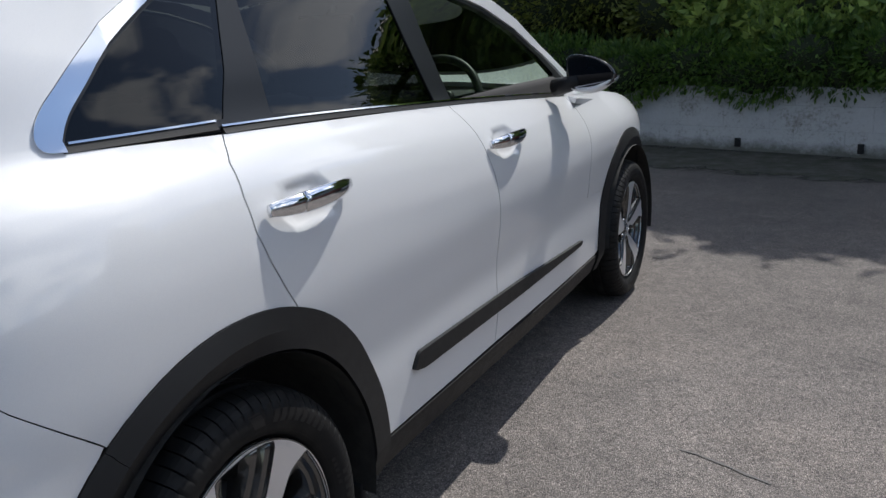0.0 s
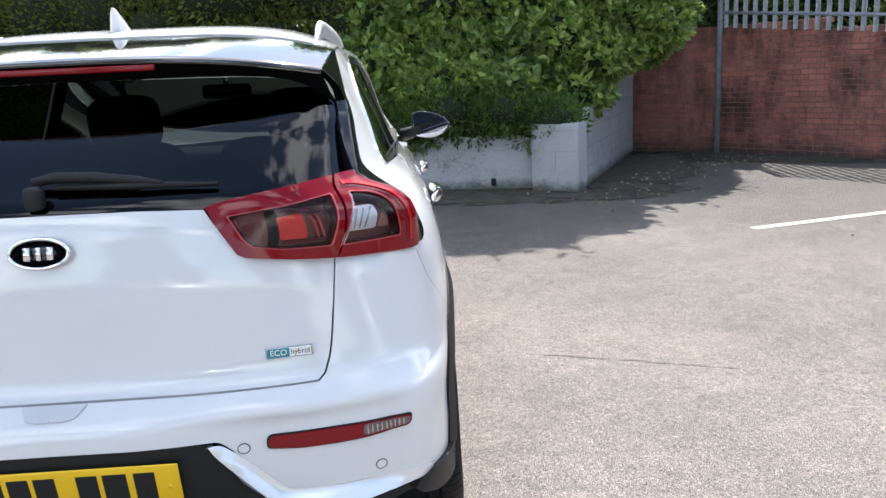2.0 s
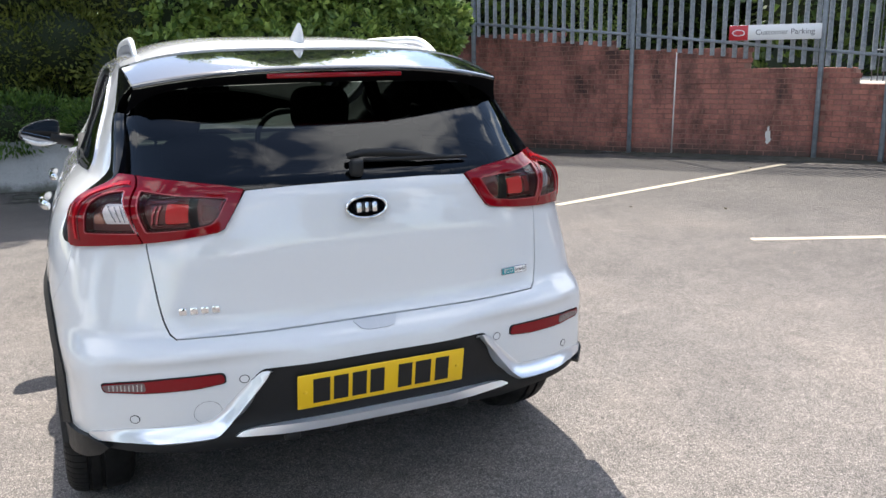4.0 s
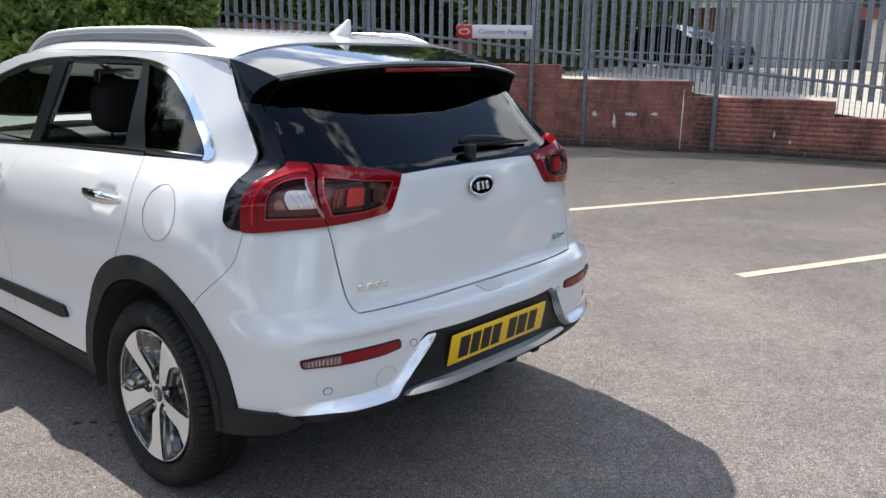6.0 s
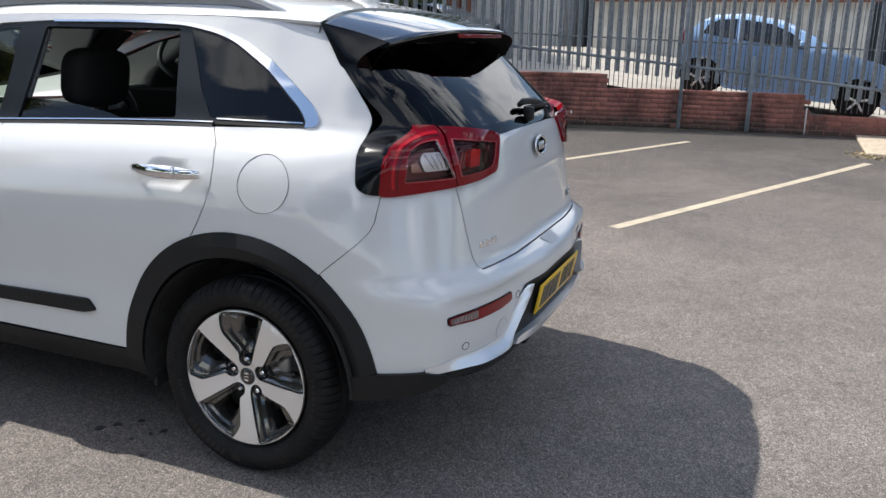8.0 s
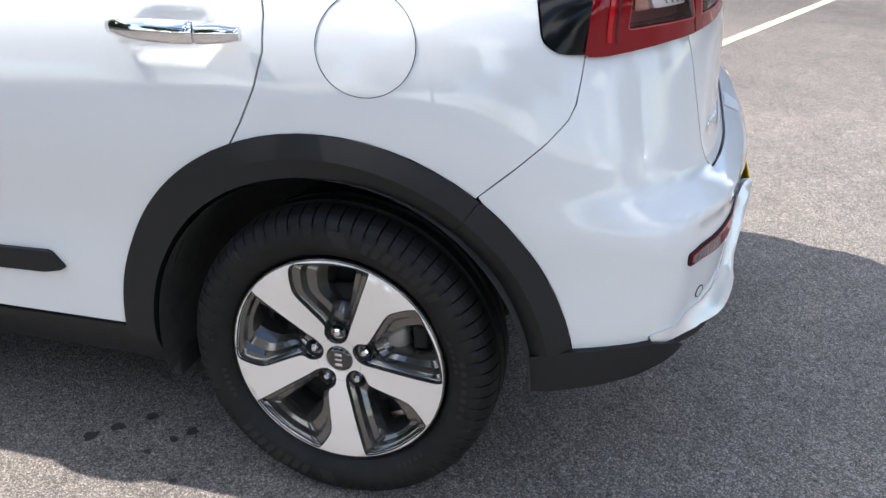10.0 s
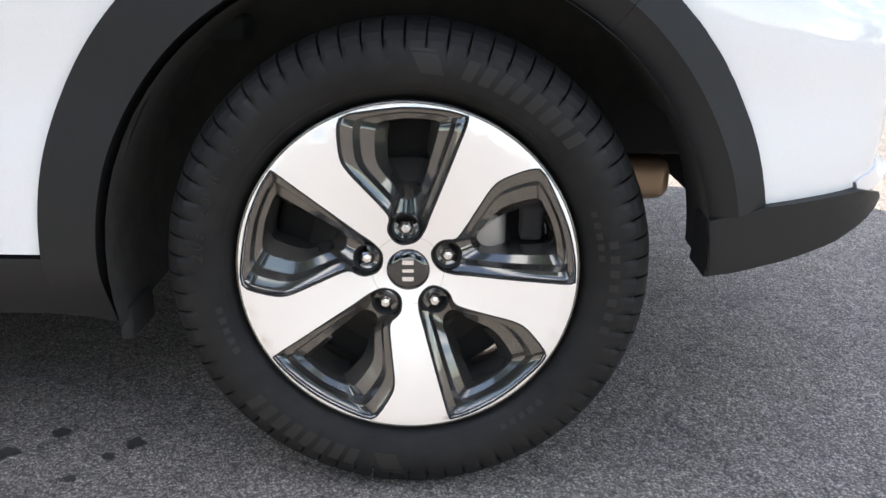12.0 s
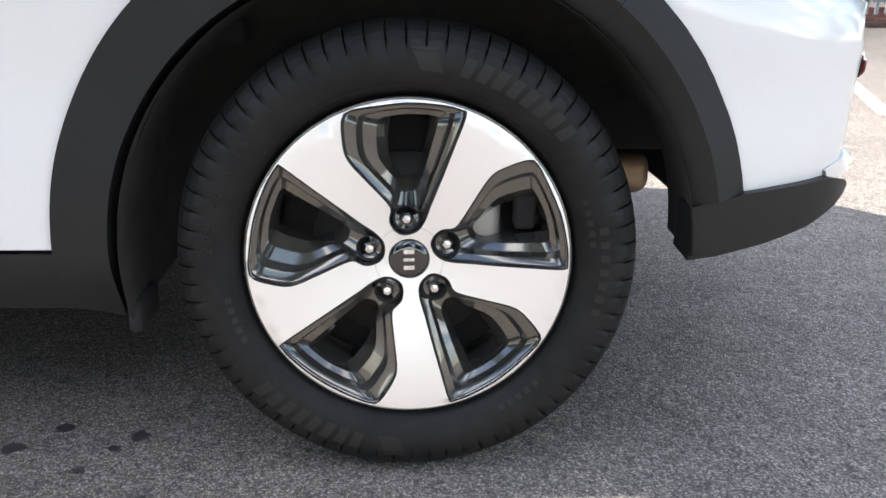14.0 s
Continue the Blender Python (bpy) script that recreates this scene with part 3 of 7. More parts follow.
def arch_r(a0, a1, n=14, r=AR):
    """The rear arch reaches a little further towards the front."""
    return [S((r + 0.011 * max(0.0, math.cos(radians(a)))) * math.cos(radians(a)), AZ + (r + 0.011 * max(0.0, math.cos(radians(a)))) * math.sin(radians(a))) for a in np.linspace(a0, a1, n)]


arch_f = lambda a0, a1, n=14, r=AR: [S(y, z) for y, z in arc_pts(2.7, AZ, r, a0, a1, n)]
G = 0.0022         # half a panel gap

# doors
rear_edge = [(0.158, 1.105), (0.118, 1.06), (0.102, 1.0), (0.101, 0.94), (0.118, 0.88), (0.150, 0.815), (0.176, 0.772)]
mid_edge = [(1.088, 1.068), (1.115, 1.0), (1.132, 0.94), (1.158, 0.80), (1.165, 0.70), (1.152, 0.60), (1.150, 0.50), (1.145, 0.42), (1.120, 0.345)]
fore_edge = [(2.13, 1.0), (2.12, 0.9), (2.085, 0.75), (2.075, 0.6)]
rd = [(y + G, z) for y, z in rear_edge]
rd += arch_r(68.5, 2.2, 14) + [(0.486, 0.345)]
rd += [(y - G, z) for y, z in reversed(mid_edge)]
rear_doors = panel("rear_door", M_PAINT, rd, step=0.018)
fd = [(y + G, z) for y, z in mid_edge] + [(2.18, 0.338)] + arch_f(178, 146.3, 5) + [(y - G, z) for y, z in reversed(fore_edge)]
front_doors = panel("front_door", M_PAINT, fd, step=0.018)

# quarter, roof side and windscreen pillar in one pressing
def flowing(pts, n=5):
    """The open line drawn smoothly through its points."""
    q = [np.array(p, float) for p in pts]
    q = [2 * q[0] - q[1]] + q + [2 * q[-1] - q[-2]]
    out = []
    for a, b, c, d in zip(q, q[1:], q[2:], q[3:]):
        for t in np.arange(n) / n:
            out.append(tuple(0.5 * (2 * b + (c - a) * t + (2 * a - 5 * b + 4 * c - d) * t * t + (3 * b - a - 3 * c + d) * t ** 3)))
    return out + [tuple(pts[-1])]


hook_out = flowing([(-0.165, 1.1165), (-0.197, 1.1195), (-0.213, 1.131), (-0.2155, 1.150), (-0.204, 1.176), (-0.172, 1.207), (-0.10, 1.257), (0.022, 1.3225), (0.075, 1.350), (0.125, 1.372), (0.18, 1.389), (0.24, 1.403), (0.30, 1.4125), (0.368, 1.419), (0.5, 1.4245), (0.65, 1.426), (0.95, 1.424)])
hook_in = flowing([(0.95, 1.4175), (0.65, 1.419), (0.5, 1.4165), (0.36, 1.410), (0.248, 1.3915), (0.19, 1.376), (0.14, 1.357), (0.053, 1.309), (0.0, 1.277), (-0.06, 1.241), (-0.132, 1.186), (-0.157, 1.158), (-0.170, 1.134)])
dlo_out = [(0.158, 1.109), (-0.10, 1.1135)] + hook_out[1:] + [
           (1.2, 1.412), (1.42, 1.385), (1.62, 1.342), (1.86, 1.265), (2.08, 1.165), (2.25, 1.06), (2.28, 1.012), (2.13, 1.003)]
WHITE_EDGE = flowing([(-0.362, 1.294), (-0.379, 1.25), (-0.392, 1.20), (-0.398, 1.165), (-0.394, 1.145), (-0.380, 1.126), (-0.364, 1.104), (-0.3555, 1.081), (-0.3545, 1.058), (-0.3574, 1.031), (-0.3605, 1.00), (-0.3640, 0.972), (-0.376, 0.958), (-0.391, 0.9495), (-0.41, 0.947)], 3)
side_poly = ([(2.132, 1.001), (2.40, 0.985)] + [(2.38, 1.02), (2.16, 1.165), (1.90, 1.30), (1.66, 1.385), (1.46, 1.425), (1.2, 1.444), (0.9, 1.448), (0.4, 1.446), (0.1, 1.44)]
             + [S(-0.075, 1.432), S(-0.146, 1.428), S(-0.19, 1.372)] + WHITE_EDGE
             + [S(-0.447, 0.9465), S(-0.440, 0.87), S(-0.43, 0.845), S(-0.40, 0.81), S(-0.34, 0.757), S(-0.287, 0.712)]
             + arch_r(127, 70, 12) + [(y - G, z) for y, z in reversed(rear_edge)] + [(y, z + 0.001) for y, z in dlo_out[1:]])
panel("side_panel", M_PAINT, side_poly, step=0.03)

# glazing of the side
win_q = [(0.185, 1.132), (-0.163, 1.132)] + [(y + 0.006, z - 0.005) for y, z in reversed(hook_in) if y < 0.34] + [(0.338, 1.400), (0.245, 1.22)]
win_r = rounded([(0.325, 1.126), (0.385, 1.404), (0.99, 1.404), (1.035, 1.085)], 0.012)
win_f = rounded([(1.135, 1.079), (1.115, 1.400), (1.40, 1.374), (1.60, 1.332), (1.84, 1.252), (2.02, 1.165), (2.12, 1.09), (2.10, 1.033)], 0.012)
surround = [(0.158, 1.112)] + [(y + 0.003, z - 0.003) for y, z in hook_out[2:]] + [ (1.2, 1.408), (1.42, 1.381), (1.62, 1.338), (1.86, 1.261), (2.07, 1.162), (2.23, 1.06), (2.26, 1.012), (2.13, 1.006), (1.09, 1.072)]
panel("window_frame", M_PILLAR, surround, [win_q, win_r, win_f], off=-0.004, thick=0.02)
panel("quarter_window", M_PRIVACY, win_q, off=-0.006, thick=0)
panel("front_window", M_CLEAR, win_f, off=-0.008, thick=0)
panel("rear_window", M_PRIVACY, win_r, side="R", off=-0.008, thick=0)
panel("rear_window", M_PRIVACY, [(0.47, 1.095), (0.62, 1.128), (0.80, 1.150), (1.02, 1.158), (1.03, 1.06)], side="L", off=-0.010, thick=0.004, label="dark glass wound almost fully down")
# inner seal of the open window
panel("window_seal", M_GREYBADGE, [(0.985, 1.395), (0.998, 1.402), (1.035, 1.10), (1.022, 1.10)], side="L", off=-0.016, thick=0.01)
# bright strips
panel("waist_strip", M_CHROME, [(y, float(belt_line(y)) + 0.0005) for y in np.linspace(2.12, 0.165, 20)] + [(y, float(belt_line(y)) - 0.003) for y in np.linspace(0.165, 2.12, 20)], off=0.004, step=0.03)
panel("waist_seal", M_CLAD, [(y, float(belt_line(y)) - 0.005) for y in np.linspace(2.12, 0.165, 20)] + [(y, float(belt_line(y)) - 0.015) for y in np.linspace(0.165, 2.12, 20)], off=0.002, step=0.03)
panel("waist_strip", M_CHROME, [(0.155, 1.1305), (0.155, 1.127), (-0.16, 1.128), (-0.16, 1.1315)], off=0.004)
panel("waist_seal", M_CLAD, [(0.155, 1.1265), (0.155, 1.113), (-0.17, 1.116), (-0.17, 1.1275)], off=0.002)
panel("window_trim", M_CHROME, hook_out + hook_in, off=0.005, step=0.02)

# wings, sills
fender = [(y + G, z) for y, z in fore_edge] + arch_f(146, 12, 16) + [S(3.17, 0.42), S(3.25, 0.60), S(3.30, 0.70), S(3.36, 0.80), S(3.2, 0.875), S(2.9, 0.945), S(2.6, 0.985), (2.40, 0.984), (2.134, 1.0)]
panel("front_wing", M_PAINT, fender)
sill = [(0.487, 0.340), (1.2, 0.336), (2.19, 0.332), (2.21, 0.25), (0.44, 0.25)]
panel("sill", M_CLAD, sill, off=0.004, thick=0.03)
mould_poly = rounded([(0.607, 0.462), (0.640, 0.500), (1.30, 0.486), (1.98, 0.452), (1.96, 0.436), (1.30, 0.438), (0.66, 0.450)], 0.012)
panel("side_moulding", M_CLAD, mould_poly, off=0.012, thick=0.014)

# wheel arch trims: an outer flat and an inner bevel that meet in a crease
AM = 0.432


def arch_skin(cy, inner=False):
    def f(u, z):
        p = skin(u, z)
        r = np.hypot(p[..., 1] - cy, p[..., 2] - AZ)
        add = 0.020 - 0.016 * (AM - r) / (AM - AI) if inner else 0.020 - 0.015 * (r - AM) / (AR - AM)
        add = np.clip(add, -0.002, 0.024)
        flat = 0.007 + 0.011 * (AR - r) / (AR - AI)
        fore = ease((p[..., 1] - cy + 0.12) / 0.3) if cy == 0 else 0.0
        add = add * (1 - fore) + flat * fore
        k = ease((p[..., 2] - 0.24) / 0.12)
        add = 0.010 * (1 - k) + add * k
        return p + np.stack([add, 0 * add, 0 * add], -1)
    return f


def arch_trim(cy, a0, a1, n, tail_o=(), tail_m=(), tail_i=()):
    pick = arch_r if cy == 0 else arch_f
    out = panel("wheel_arch_trim", M_CLAD, pick(a0, a1, n, AR) + list(tail_o) + list(tail_m) + pick(a1, a0, n, AM), fn=arch_skin(cy), thick=0.02, step=0.016)
    for o, s in zip(out, "RL"):
        panel("arch_lip", M_CLAD, pick(a0, a1, n, AM) + list(reversed(tail_m)) + list(tail_i) + pick(a1, a0, n, AI), side=s, fn=arch_skin(cy, True), thick=0.05, step=0.016, parent=o)


arch_trim(0.0, 128, 1.5, 70, [(0.480, 0.25)], [(0.442, 0.246)], [(0.408, 0.236)])
arch_trim(0.0, 128.15, 169.2, 28)
corner_poly = [S(-0.388, 0.404), S(-0.425, 0.4125), S(-0.4615, 0.4205), S(-0.53, 0.427), S(-0.600, 0.433), S(-0.640, 0.420), S(-0.652, 0.408), S(-0.628, 0.386), S(-0.575, 0.362), S(-0.495, 0.343), S(-0.430, 0.332), S(-0.389, 0.328)]
panel("bumper_corner", M_CLAD, corner_poly, off=0.013, thick=0.05, step=0.02)
arch_trim(2.7, 8, 178, 34, [(2.228, 0.25)], [(2.268, 0.246)], [(2.304, 0.24)])

# tailgate
seam = [R(0.608, 0.957), R(0.604, 0.90), R(0.596, 0.82), R(0.585, 0.745), R(0.574, 0.712), R(0.560, 0.698)]
C0 = lambda z: (-UW, z)
gate = ([C0(1.092), R(0.20, 1.091), R(0.338, 1.0855), R(0.355, 1.060), R(0.376, 1.028), R(0.392, 1.003), R(0.404, 0.986), R(0.421, 0.9775), R(0.45, 0.9735), R(0.52, 0.9655), R(0.6105, 0.9585)]
        + [(u - 0.0014, z) for u, z in seam] + [R(0.3, 0.6945), C0(0.6945)])
gate_ob = panel("tailgate", M_PAINT, gate, side="B", step=0.03)[0]
tail_k = curve([0.94, 0.97, 1.03, 1.094, 1.13, 1.16, 1.20, 1.27], [0.0, 0.012, 0.040, 0.060, 0.068, 0.054, 0.030, 0.0])


def tail_skin(u, z):
    """The screen's lower corners and the lamps stand proud of the body."""
    p = skin(u, z)
    k = tail_k(z)
    k = k * ease((u + 0.90) / 0.28) * (0.06 + 0.94 * np.clip((-0.357 - u) / 0.075, 0, 1))
    fx = 0.85 * ease((u + 0.60) / 0.17) * (1 - ease((z - 1.07) / 0.06))
    return p + np.stack([k * fx, -k * (1 - 0.5 * fx), 0 * k], -1)


lamp_skin = tail_skin
screen_skin = lambda u, z: skin(u, z) * 0.6 + tail_skin(u, z) * 0.4


def pillar_skin(u, z):
    p = tail_skin(u, z)
    ridge = np.interp(z, [1.12, 1.207, 1.29], [-0.428, -0.424, -0.413])
    k = 0.007 * np.clip(1 - np.abs(u - ridge) / np.where(u < ridge, 0.05, 0.035), 0, 1)
    return p + np.stack([0.8 * k, -0.6 * k, 0 * k], -1)


back_win = [C0(1.094), R(0.20, 1.093), R(0.341, 1.0885), R(0.45, 1.110), R(0.59, 1.1275), (-0.450, 1.134), (-0.466, 1.19), (-0.4785, 1.246), (-0.476, 1.290), R(0.58, 1.318), R(0.54, 1.352), R(0.4, 1.366), C0(1.372)]
panel("rear_screen", M_SCREEN, back_win, side="B", fn=screen_skin, off=-0.002, thick=0, parent=gate_ob)
# gloss black strip at each side of the screen, running down behind the lamp
strip = [(-0.4475, 1.134), (-0.464, 1.19), (-0.4765, 1.246), (-0.470, 1.292), (-0.365, 1.296)] + [(u - 0.002, z) for u, z in WHITE_EDGE[:14]] + [(-0.43, 1.118)]


panel("pillar_trim", M_PIANO, strip, fn=pillar_skin, off=0.003, thick=0.055, step=0.012)
lamp_edge = flowing([(-0.450, 1.1325), (-0.447, 1.120), (-0.440, 1.099), (-0.434, 1.072), (-0.431, 1.049), (-0.430, 1.0265), (-0.430, 0.988), (-0.428, 0.952)], 4)
lamp_o = [R(0.6145, 0.959), R(0.611, 1.1315), R(0.64, 1.1335)] + lamp_edge + [(-0.434, 0.945), (-0.46, 0.9435), (-0.512, 0.948), (-0.592, 0.955)]
behind = lamp_edge[3:] + [(-0.43, 0.947)] + [(u - 0.0025, z) for u, z in reversed(WHITE_EDGE[13:-1])]
panel("lamp_surround", M_PIANO, behind, fn=lamp_skin, off=0.004, thick=0.02, step=0.014)

# tail lamps
lo_win = rounded([(-0.491, 0.983), (-0.489, 1.006), (-0.486, 1.029), (-0.484, 1.052), (-0.488, 1.072), (-0.502, 1.0865), R(0.628, 1.093), R(0.6235, 0.987)], 0.008)
li = [R(0.342, 1.0875), R(0.40, 1.1015), R(0.488, 1.115), R(0.57, 1.1265), R(0.606, 1.1305), R(0.611, 0.960), R(0.52, 0.967), R(0.45, 0.975), R(0.421, 0.979), R(0.405, 0.988), R(0.394, 1.004), R(0.378, 1.029), R(0.358, 1.060)]
li_win = rounded([R(0.388, 1.068), R(0.463, 1.079), R(0.602, 1.0935), R(0.603, 0.990), R(0.499, 0.992), R(0.437, 1.001), R(0.416, 1.021)], 0.006)


def drawn_in(poly, k, d=0.0):
    c = np.mean(np.array(poly), axis=0)
    return [(u * k + c[0] * (1 - k), z * k + c[1] * (1 - k)) for u, z in poly]


guide = flowing([R(0.618, 1.116), (-0.503, 1.115), (-0.482, 1.109), (-0.463, 1.093), (-0.455, 1.065), (-0.453, 1.03), (-0.456, 0.99), (-0.460, 0.966)], 4)
guide_in = flowing([(-0.467, 0.966), (-0.463, 0.99), (-0.460, 1.03), (-0.463, 1.061), (-0.472, 1.084), (-0.490, 1.100), (-0.508, 1.106), R(0.619, 1.107)], 4)
for s in "RL":
    lamp = part("tail_lamp", sheet_mesh(sheet(li, [li_win], lamp_skin, 0.013, 0.010, 0.03), s), M_RED, car, "glossy red tail lamp on the tailgate")
    lp = lambda name, mat, poly, off, thick, holes=(), label="": panel(name, mat, poly, holes, side=s, fn=lamp_skin, off=off, thick=thick, step=0.018, parent=lamp, label=label)
    lp("lamp_cover", M_LENS, li_win, 0.006, 0)
    lp("frame_line", M_REDPALE, drawn_in(li_win, 1.012), 0.0108, 0.003, [drawn_in(li_win, 0.982)])
    lp("bezel", M_REDDEEP, li_win, 0.004, 0.026, [drawn_in(li_win, 0.95)])
    lp("reflector", M_LAMPDARK, li_win, -0.024, 0)
    lp("light_element", M_REDHOT, rounded([R(0.497, 1.010), R(0.490, 1.060), R(0.546, 1.066), R(0.556, 1.008)], 0.006), -0.006, 0.02, label="bright red square element")
    lp("light_element", M_REDDEEP, rounded([R(0.425, 1.012), R(0.412, 1.045), R(0.455, 1.055), R(0.460, 1.012)], 0.006), -0.008, 0.02)
    lp("divider", M_DARK, [R(0.468, 0.994), R(0.462, 1.074), R(0.486, 1.078), R(0.492, 0.993)], -0.010, 0.015)
    for x0, x1 in ((0.398, 0.404), (0.563, 0.568), (0.576, 0.581)):
        lp("rib", M_REDPALE, [R(x0 + 0.016, 1.006), R(x0, 1.062), R(x1, 1.063), R(x1 + 0.016, 1.005)], -0.012, 0.008)
    for z0 in (1.000, 1.068):
        lp("shelf", M_REDDEEP, [R(0.50, z0), R(0.50, z0 + 0.006), R(0.592, z0 + 0.008), R(0.594, z0)], -0.004, 0.012)
    lp("edge_strip", M_GREYBADGE, [R(0.6030, 0.985), R(0.6015, 1.096), R(0.6050, 1.096), R(0.6070, 0.985)], 0.0085, 0.004)
    lamp = part("tail_lamp", sheet_mesh(sheet(lamp_o, [lo_win], lamp_skin, 0.013, 0.010, 0.03), s), M_RED, car, "glossy red outer tail lamp with clear inset")
    lp = lambda name, mat, poly, off, thick, holes=(), label="": panel(name, mat, poly, holes, side=s, fn=lamp_skin, off=off, thick=thick, step=0.018, parent=lamp, label=label)
    lp("lamp_cover", M_LENS, lo_win, 0.006, 0)
    lp("frame_line", M_REDPALE, drawn_in(lo_win, 1.012), 0.0108, 0.003, [drawn_in(lo_win, 0.98)])
    lp("light_guide", M_REDMID, guide + guide_in, 0.0125, 0.004)
    lp("crease", M_REDDEEP, [(u - 0.007, z - 0.003) for u, z in guide_in[::-1]] + [(u - 0.011, z - 0.005) for u, z in guide_in], 0.0108, 0.003)
    lp("bezel", M_REDDEEP, lo_win, 0.004, 0.026, [drawn_in(lo_win, 0.94)])
    lp("reflector", M_LAMPDARK, lo_win, -0.024, 0)
    lp("light_element", M_WHITELENS, rounded([R(0.638, 1.012), R(0.640, 1.066), R(0.674, 1.066), R(0.692, 1.044), R(0.696, 1.010)], 0.007), -0.004, 0.018, label="clear silvery reversing light")
    lp("light_element", M_AMBER, rounded([R(0.700, 1.010), R(0.698, 1.042), R(0.711, 1.032), R(0.720, 1.008)], 0.005), -0.006, 0.015)
    for k in range(4):
        x0 = 0.645 + 0.010 * k
        lp("flute", M_GREYBADGE, [R(x0, 1.016), R(x0, 1.060), R(x0 + 0.002, 1.060), R(x0 + 0.002, 1.016)], -0.002, 0.006)
    lp("edge_strip", M_GREYBADGE, [R(0.6195, 0.985), R(0.6220, 1.096), R(0.6250, 1.096), R(0.6230, 0.985)], 0.0085, 0.004)
    lp("edge_strip", M_GREYBADGE, [R(0.6255, 0.986), R(0.6275, 1.096), R(0.6295, 1.096), R(0.6280, 0.986)], 0.0085, 0.004)

# rear bumper
trim_top = flowing([R(0.338, 0.600), R(0.36, 0.588), R(0.43, 0.520), R(0.475, 0.478), R(0.50, 0.464), R(0.60, 0.460), R(0.72, 0.458), R(0.80, 0.445), S(-0.60, 0.431)], 3)
bump_poly = ([C0(0.6915)] + [R(0.3, 0.6915), R(0.5605, 0.695), R(0.5765, 0.709)] + [(u + 0.0014, z) for u, z in [R(0.587, 0.745), R(0.598, 0.82), R(0.605, 0.90), R(0.609, 0.957)]]
             + [R(0.72, 0.953), R(0.797, 0.950), S(-0.449, 0.950), S(-0.442, 0.87), S(-0.4315, 0.844), S(-0.4015, 0.8085), S(-0.3415, 0.7555), S(-0.289, 0.7105)]
             + arch_r(129, 169, 12) + [S(-0.4635, 0.416), S(-0.53, 0.423)] + [(u, z) for u, z in reversed(trim_top)] + [C0(0.602)])
# the shallow hollow for the hand under the tailgate is only a shade-grey plate, below
bumper = panel("rear_bumper", M_PAINT, bump_poly, side="B", step=0.028)[0]
trim_low = flowing([S(-0.612, 0.413), R(0.78, 0.424), R(0.70, 0.424), R(0.60, 0.423), R(0.50, 0.423), R(0.470, 0.432), R(0.435, 0.465), R(0.39, 0.520), R(0.345, 0.574), R(0.330, 0.600)], 3)
trim_foot = curve([0.33, 0.36, 0.43, 0.465, 0.49, 0.53, 0.85], [0.600, 0.560, 0.468, 0.438, 0.426, 0.423, 0.423])


def trim_skin(u, z):
    """The bright trim leans out towards its lower edge."""
    p = skin(u, z)
    x = p[..., 0]
    k = np.clip(1 - (z - trim_foot(x)) / 0.042, 0, 1.1)
    out = 0.002 + 0.024 * ease(k / 1.1) * (1 - 0.85 * ease((x - 0.62) / 0.14))
    return p + np.stack([0.5 * out * (x > 0.7), -out, 0 * out], -1)


panel("bumper_trim", M_SATIN, trim_top + trim_low, fn=trim_skin, thick=0.03, step=0.012)
valance = [C0(0.598), R(0.330, 0.598), R(0.345, 0.570), R(0.39, 0.516), R(0.435, 0.461), R(0.470, 0.428), R(0.50, 0.419), R(0.60, 0.418), R(0.78, 0.418), S(-0.612, 0.414), S(-0.600, 0.425), S(-0.590, 0.405), S(-0.630, 0.400), R(0.78, 0.400), R(0.72, 0.395), R(0.6, 0.38), R(0.42, 0.36), C0(0.36)]
panel("lower_valance", M_CLAD, valance, side="B", off=-0.006, thick=0.05)
panel("skid_strip", M_SATIN, [C0(0.428), R(0.30, 0.428), R(0.37, 0.4275), R(0.410, 0.423), R(0.432, 0.412), R(0.41, 0.409), R(0.30, 0.404), C0(0.403)], side="B", off=0.018, thick=0.04, step=0.02)
for x in (-0.27, -0.13, 0.0, 0.13, 0.27):
    part("diffuser_fin", box(0.05, 0.08, 0.035, (x, -0.715, 0.378), 0.012), M_CLAD, car)
refl = rounded([R(0.447, 0.574), R(0.452, 0.600), R(0.60, 0.601), R(0.760, 0.592), R(0.752, 0.570), R(0.66, 0.566), R(0.52, 0.567)], 0.012)
panel("reflector_rim", M_DARK, [(u + (0.004 if u > -0.7 else -0.004), z + (0.003 if z > 0.583 else -0.003)) for u, z in refl], off=0.003, thick=0.01, step=0.02)
panel("rear_reflector", M_RED, refl, off=0.006, thick=0.015, step=0.02)
panel("clear_lens", M_SMOKE, rounded([R(0.650, 0.571), R(0.652, 0.597), R(0.757, 0.590), R(0.750, 0.573)], 0.008), off=0.008, thick=0.004, step=0.02, label="clear ribbed lamp in the bumper")
for k in range(9):
    xk = 0.658 + 0.010 * k
    panel("rib", M_GREYBADGE, [R(xk, 0.574), R(xk, 0.593 - 0.0004 * k), R(xk + 0.003, 0.593 - 0.0004 * k), R(xk + 0.003, 0.574)], off=0.009, thick=0.002, step=0.02)
ring_map = lambda cu, cz, r, n=24: [(cu + r * math.cos(2 * math.pi * k / n), cz + r * math.sin(2 * math.pi * k / n)) for k in range(n)]
for at in (R(0.396, 0.577), R(0.687, 0.487)):
    panel("parking_sensor", M_PAINT, ring_map(*at, 0.0105), off=0.001, thick=0.006, step=0.01)
    panel("sensor_ring", M_DARK, ring_map(*at, 0.0125), [ring_map(*at, 0.0108)], off=0.0012, thick=0.004, step=0.01)
at = R(0.499, 0.490)
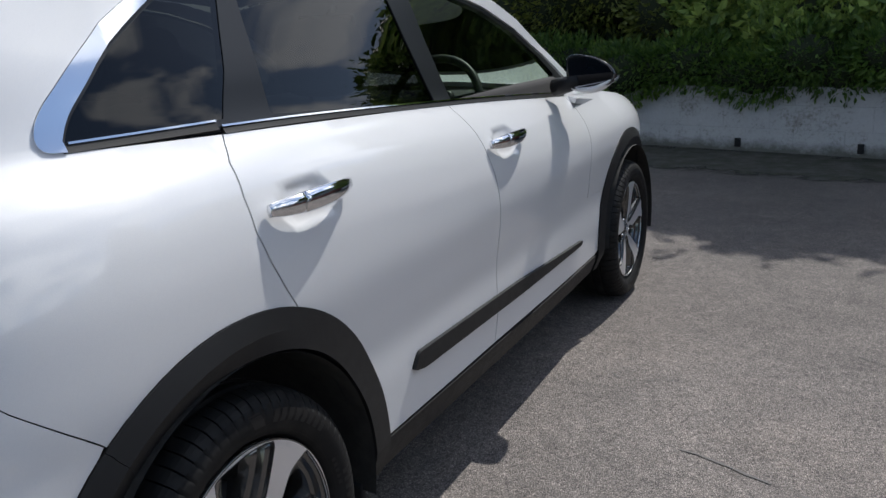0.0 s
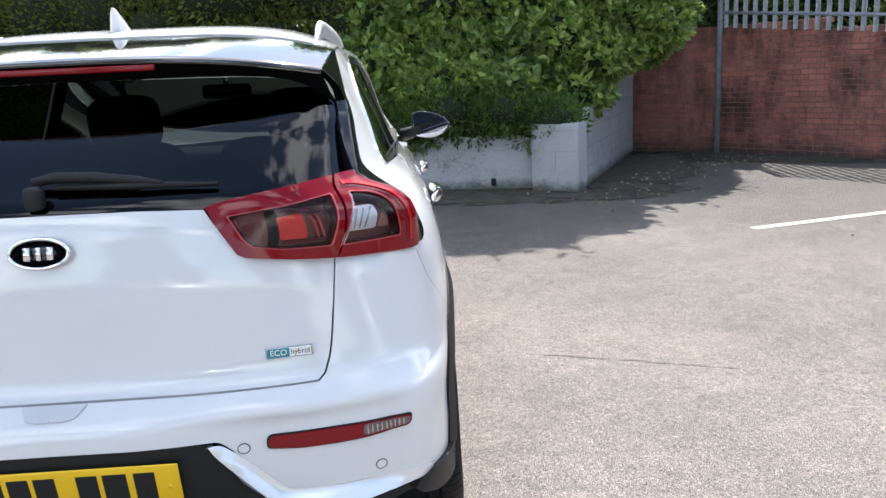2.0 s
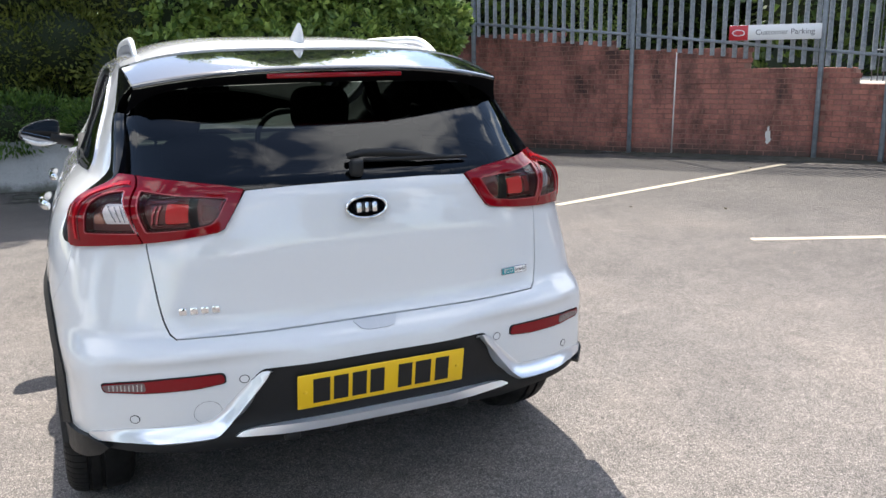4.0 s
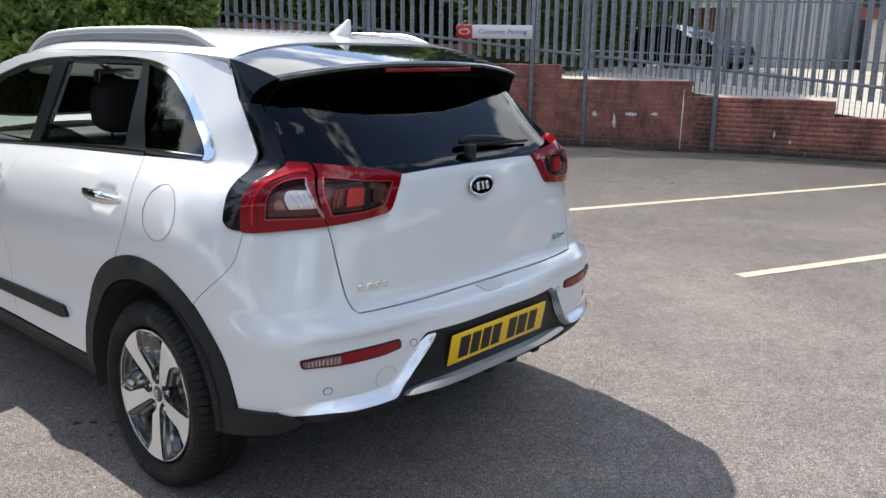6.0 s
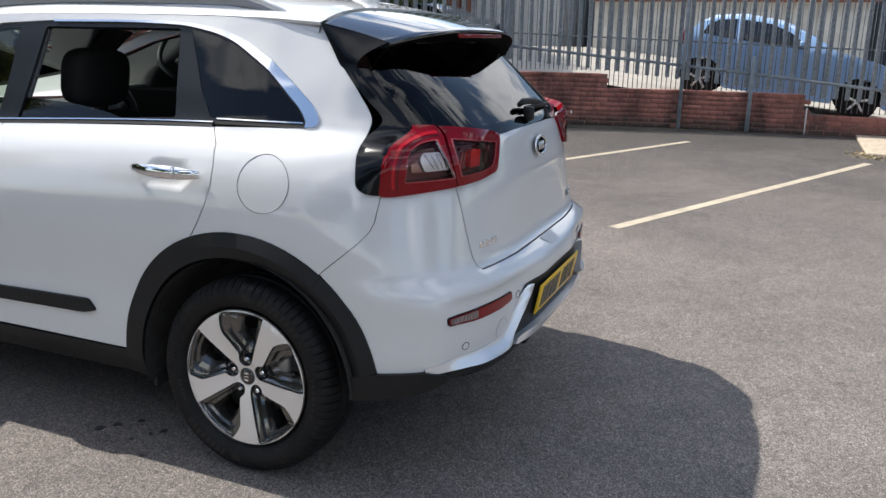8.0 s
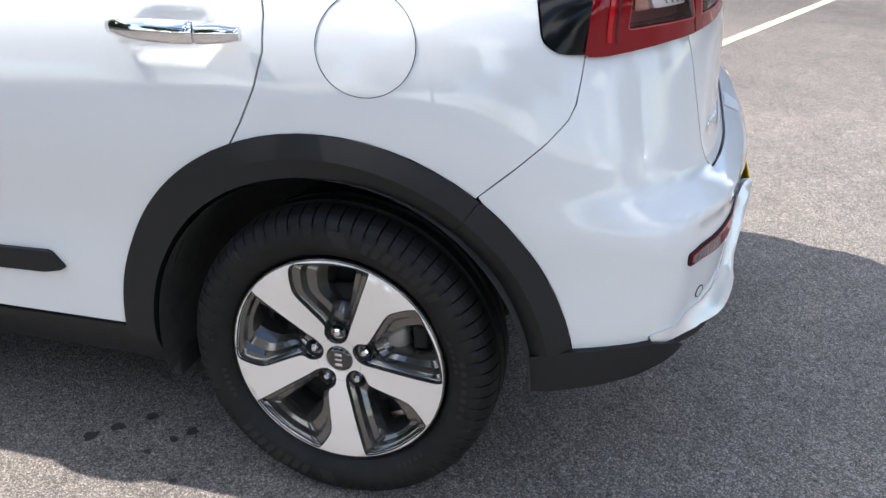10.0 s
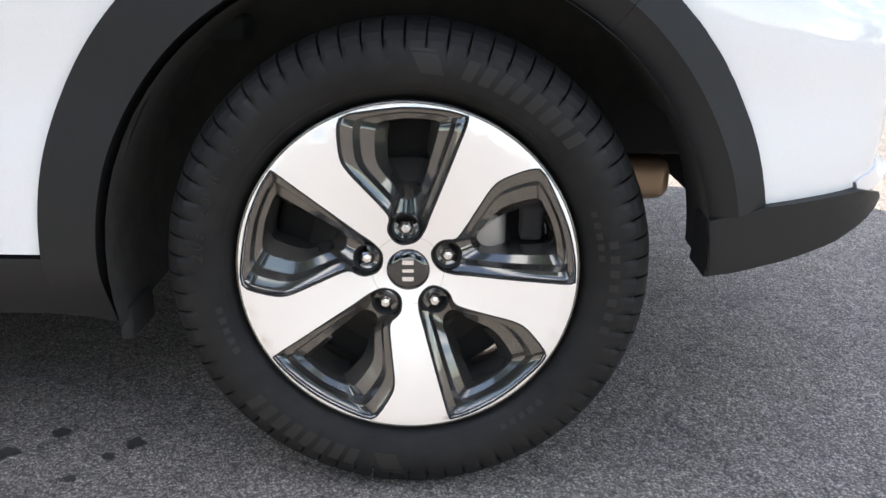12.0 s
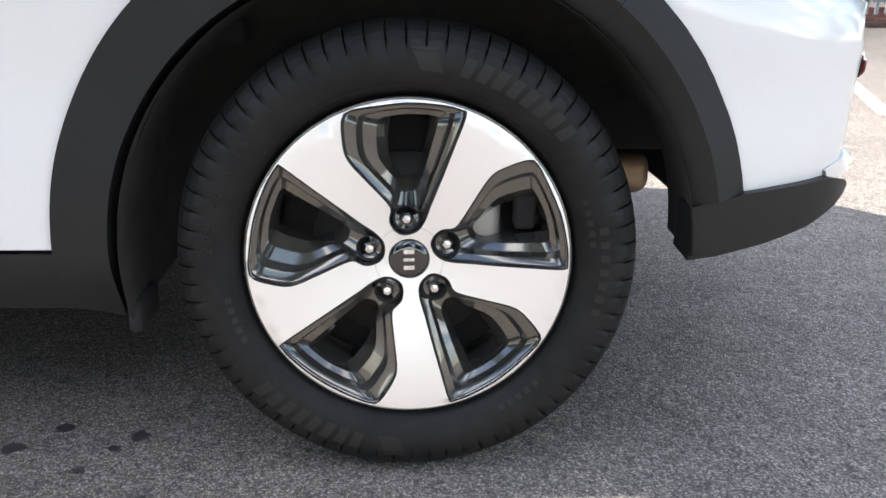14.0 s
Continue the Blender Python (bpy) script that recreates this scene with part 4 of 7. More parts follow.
panel("tow_eye_cover", M_GREYBADGE, ring_map(*at, 0.034, 40), [ring_map(*at, 0.0332, 40)], side="L", off=0.0008, thick=0.002, step=0.02)
at = S(-0.087, 0.958)
panel("fuel_flap", M_DARK, ring_map(*at, 0.0855, 56), [ring_map(*at, 0.0845, 56)], side="L", off=0.0008, thick=0.002, step=0.02)
# flat grey plate: the hollow's shade is put into its colour
panel("hollow_shade", M_HOLLOW, rounded([R(0.070, 0.690), R(0.052, 0.672), R(0.03, 0.668), (-UW + 0.0002, 0.668), (-UW + 0.0002, 0.690)], 0.004), side="B", off=0.003, thick=0.003, step=0.02)

# number plate with plain bars in place of its characters
def flat_rear(name, mat, w, h, x, z, depth, off, parent=None, tilt=0.0, label="", bevel=0.0):
    p = skin(*[np.array([v]) for v in R(abs(x), z)])[0]
    bm = box(w, depth, h, (0, 0, 0), bevel)
    ob = part(name, bm, mat, parent or car, label)
    q = skin(*[np.array([v]) for v in R(abs(x) + 0.03, z)])[0]
    yaw = math.atan2(q[1] - p[1], q[0] - p[0]) * (1 if x >= 0 else -1)
    ob.matrix_basis = pose(x, p[1] - off, z, tilt, 0, math.degrees(yaw) if abs(x) > 0.05 else 0)
    return ob


plate = part("number_plate", box(0.52, 0.006, 0.111, (0, 0, 0), 0.0028, 2), M_YELLOW, car, "yellow rear number plate with plain black bars")
plate.matrix_basis = pose(0.003, -0.778, 0.517, 11, 0, 0)
for i, x in enumerate((-0.190, -0.132, -0.076, -0.021, 0.067, 0.125, 0.187)):
    b = part("bar", box(0.044 if i not in (0, 5) else 0.050, 0.002, 0.079), M_INK, plate)
    b.matrix_basis = pose(x, -0.0036, 0.0)
for x in (-0.238, 0.238):
    me = turned([(-0.001, 0.0), (-0.001, 0.006), (0.001, 0.0065)], 16, "Y")
    b = part("screw_cap", me, M_YELLOW, plate)
    b.matrix_basis = pose(x, -0.003, 0.0)

# badges as plain shapes
badge = part("maker_badge", turned([(0.0, 0.0), (0.0, 1.0), (0.006, 1.0)], 48, "Y"), M_GLOSS, gate_ob, "black oval badge with chrome rim")
badge.matrix_basis = pose(0, -0.688, 1.018, -8, 0, 0) @ Matrix.Diagonal((0.060, 1.0, 0.030, 1))
rim_pts = [(0.0615 * math.cos(a), 0.0, 0.0315 * math.sin(a)) for a in np.linspace(0, 2 * math.pi, 49)]
b = part("badge_rim", tube(rim_pts, 0.0045, 8, caps=False), M_CHROME, gate_ob)
b.matrix_basis = pose(0, -0.690, 1.018, -8, 0, 0)
for x, w, lean in ((-0.024, 0.014, 0), (0.000, 0.010, 0), (0.024, 0.014, 0)):
    b = part("badge_mark", box(w, 0.004, 0.028, (0, 0, 0), 0.001, 1), M_CHROME, gate_ob)
    b.matrix_basis = pose(x, -0.6925, 1.018, -8, lean, 0)
for k in range(4):
    flat_rear("model_badge", M_CHROME, 0.020, 0.020, -0.535 + 0.029 * k, 0.768, 0.005, 0.002, gate_ob, -2, bevel=0.0015)
hybrid = flat_rear("hybrid_badge", M_GREYBADGE, 0.104, 0.024, 0.500, 0.765, 0.004, 0.003, gate_ob, -2, "teal and silver badge reading eco hybrid", 0.0015)
for nm, mt, x0 in (("badge_field", M_TEAL, -0.0245), ("badge_field", M_WHITELENS, 0.0235)):
    b = part(nm, box(0.049 if x0 < 0 else 0.047, 0.002, 0.0195), mt, gate_ob)
    b.matrix_basis = hybrid.matrix_basis @ pose(x0, -0.002, 0)


def lettering(text, size, mat, m, parent, name="lettering", depth=0.0006):
    cu = bpy.data.curves.new(name, "FONT")
    cu.body, cu.size, cu.extrude, cu.align_x, cu.align_y = text, size, depth, "CENTER", "CENTER"
    tmp = bpy.data.objects.new(name, cu)
    scene.collection.objects.link(tmp)
    me = bpy.data.meshes.new_from_object(tmp.evaluated_get(bpy.context.evaluated_depsgraph_get()))
    bpy.data.objects.remove(tmp)
    bpy.data.curves.remove(cu)
    me.materials.clear()
    ob = part(name, me, mat, parent)
    ob.matrix_basis = m
    return ob


lettering("ECO", 0.0185, M_WHITELENS, hybrid.matrix_basis @ pose(-0.024, -0.0032, 0, 90, 0, 0), gate_ob)
lettering("hybrid", 0.0165, M_INK, hybrid.matrix_basis @ pose(0.0235, -0.0032, 0, 90, 0, 0), gate_ob)

# roof
roof_c = curve([-0.15, 0.0, 0.2, 0.4, 0.7, 0.95, 1.3, 1.6, 1.78], [1.482, 1.509, 1.526, 1.536, 1.542, 1.541, 1.522, 1.476, 1.432])
roof_w = curve([-0.15, 0.2, 1.2, 1.5, 1.78], [0.602, 0.597, 0.590, 0.575, 0.555])
roof_e = curve([-0.15, 0.1, 0.4, 0.9, 1.2, 1.46, 1.66, 1.78], [1.428, 1.442, 1.448, 1.450, 1.446, 1.427, 1.387, 1.35])


def roof_fn(x, y):
    x, y = np.asarray(x, float), np.asarray(y, float)
    t = np.clip(np.abs(x), 0, 1)
    return np.stack([t * roof_w(y) * np.sign(x + 1e-12), y, roof_e(y) + (roof_c(y) - roof_e(y)) * (1 - t ** 4.2)], axis=-1)


roof_poly = [(0, -0.148), (1, -0.148), (1, 1.46), (0.97, 1.60), (0.9, 1.70), (0.6, 1.76), (0, 1.78)]
panel("roof", M_PAINT, roof_poly, side="B", fn=roof_fn, step=0.06, thick=0.01)


def screen_fn(x, t):
    x, t = np.asarray(x, float), np.asarray(t, float)
    top = np.stack([x * 0.93, 1.765 - 0.26 * np.abs(x) ** 2.5, 1.43 - 0.16 * np.abs(x) ** 2.2], -1)
    low = np.stack([x * 1.22, 2.55 - 0.45 * np.abs(x) ** 2, 1.03 - 0.03 * np.abs(x)], -1)
    return top * (1 - t[..., None]) + low * t[..., None]


panel("windscreen", M_CLEAR, [(0, 0), (0.60, 0), (0.62, 1), (0, 1)], side="B", fn=screen_fn, step=0.08, thick=0)


def bonnet_fn(x, t):
    x, t = np.asarray(x, float), np.asarray(t, float)
    y = 2.50 - 0.38 * np.abs(x) ** 2 * (1 - t) + t * (0.92 - 0.35 * np.abs(x) ** 3)
    return np.stack([x * (0.80 - 0.10 * t), y, 1.035 - 0.045 * np.abs(x) ** 2 - 0.09 * t - 0.10 * t ** 4], -1)


panel("bonnet", M_PAINT, [(0, 0), (1, 0), (1, 1), (0, 1)], side="B", fn=bonnet_fn, step=0.08, thick=0.02)
nose_poly = [S(3.165, 0.42), S(3.245, 0.60), S(3.295, 0.70), S(3.355, 0.80), S(3.38, 0.86), (NOSE + UW, 0.86), (NOSE + UW, 0.25), S(3.13, 0.25)]
panel("front_bumper", M_PAINT, nose_poly, side="B", step=0.05)
for s in "RL":
    panel("headlamp", M_WHITELENS, [S(3.25, 0.70), S(3.28, 0.80), S(3.45, 0.78), S(3.50, 0.70)], side=s, off=0.006, thick=0.02)
panel("front_grille", M_GLOSS, [S(3.53, 0.40), S(3.53, 0.52), (NOSE + UW, 0.52), (NOSE + UW, 0.38)], side="B", off=0.006, thick=0.02)

# spoiler over the rear screen
sp_v, sp_f, un_v = [], [], []
S_F, S_T, S_B, S_B2 = Vector((0.603, -0.148, 1.428)), Vector((0.588, -0.374, 1.373)), Vector((0.634, -0.238, 1.2945)), Vector((0.632, -0.290, 1.286))


def glass_line(s):
    """Where the underside of the spoiler meets the screen."""
    x, z = 0.612 * abs(s), 1.366 - 0.008 * s * s - 0.075 * abs(s) ** 9
    q = skin(*[np.array([v]) for v in R(x, z)])[0]
    return Vector((math.copysign(q[0], s), q[1] + 0.006, z + 0.004))


for s in np.linspace(-1, 1, 49):
    a = abs(s)
    e = a ** 2.6
    f = Vector((S_F.x * s, -0.150 + 0.002 * a, 1.479 - 0.051 * a ** 4.2))
    t_ = Vector((S_T.x * s, -0.452 + 0.078 * e, 1.417 - 0.044 * e))
    ring = [f + Vector((0, 0.01, -0.035))]
    for t in np.linspace(0, 1, 11):
        ring.append(f.lerp(t_, t) + Vector((0, 0, 0.003 * math.sin(math.pi * t))))
    ring += [t_ + Vector((0, -0.003, -0.004)), t_ + Vector((0, -0.001, -0.010))]
    sp_v += ring
    g = glass_line(s if a > 1e-6 else 1e-6)
    lip = t_ + Vector((0, 0.002, -0.011))
    c = lip.lerp(g, 0.5) + Vector((0, 0, 0.010))
    for b in np.linspace(0, 1, 13):
        un_v.append(lip * (1 - b) ** 2 + c * (2 * b * (1 - b)) + g * b * b)
n_r = len(ring)
grid = lambda n, m: [(i * m + k, i * m + k + 1, (i + 1) * m + k + 1, (i + 1) * m + k) for i in range(n - 1) for k in range(m - 1)]
spoiler = part("spoiler", pydata("spoiler", sp_v, grid(49, n_r), True), M_GLOSS, car, "gloss black roof spoiler")
part("spoiler_underside", pydata("under", un_v, grid(49, 13), True), M_UNDER, spoiler)
# cheeks of the spoiler, down to the pillar
for sd in (1, -1):
    cv, nc = [], 14
    for a in range(nc + 1):
        t = a / nc
        top = S_F.lerp(S_T, t) + Vector((0, 0, 0.003 * math.sin(math.pi * t)))
        bot = S_F.lerp(S_B, t / 0.6) if t < 0.6 else S_B.lerp(S_B2, (t - 0.6) / 0.4)
        for b in range(nc + 1):
            k = b / nc
            p = top.lerp(bot, k) + Vector((0.004 + 0.010 * math.sin(math.pi * k) * t, 0.030 * math.sin(math.pi * k) * t ** 3, 0))
            cv.append((sd * p.x, p.y, p.z))
    cf = grid(nc + 1, nc + 1)
    part("spoiler_cheek", pydata("cheek", cv, cf, True), M_PIANO, spoiler)
    iv_ = []
    for b in range(nc + 1):
        x, y, z = cv[nc * (nc + 1) + b]
        iv_ += [(x - sd * 0.001, y + 0.001, z), (x - sd * 0.012, y + 0.025, z + 0.001), (x - sd * 0.022, y + 0.07, z + 0.003), (x - sd * 0.035, y + 0.13, z + 0.004)]
    part("cheek_inside", pydata("inside", iv_, grid(nc + 1, 4), True), M_UNDER, spoiler)
part("brake_light", box(0.43, 0.012, 0.015, (0, -0.447, 1.394), 0.004), M_RED, spoiler, "thin red high brake light")

# roof rails
for s in (1, -1):
    path, rad = [], []
    for t in np.linspace(0, 1, 34):
        y = 0.0 + 1.66 * t
        lift = min(1.0, math.sin(math.pi * min(1, t * 7) / 2), math.sin(math.pi * min(1, (1 - t) * 5) / 2))
        zc = float(roof_fn(np.array([0.90]), np.array([y]))[0][2])
        path.append((s * (0.545 - 0.03 * t), y, zc - 0.014 + 0.054 * lift))
        rad.append(0.006 + 0.009 * max(0.0, lift) ** 0.5)
    part("roof_rail", tube(path, rad, 12, 0.7), M_RAIL, car, "silver raised roof rail")
    part("rail_infill", tube([(x, y, z - 0.020) for x, y, z in path], [r * 1.25 for r in rad], 8, 0.5), M_RAILGREY, car)

# shark fin
fv, ff = [], []
for t in np.linspace(0, 1, 11):
    z = 0.071 * t
    y0, y1 = -0.035 - 0.004 * t, 0.145 - 0.165 * t ** 0.75
    w = 0.030 * (1 - t) ** 0.7 + 0.004
    L = y1 - y0
    for k in range(16):
        a = 2 * math.pi * k / 16
        fv.append((w * math.sin(a) * (0.75 + 0.25 * -math.cos(a)), (y0 + y1) / 2 + L / 2 * math.cos(a), 1.497 + z))
for i in range(10):
    for k in range(16):
        l = (k + 1) % 16
        ff.append((i * 16 + k, i * 16 + l, (i + 1) * 16 + l, (i + 1) * 16 + k))
ff.append(tuple(10 * 16 + k for k in range(16)))
part("aerial_fin", pydata("fin", fv, ff, True), M_PAINT, car, "white shark fin aerial")

# rear wiper
wp = lambda x, z, o: (x, float(skin(*[np.array([v]) for v in R(abs(x), z)])[0][1]) - o, z + o * 0.6)
part("wiper_hub", box(0.040, 0.035, 0.052, wp(-0.012, 1.120, 0.014), 0.012, 3), M_CLAD, gate_ob)
part("wiper_arm", tube([wp(-0.026, 1.150, 0.016), wp(0.02, 1.155, 0.020), wp(0.10, 1.152, 0.022), wp(0.20, 1.143, 0.018), wp(0.255, 1.136, 0.014)], [0.010, 0.0125, 0.0125, 0.010, 0.005], 10, 0.9), M_CLAD, gate_ob)
part("wiper_blade", tube([wp(0.02, 1.139, 0.012), wp(0.20, 1.136, 0.012), wp(0.365, 1.130, 0.011)], [0.006, 0.009, 0.005], 8), M_CLAD, gate_ob)

# door handles with their hollows
for s, doors in ((1, 0), (-1, 1)):
    for y0, z0, dr in ((0.138, 0.971, rear_doors), (1.158, 0.947, front_doors)):
        door = dr[doors]
        xs = lambda y, z, o: (s * (float(skin(np.array([y]), np.array([z]))[0][0]) + o), y, z)
        flat = float(skin(np.array([y0 + 0.0]), np.array([z0]))[0][0])
        for nm, t0, t1 in (("handle", 0.30, 1.0), ("handle_lock", 0.0, 0.295)):
            ts = np.linspace(t0, t1, 14)
            path = [(s * (flat + 0.004 + 0.030 * math.sin(math.pi * min(0.97, max(0.03, t))) ** 0.45), y0 + 0.262 * t, z0 - 0.002 + 0.004 * t) for t in ts]
            rad = [0.010 + 0.0115 * math.sin(math.pi * min(0.985, max(0.015, t))) ** 0.5 for t in ts]
            part(nm, tube(path, rad, 16, 0.62), M_CHROME, door, "chrome pull handle")
# door mirrors
for s in (1, -1):
    mirror = part("door_mirror", tube([(s * 0.775, 1.95, 1.045), (s * 0.83, 1.93, 1.06), (s * 0.88, 1.92, 1.075)], [0.035, 0.030, 0.03], 12), M_CLAD, car, "gloss black door mirror with white lower shell")
    shell = rounded([(0.832, 1.046), (0.826, 1.160), (0.872, 1.170), (0.950, 1.158), (1.008, 1.128), (1.031, 1.098), (1.015, 1.066), (0.955, 1.046), (0.89, 1.041)], 0.03, 5)
    mc = np.mean(np.array(shell), axis=0)
    rings = [(0.88, 1.888), (0.97, 1.880), (1.0, 1.888), (1.0, 1.915), (0.95, 1.950), (0.80, 1.985), (0.5, 2.010), (0.02, 2.018)]
    mv = [(s * (mc[0] + (x - mc[0]) * k), y - 0.24 * (x - 0.93) * (1.0 if y < 1.93 else 0.3), mc[1] + (z - mc[1]) * k) for k, y in rings for x, z in shell]
    ns_ = len(shell)
    mf = [(r * ns_ + i, r * ns_ + (i + 1) % ns_, (r + 1) * ns_ + (i + 1) % ns_, (r + 1) * ns_ + i) for r in range(len(rings) - 1) for i in range(ns_)]
    part("mirror_housing", pydata("housing", mv, mf, True), M_GLOSS, mirror)
    gl = [(mc[0] + (x - mc[0]) * 0.92, mc[1] + (z - mc[1]) * 0.92) for x, z in shell]
    gl = [(s * x, 1.886 - 0.24 * (x - 0.93), z) for x, z in gl]
    low = [(s * (0.850 + 0.172 * t), 1.900 - 0.24 * (0.85 + 0.172 * t - 0.93), 1.046 - 0.008 * math.sin(math.pi * t) + 0.040 * t ** 3) for t in np.linspace(0, 1, 12)]
    part("lower_shell", tube(low, [0.006 + 0.008 * math.sin(math.pi * t) for t in np.linspace(0, 1, 12)], 10, 2.0), M_PAINT, mirror, "white lower shell")
    part("mirror_glass", pydata("glass", gl, [tuple(range(len(gl)))]), M_DARKMIRROR, mirror)

# ---- wheels ----
POCKET = [(-.084, .2035), (-.066, .2105), (-.004, .2185), (.045, .2155), (.0715, .209), (.0765, .203), (.064, .168), (.045, .117), (.030, .078), (.0225, .057),
          (.012, .0413), (-.004, .0356), (-.017, .0396), (-.0265, .055), (-.0245, .0718), (-.030, .084), (-.058, .116), (-.078, .1396), (-.0855, .158), (-.0875, .190)]
HOLE = [(-.0245, .190), (-.018, .1925), (-.002, .195), (.016, .1945), (.0265, .1935), (.0285, .190), (.025, .170), (.019, .142), (.0145, .124), (.0115, .114),
        (.006, .1095), (-.001, .108), (-.007, .1085), (-.0115, .111), (-.0145, .117), (-.018, .122), (-.0225, .130), (-.0265, .140), (-.0282, .155), (-.0272, .178)]


def spin(p, deg):
    c, s = math.cos(radians(deg)), math.sin(radians(deg))
    return (p[0] * c - p[1] * s, p[0] * s + p[1] * c)


FACE = 0.0         # outermost plane of the wheel, before it is set on the axle


def make_wheel():
    """A five-spoke alloy wheel with its tyre; the axle runs along x, outwards is +x."""
    w = new("wheel")
    w.empty_display_size = 0.1
    pk = flowing([*POCKET, POCKET[0]], 4)[:-1]
    hl = flowing([*HOLE, HOLE[0]], 4)[:-1]
    face_fn = lambda u, v: np.stack([FACE - 0.028 * (1 - np.clip(np.hypot(u, v) / 0.223, 0, 1)) ** 1.5 - 0.004 * ease((np.hypot(u, v) - 0.212) / 0.012), u, v], -1)
    outer = [(0.2235 * math.cos(a), 0.2235 * math.sin(a)) for a in np.linspace(0, 2 * math.pi, 120, endpoint=False)]
    inner = [(0.029 * math.cos(a), 0.029 * math.sin(a)) for a in np.linspace(0, 2 * math.pi, 40, endpoint=False)]
    holes = [[spin(p, 72 * k) for p in pk] for k in range(5)]
    rim = part("rim", sheet_mesh(sheet(outer, holes + [inner], face_fn, 0.014, 0, 0.004)), M_ALLOY, w, "bright machined five-spoke alloy rim")
    pv, pf, n = [], [], len(pk)
    cen = np.mean(np.array(HOLE), axis=0)
    for ring_i, (t, d, g) in enumerate(((0.0, 0.002, 1.0), (0.05, 0.009, 1.0), (0.10, 0.0105, 1.0), (0.30, 0.013, 1.0), (0.44, 0.026, 1.0), (0.74, 0.031, 1.0), (1.0, 0.050, 1.0), (1.0, 0.090, 1.0))):
        for (a, b), (c, e) in zip(pk, hl):
            u, v = a + (c - a) * t, b + (e - b) * t
            pv.append((float(face_fn(np.array([a]), np.array([b]))[0][0]) - d, u, v))
    for r in range(7):
        for i in range(n):
            j = (i + 1) % n
            pf.append((r * n + i, (r + 1) * n + i, (r + 1) * n + j, r * n + j))
    pme = pydata("pocket", pv, pf, True)
    pme.set_sharp_from_angle(angle=radians(24))
    edge_pts = [(float(face_fn(np.array([a]), np.array([b]))[0][0]) - 0.0008, a, b) for a, b in pk + pk[:1]]
    edge_me = tube(edge_pts, 0.0013, 6, caps=False)
    nut_me = turned([(0.004, 0.0), (0.003, 0.006), (-0.001, 0.0095), (-0.003, 0.0105), (-0.014, 0.0108)], 6, "X")
    smooth(nut_me, False)
    seat_me = turned([(0.002, 0.019), (0.0, 0.0165), (-0.014, 0.0150), (-0.014, 0.0)], 24, "X")
    for k in range(5):
        b = part("pocket", pme, M_POCKET, w)
        b.matrix_basis = pose(0, 0, 0, 72 * k, 0, 0)
        b = part("pocket_edge", edge_me, M_DARK, w)
        b.matrix_basis = pose(0, 0, 0, 72 * k, 0, 0)
        a = radians(93 + 72 * k)
        yz = (0.05715 * math.cos(a), 0.05715 * math.sin(a))
        b = part("nut_seat", seat_me, M_DARK, w)
        b.matrix_basis = pose(-0.028, *yz)
        b = part("wheel_nut", nut_me, M_NUT, w, "chrome hexagonal wheel nut")
        b.matrix_basis = pose(-0.025, *yz, 17 * k)
    part("lip", turned([(-0.005, 0.2232), (-0.003, 0.2245), (-0.006, 0.2275), (-0.016, 0.2285), (-0.020, 0.222), (-0.05, 0.205), (-0.16, 0.200), (-0.185, 0.215)], 96, "X"), M_POCKET, w)
    cap = part("centre_cap", turned([(0.002, 0.0), (0.0015, 0.018), (-0.001, 0.0265), (-0.004, 0.0285), (-0.012, 0.0288)], 48, "X"), M_GLOSS, w, "gloss black centre cap")
    cap.matrix_basis = pose(-0.020, 0, 0)
    part("hub_seam", turned([(-0.0200, 0.0478), (-0.0190, 0.0482), (-0.0200, 0.0486)], 60, "X"), M_STEEL, w)
    for ang, dx, dz, wd, ht, lean in ((0, 0.0, 0.0115, 0.015, 0.006, 0), (0, 0.0, 0.0, 0.015, 0.0045, 0), (0, 0.0, -0.0115, 0.015, 0.006, 0)):
        b = part("cap_mark", box(0.0012, wd, ht), M_CHROME, cap)
        b.matrix_basis = pose(0.0022, dx, dz, lean, 0, 0)
    # brake
    part("brake_disc", turned([(-0.080, 0.06), (-0.080, 0.142), (-0.091, 0.142), (-0.091, 0.06)], 64, "X"), M_STEEL, w)
    part("hub_bell", turned([(-0.066, 0.0), (-0.066, 0.066), (-0.080, 0.072)], 40, "X"), M_STEEL, w)
    part("backing_plate", turned([(-0.108, 0.0), (-0.108, 0.185), (-0.12, 0.195)], 40, "X"), M_DARK, w)
    # tyre
    rt = 0.327
    prof = [(-0.030, 0.222), (-0.012, 0.229), (0.000, 0.236), (0.010, 0.246), (0.017, 0.260), (0.0195, 0.274), (0.018, 0.288), (0.012, 0.301), (0.004, 0.3105), (-0.004, 0.3165), (-0.014, 0.3205), (-0.028, 0.3240), (-0.044, 0.3258),
            (-0.047, 0.3185), (-0.056, 0.3185), (-0.059, 0.3262), (-0.084, 0.3270), (-0.087, 0.3190), (-0.097, 0.3190), (-0.100, 0.3270), (-0.125, 0.3262), (-0.140, 0.3240), (-0.170, 0.316), (-0.185, 0.300), (-0.192, 0.27), (-0.19, 0.235)]
    fr = (0.0, 0.012, 0.11, 0.122, 0.42, 0.70)
    NT = 72 * len(fr)
    tv, tf, m = [], [], len(prof)
    for i in range(NT):
        a = 2 * math.pi * (i // len(fr) + fr[i % len(fr)]) / 72
        cut = (i % len(fr)) in (1, 2)
        for k, (d, r) in enumerate(prof):
            if cut and 7 <= k <= 12:
                r -= (0.004, 0.008, 0.010, 0.011, 0.011, 0.011)[k - 7]
                d -= 0.007 if k < 10 else 0
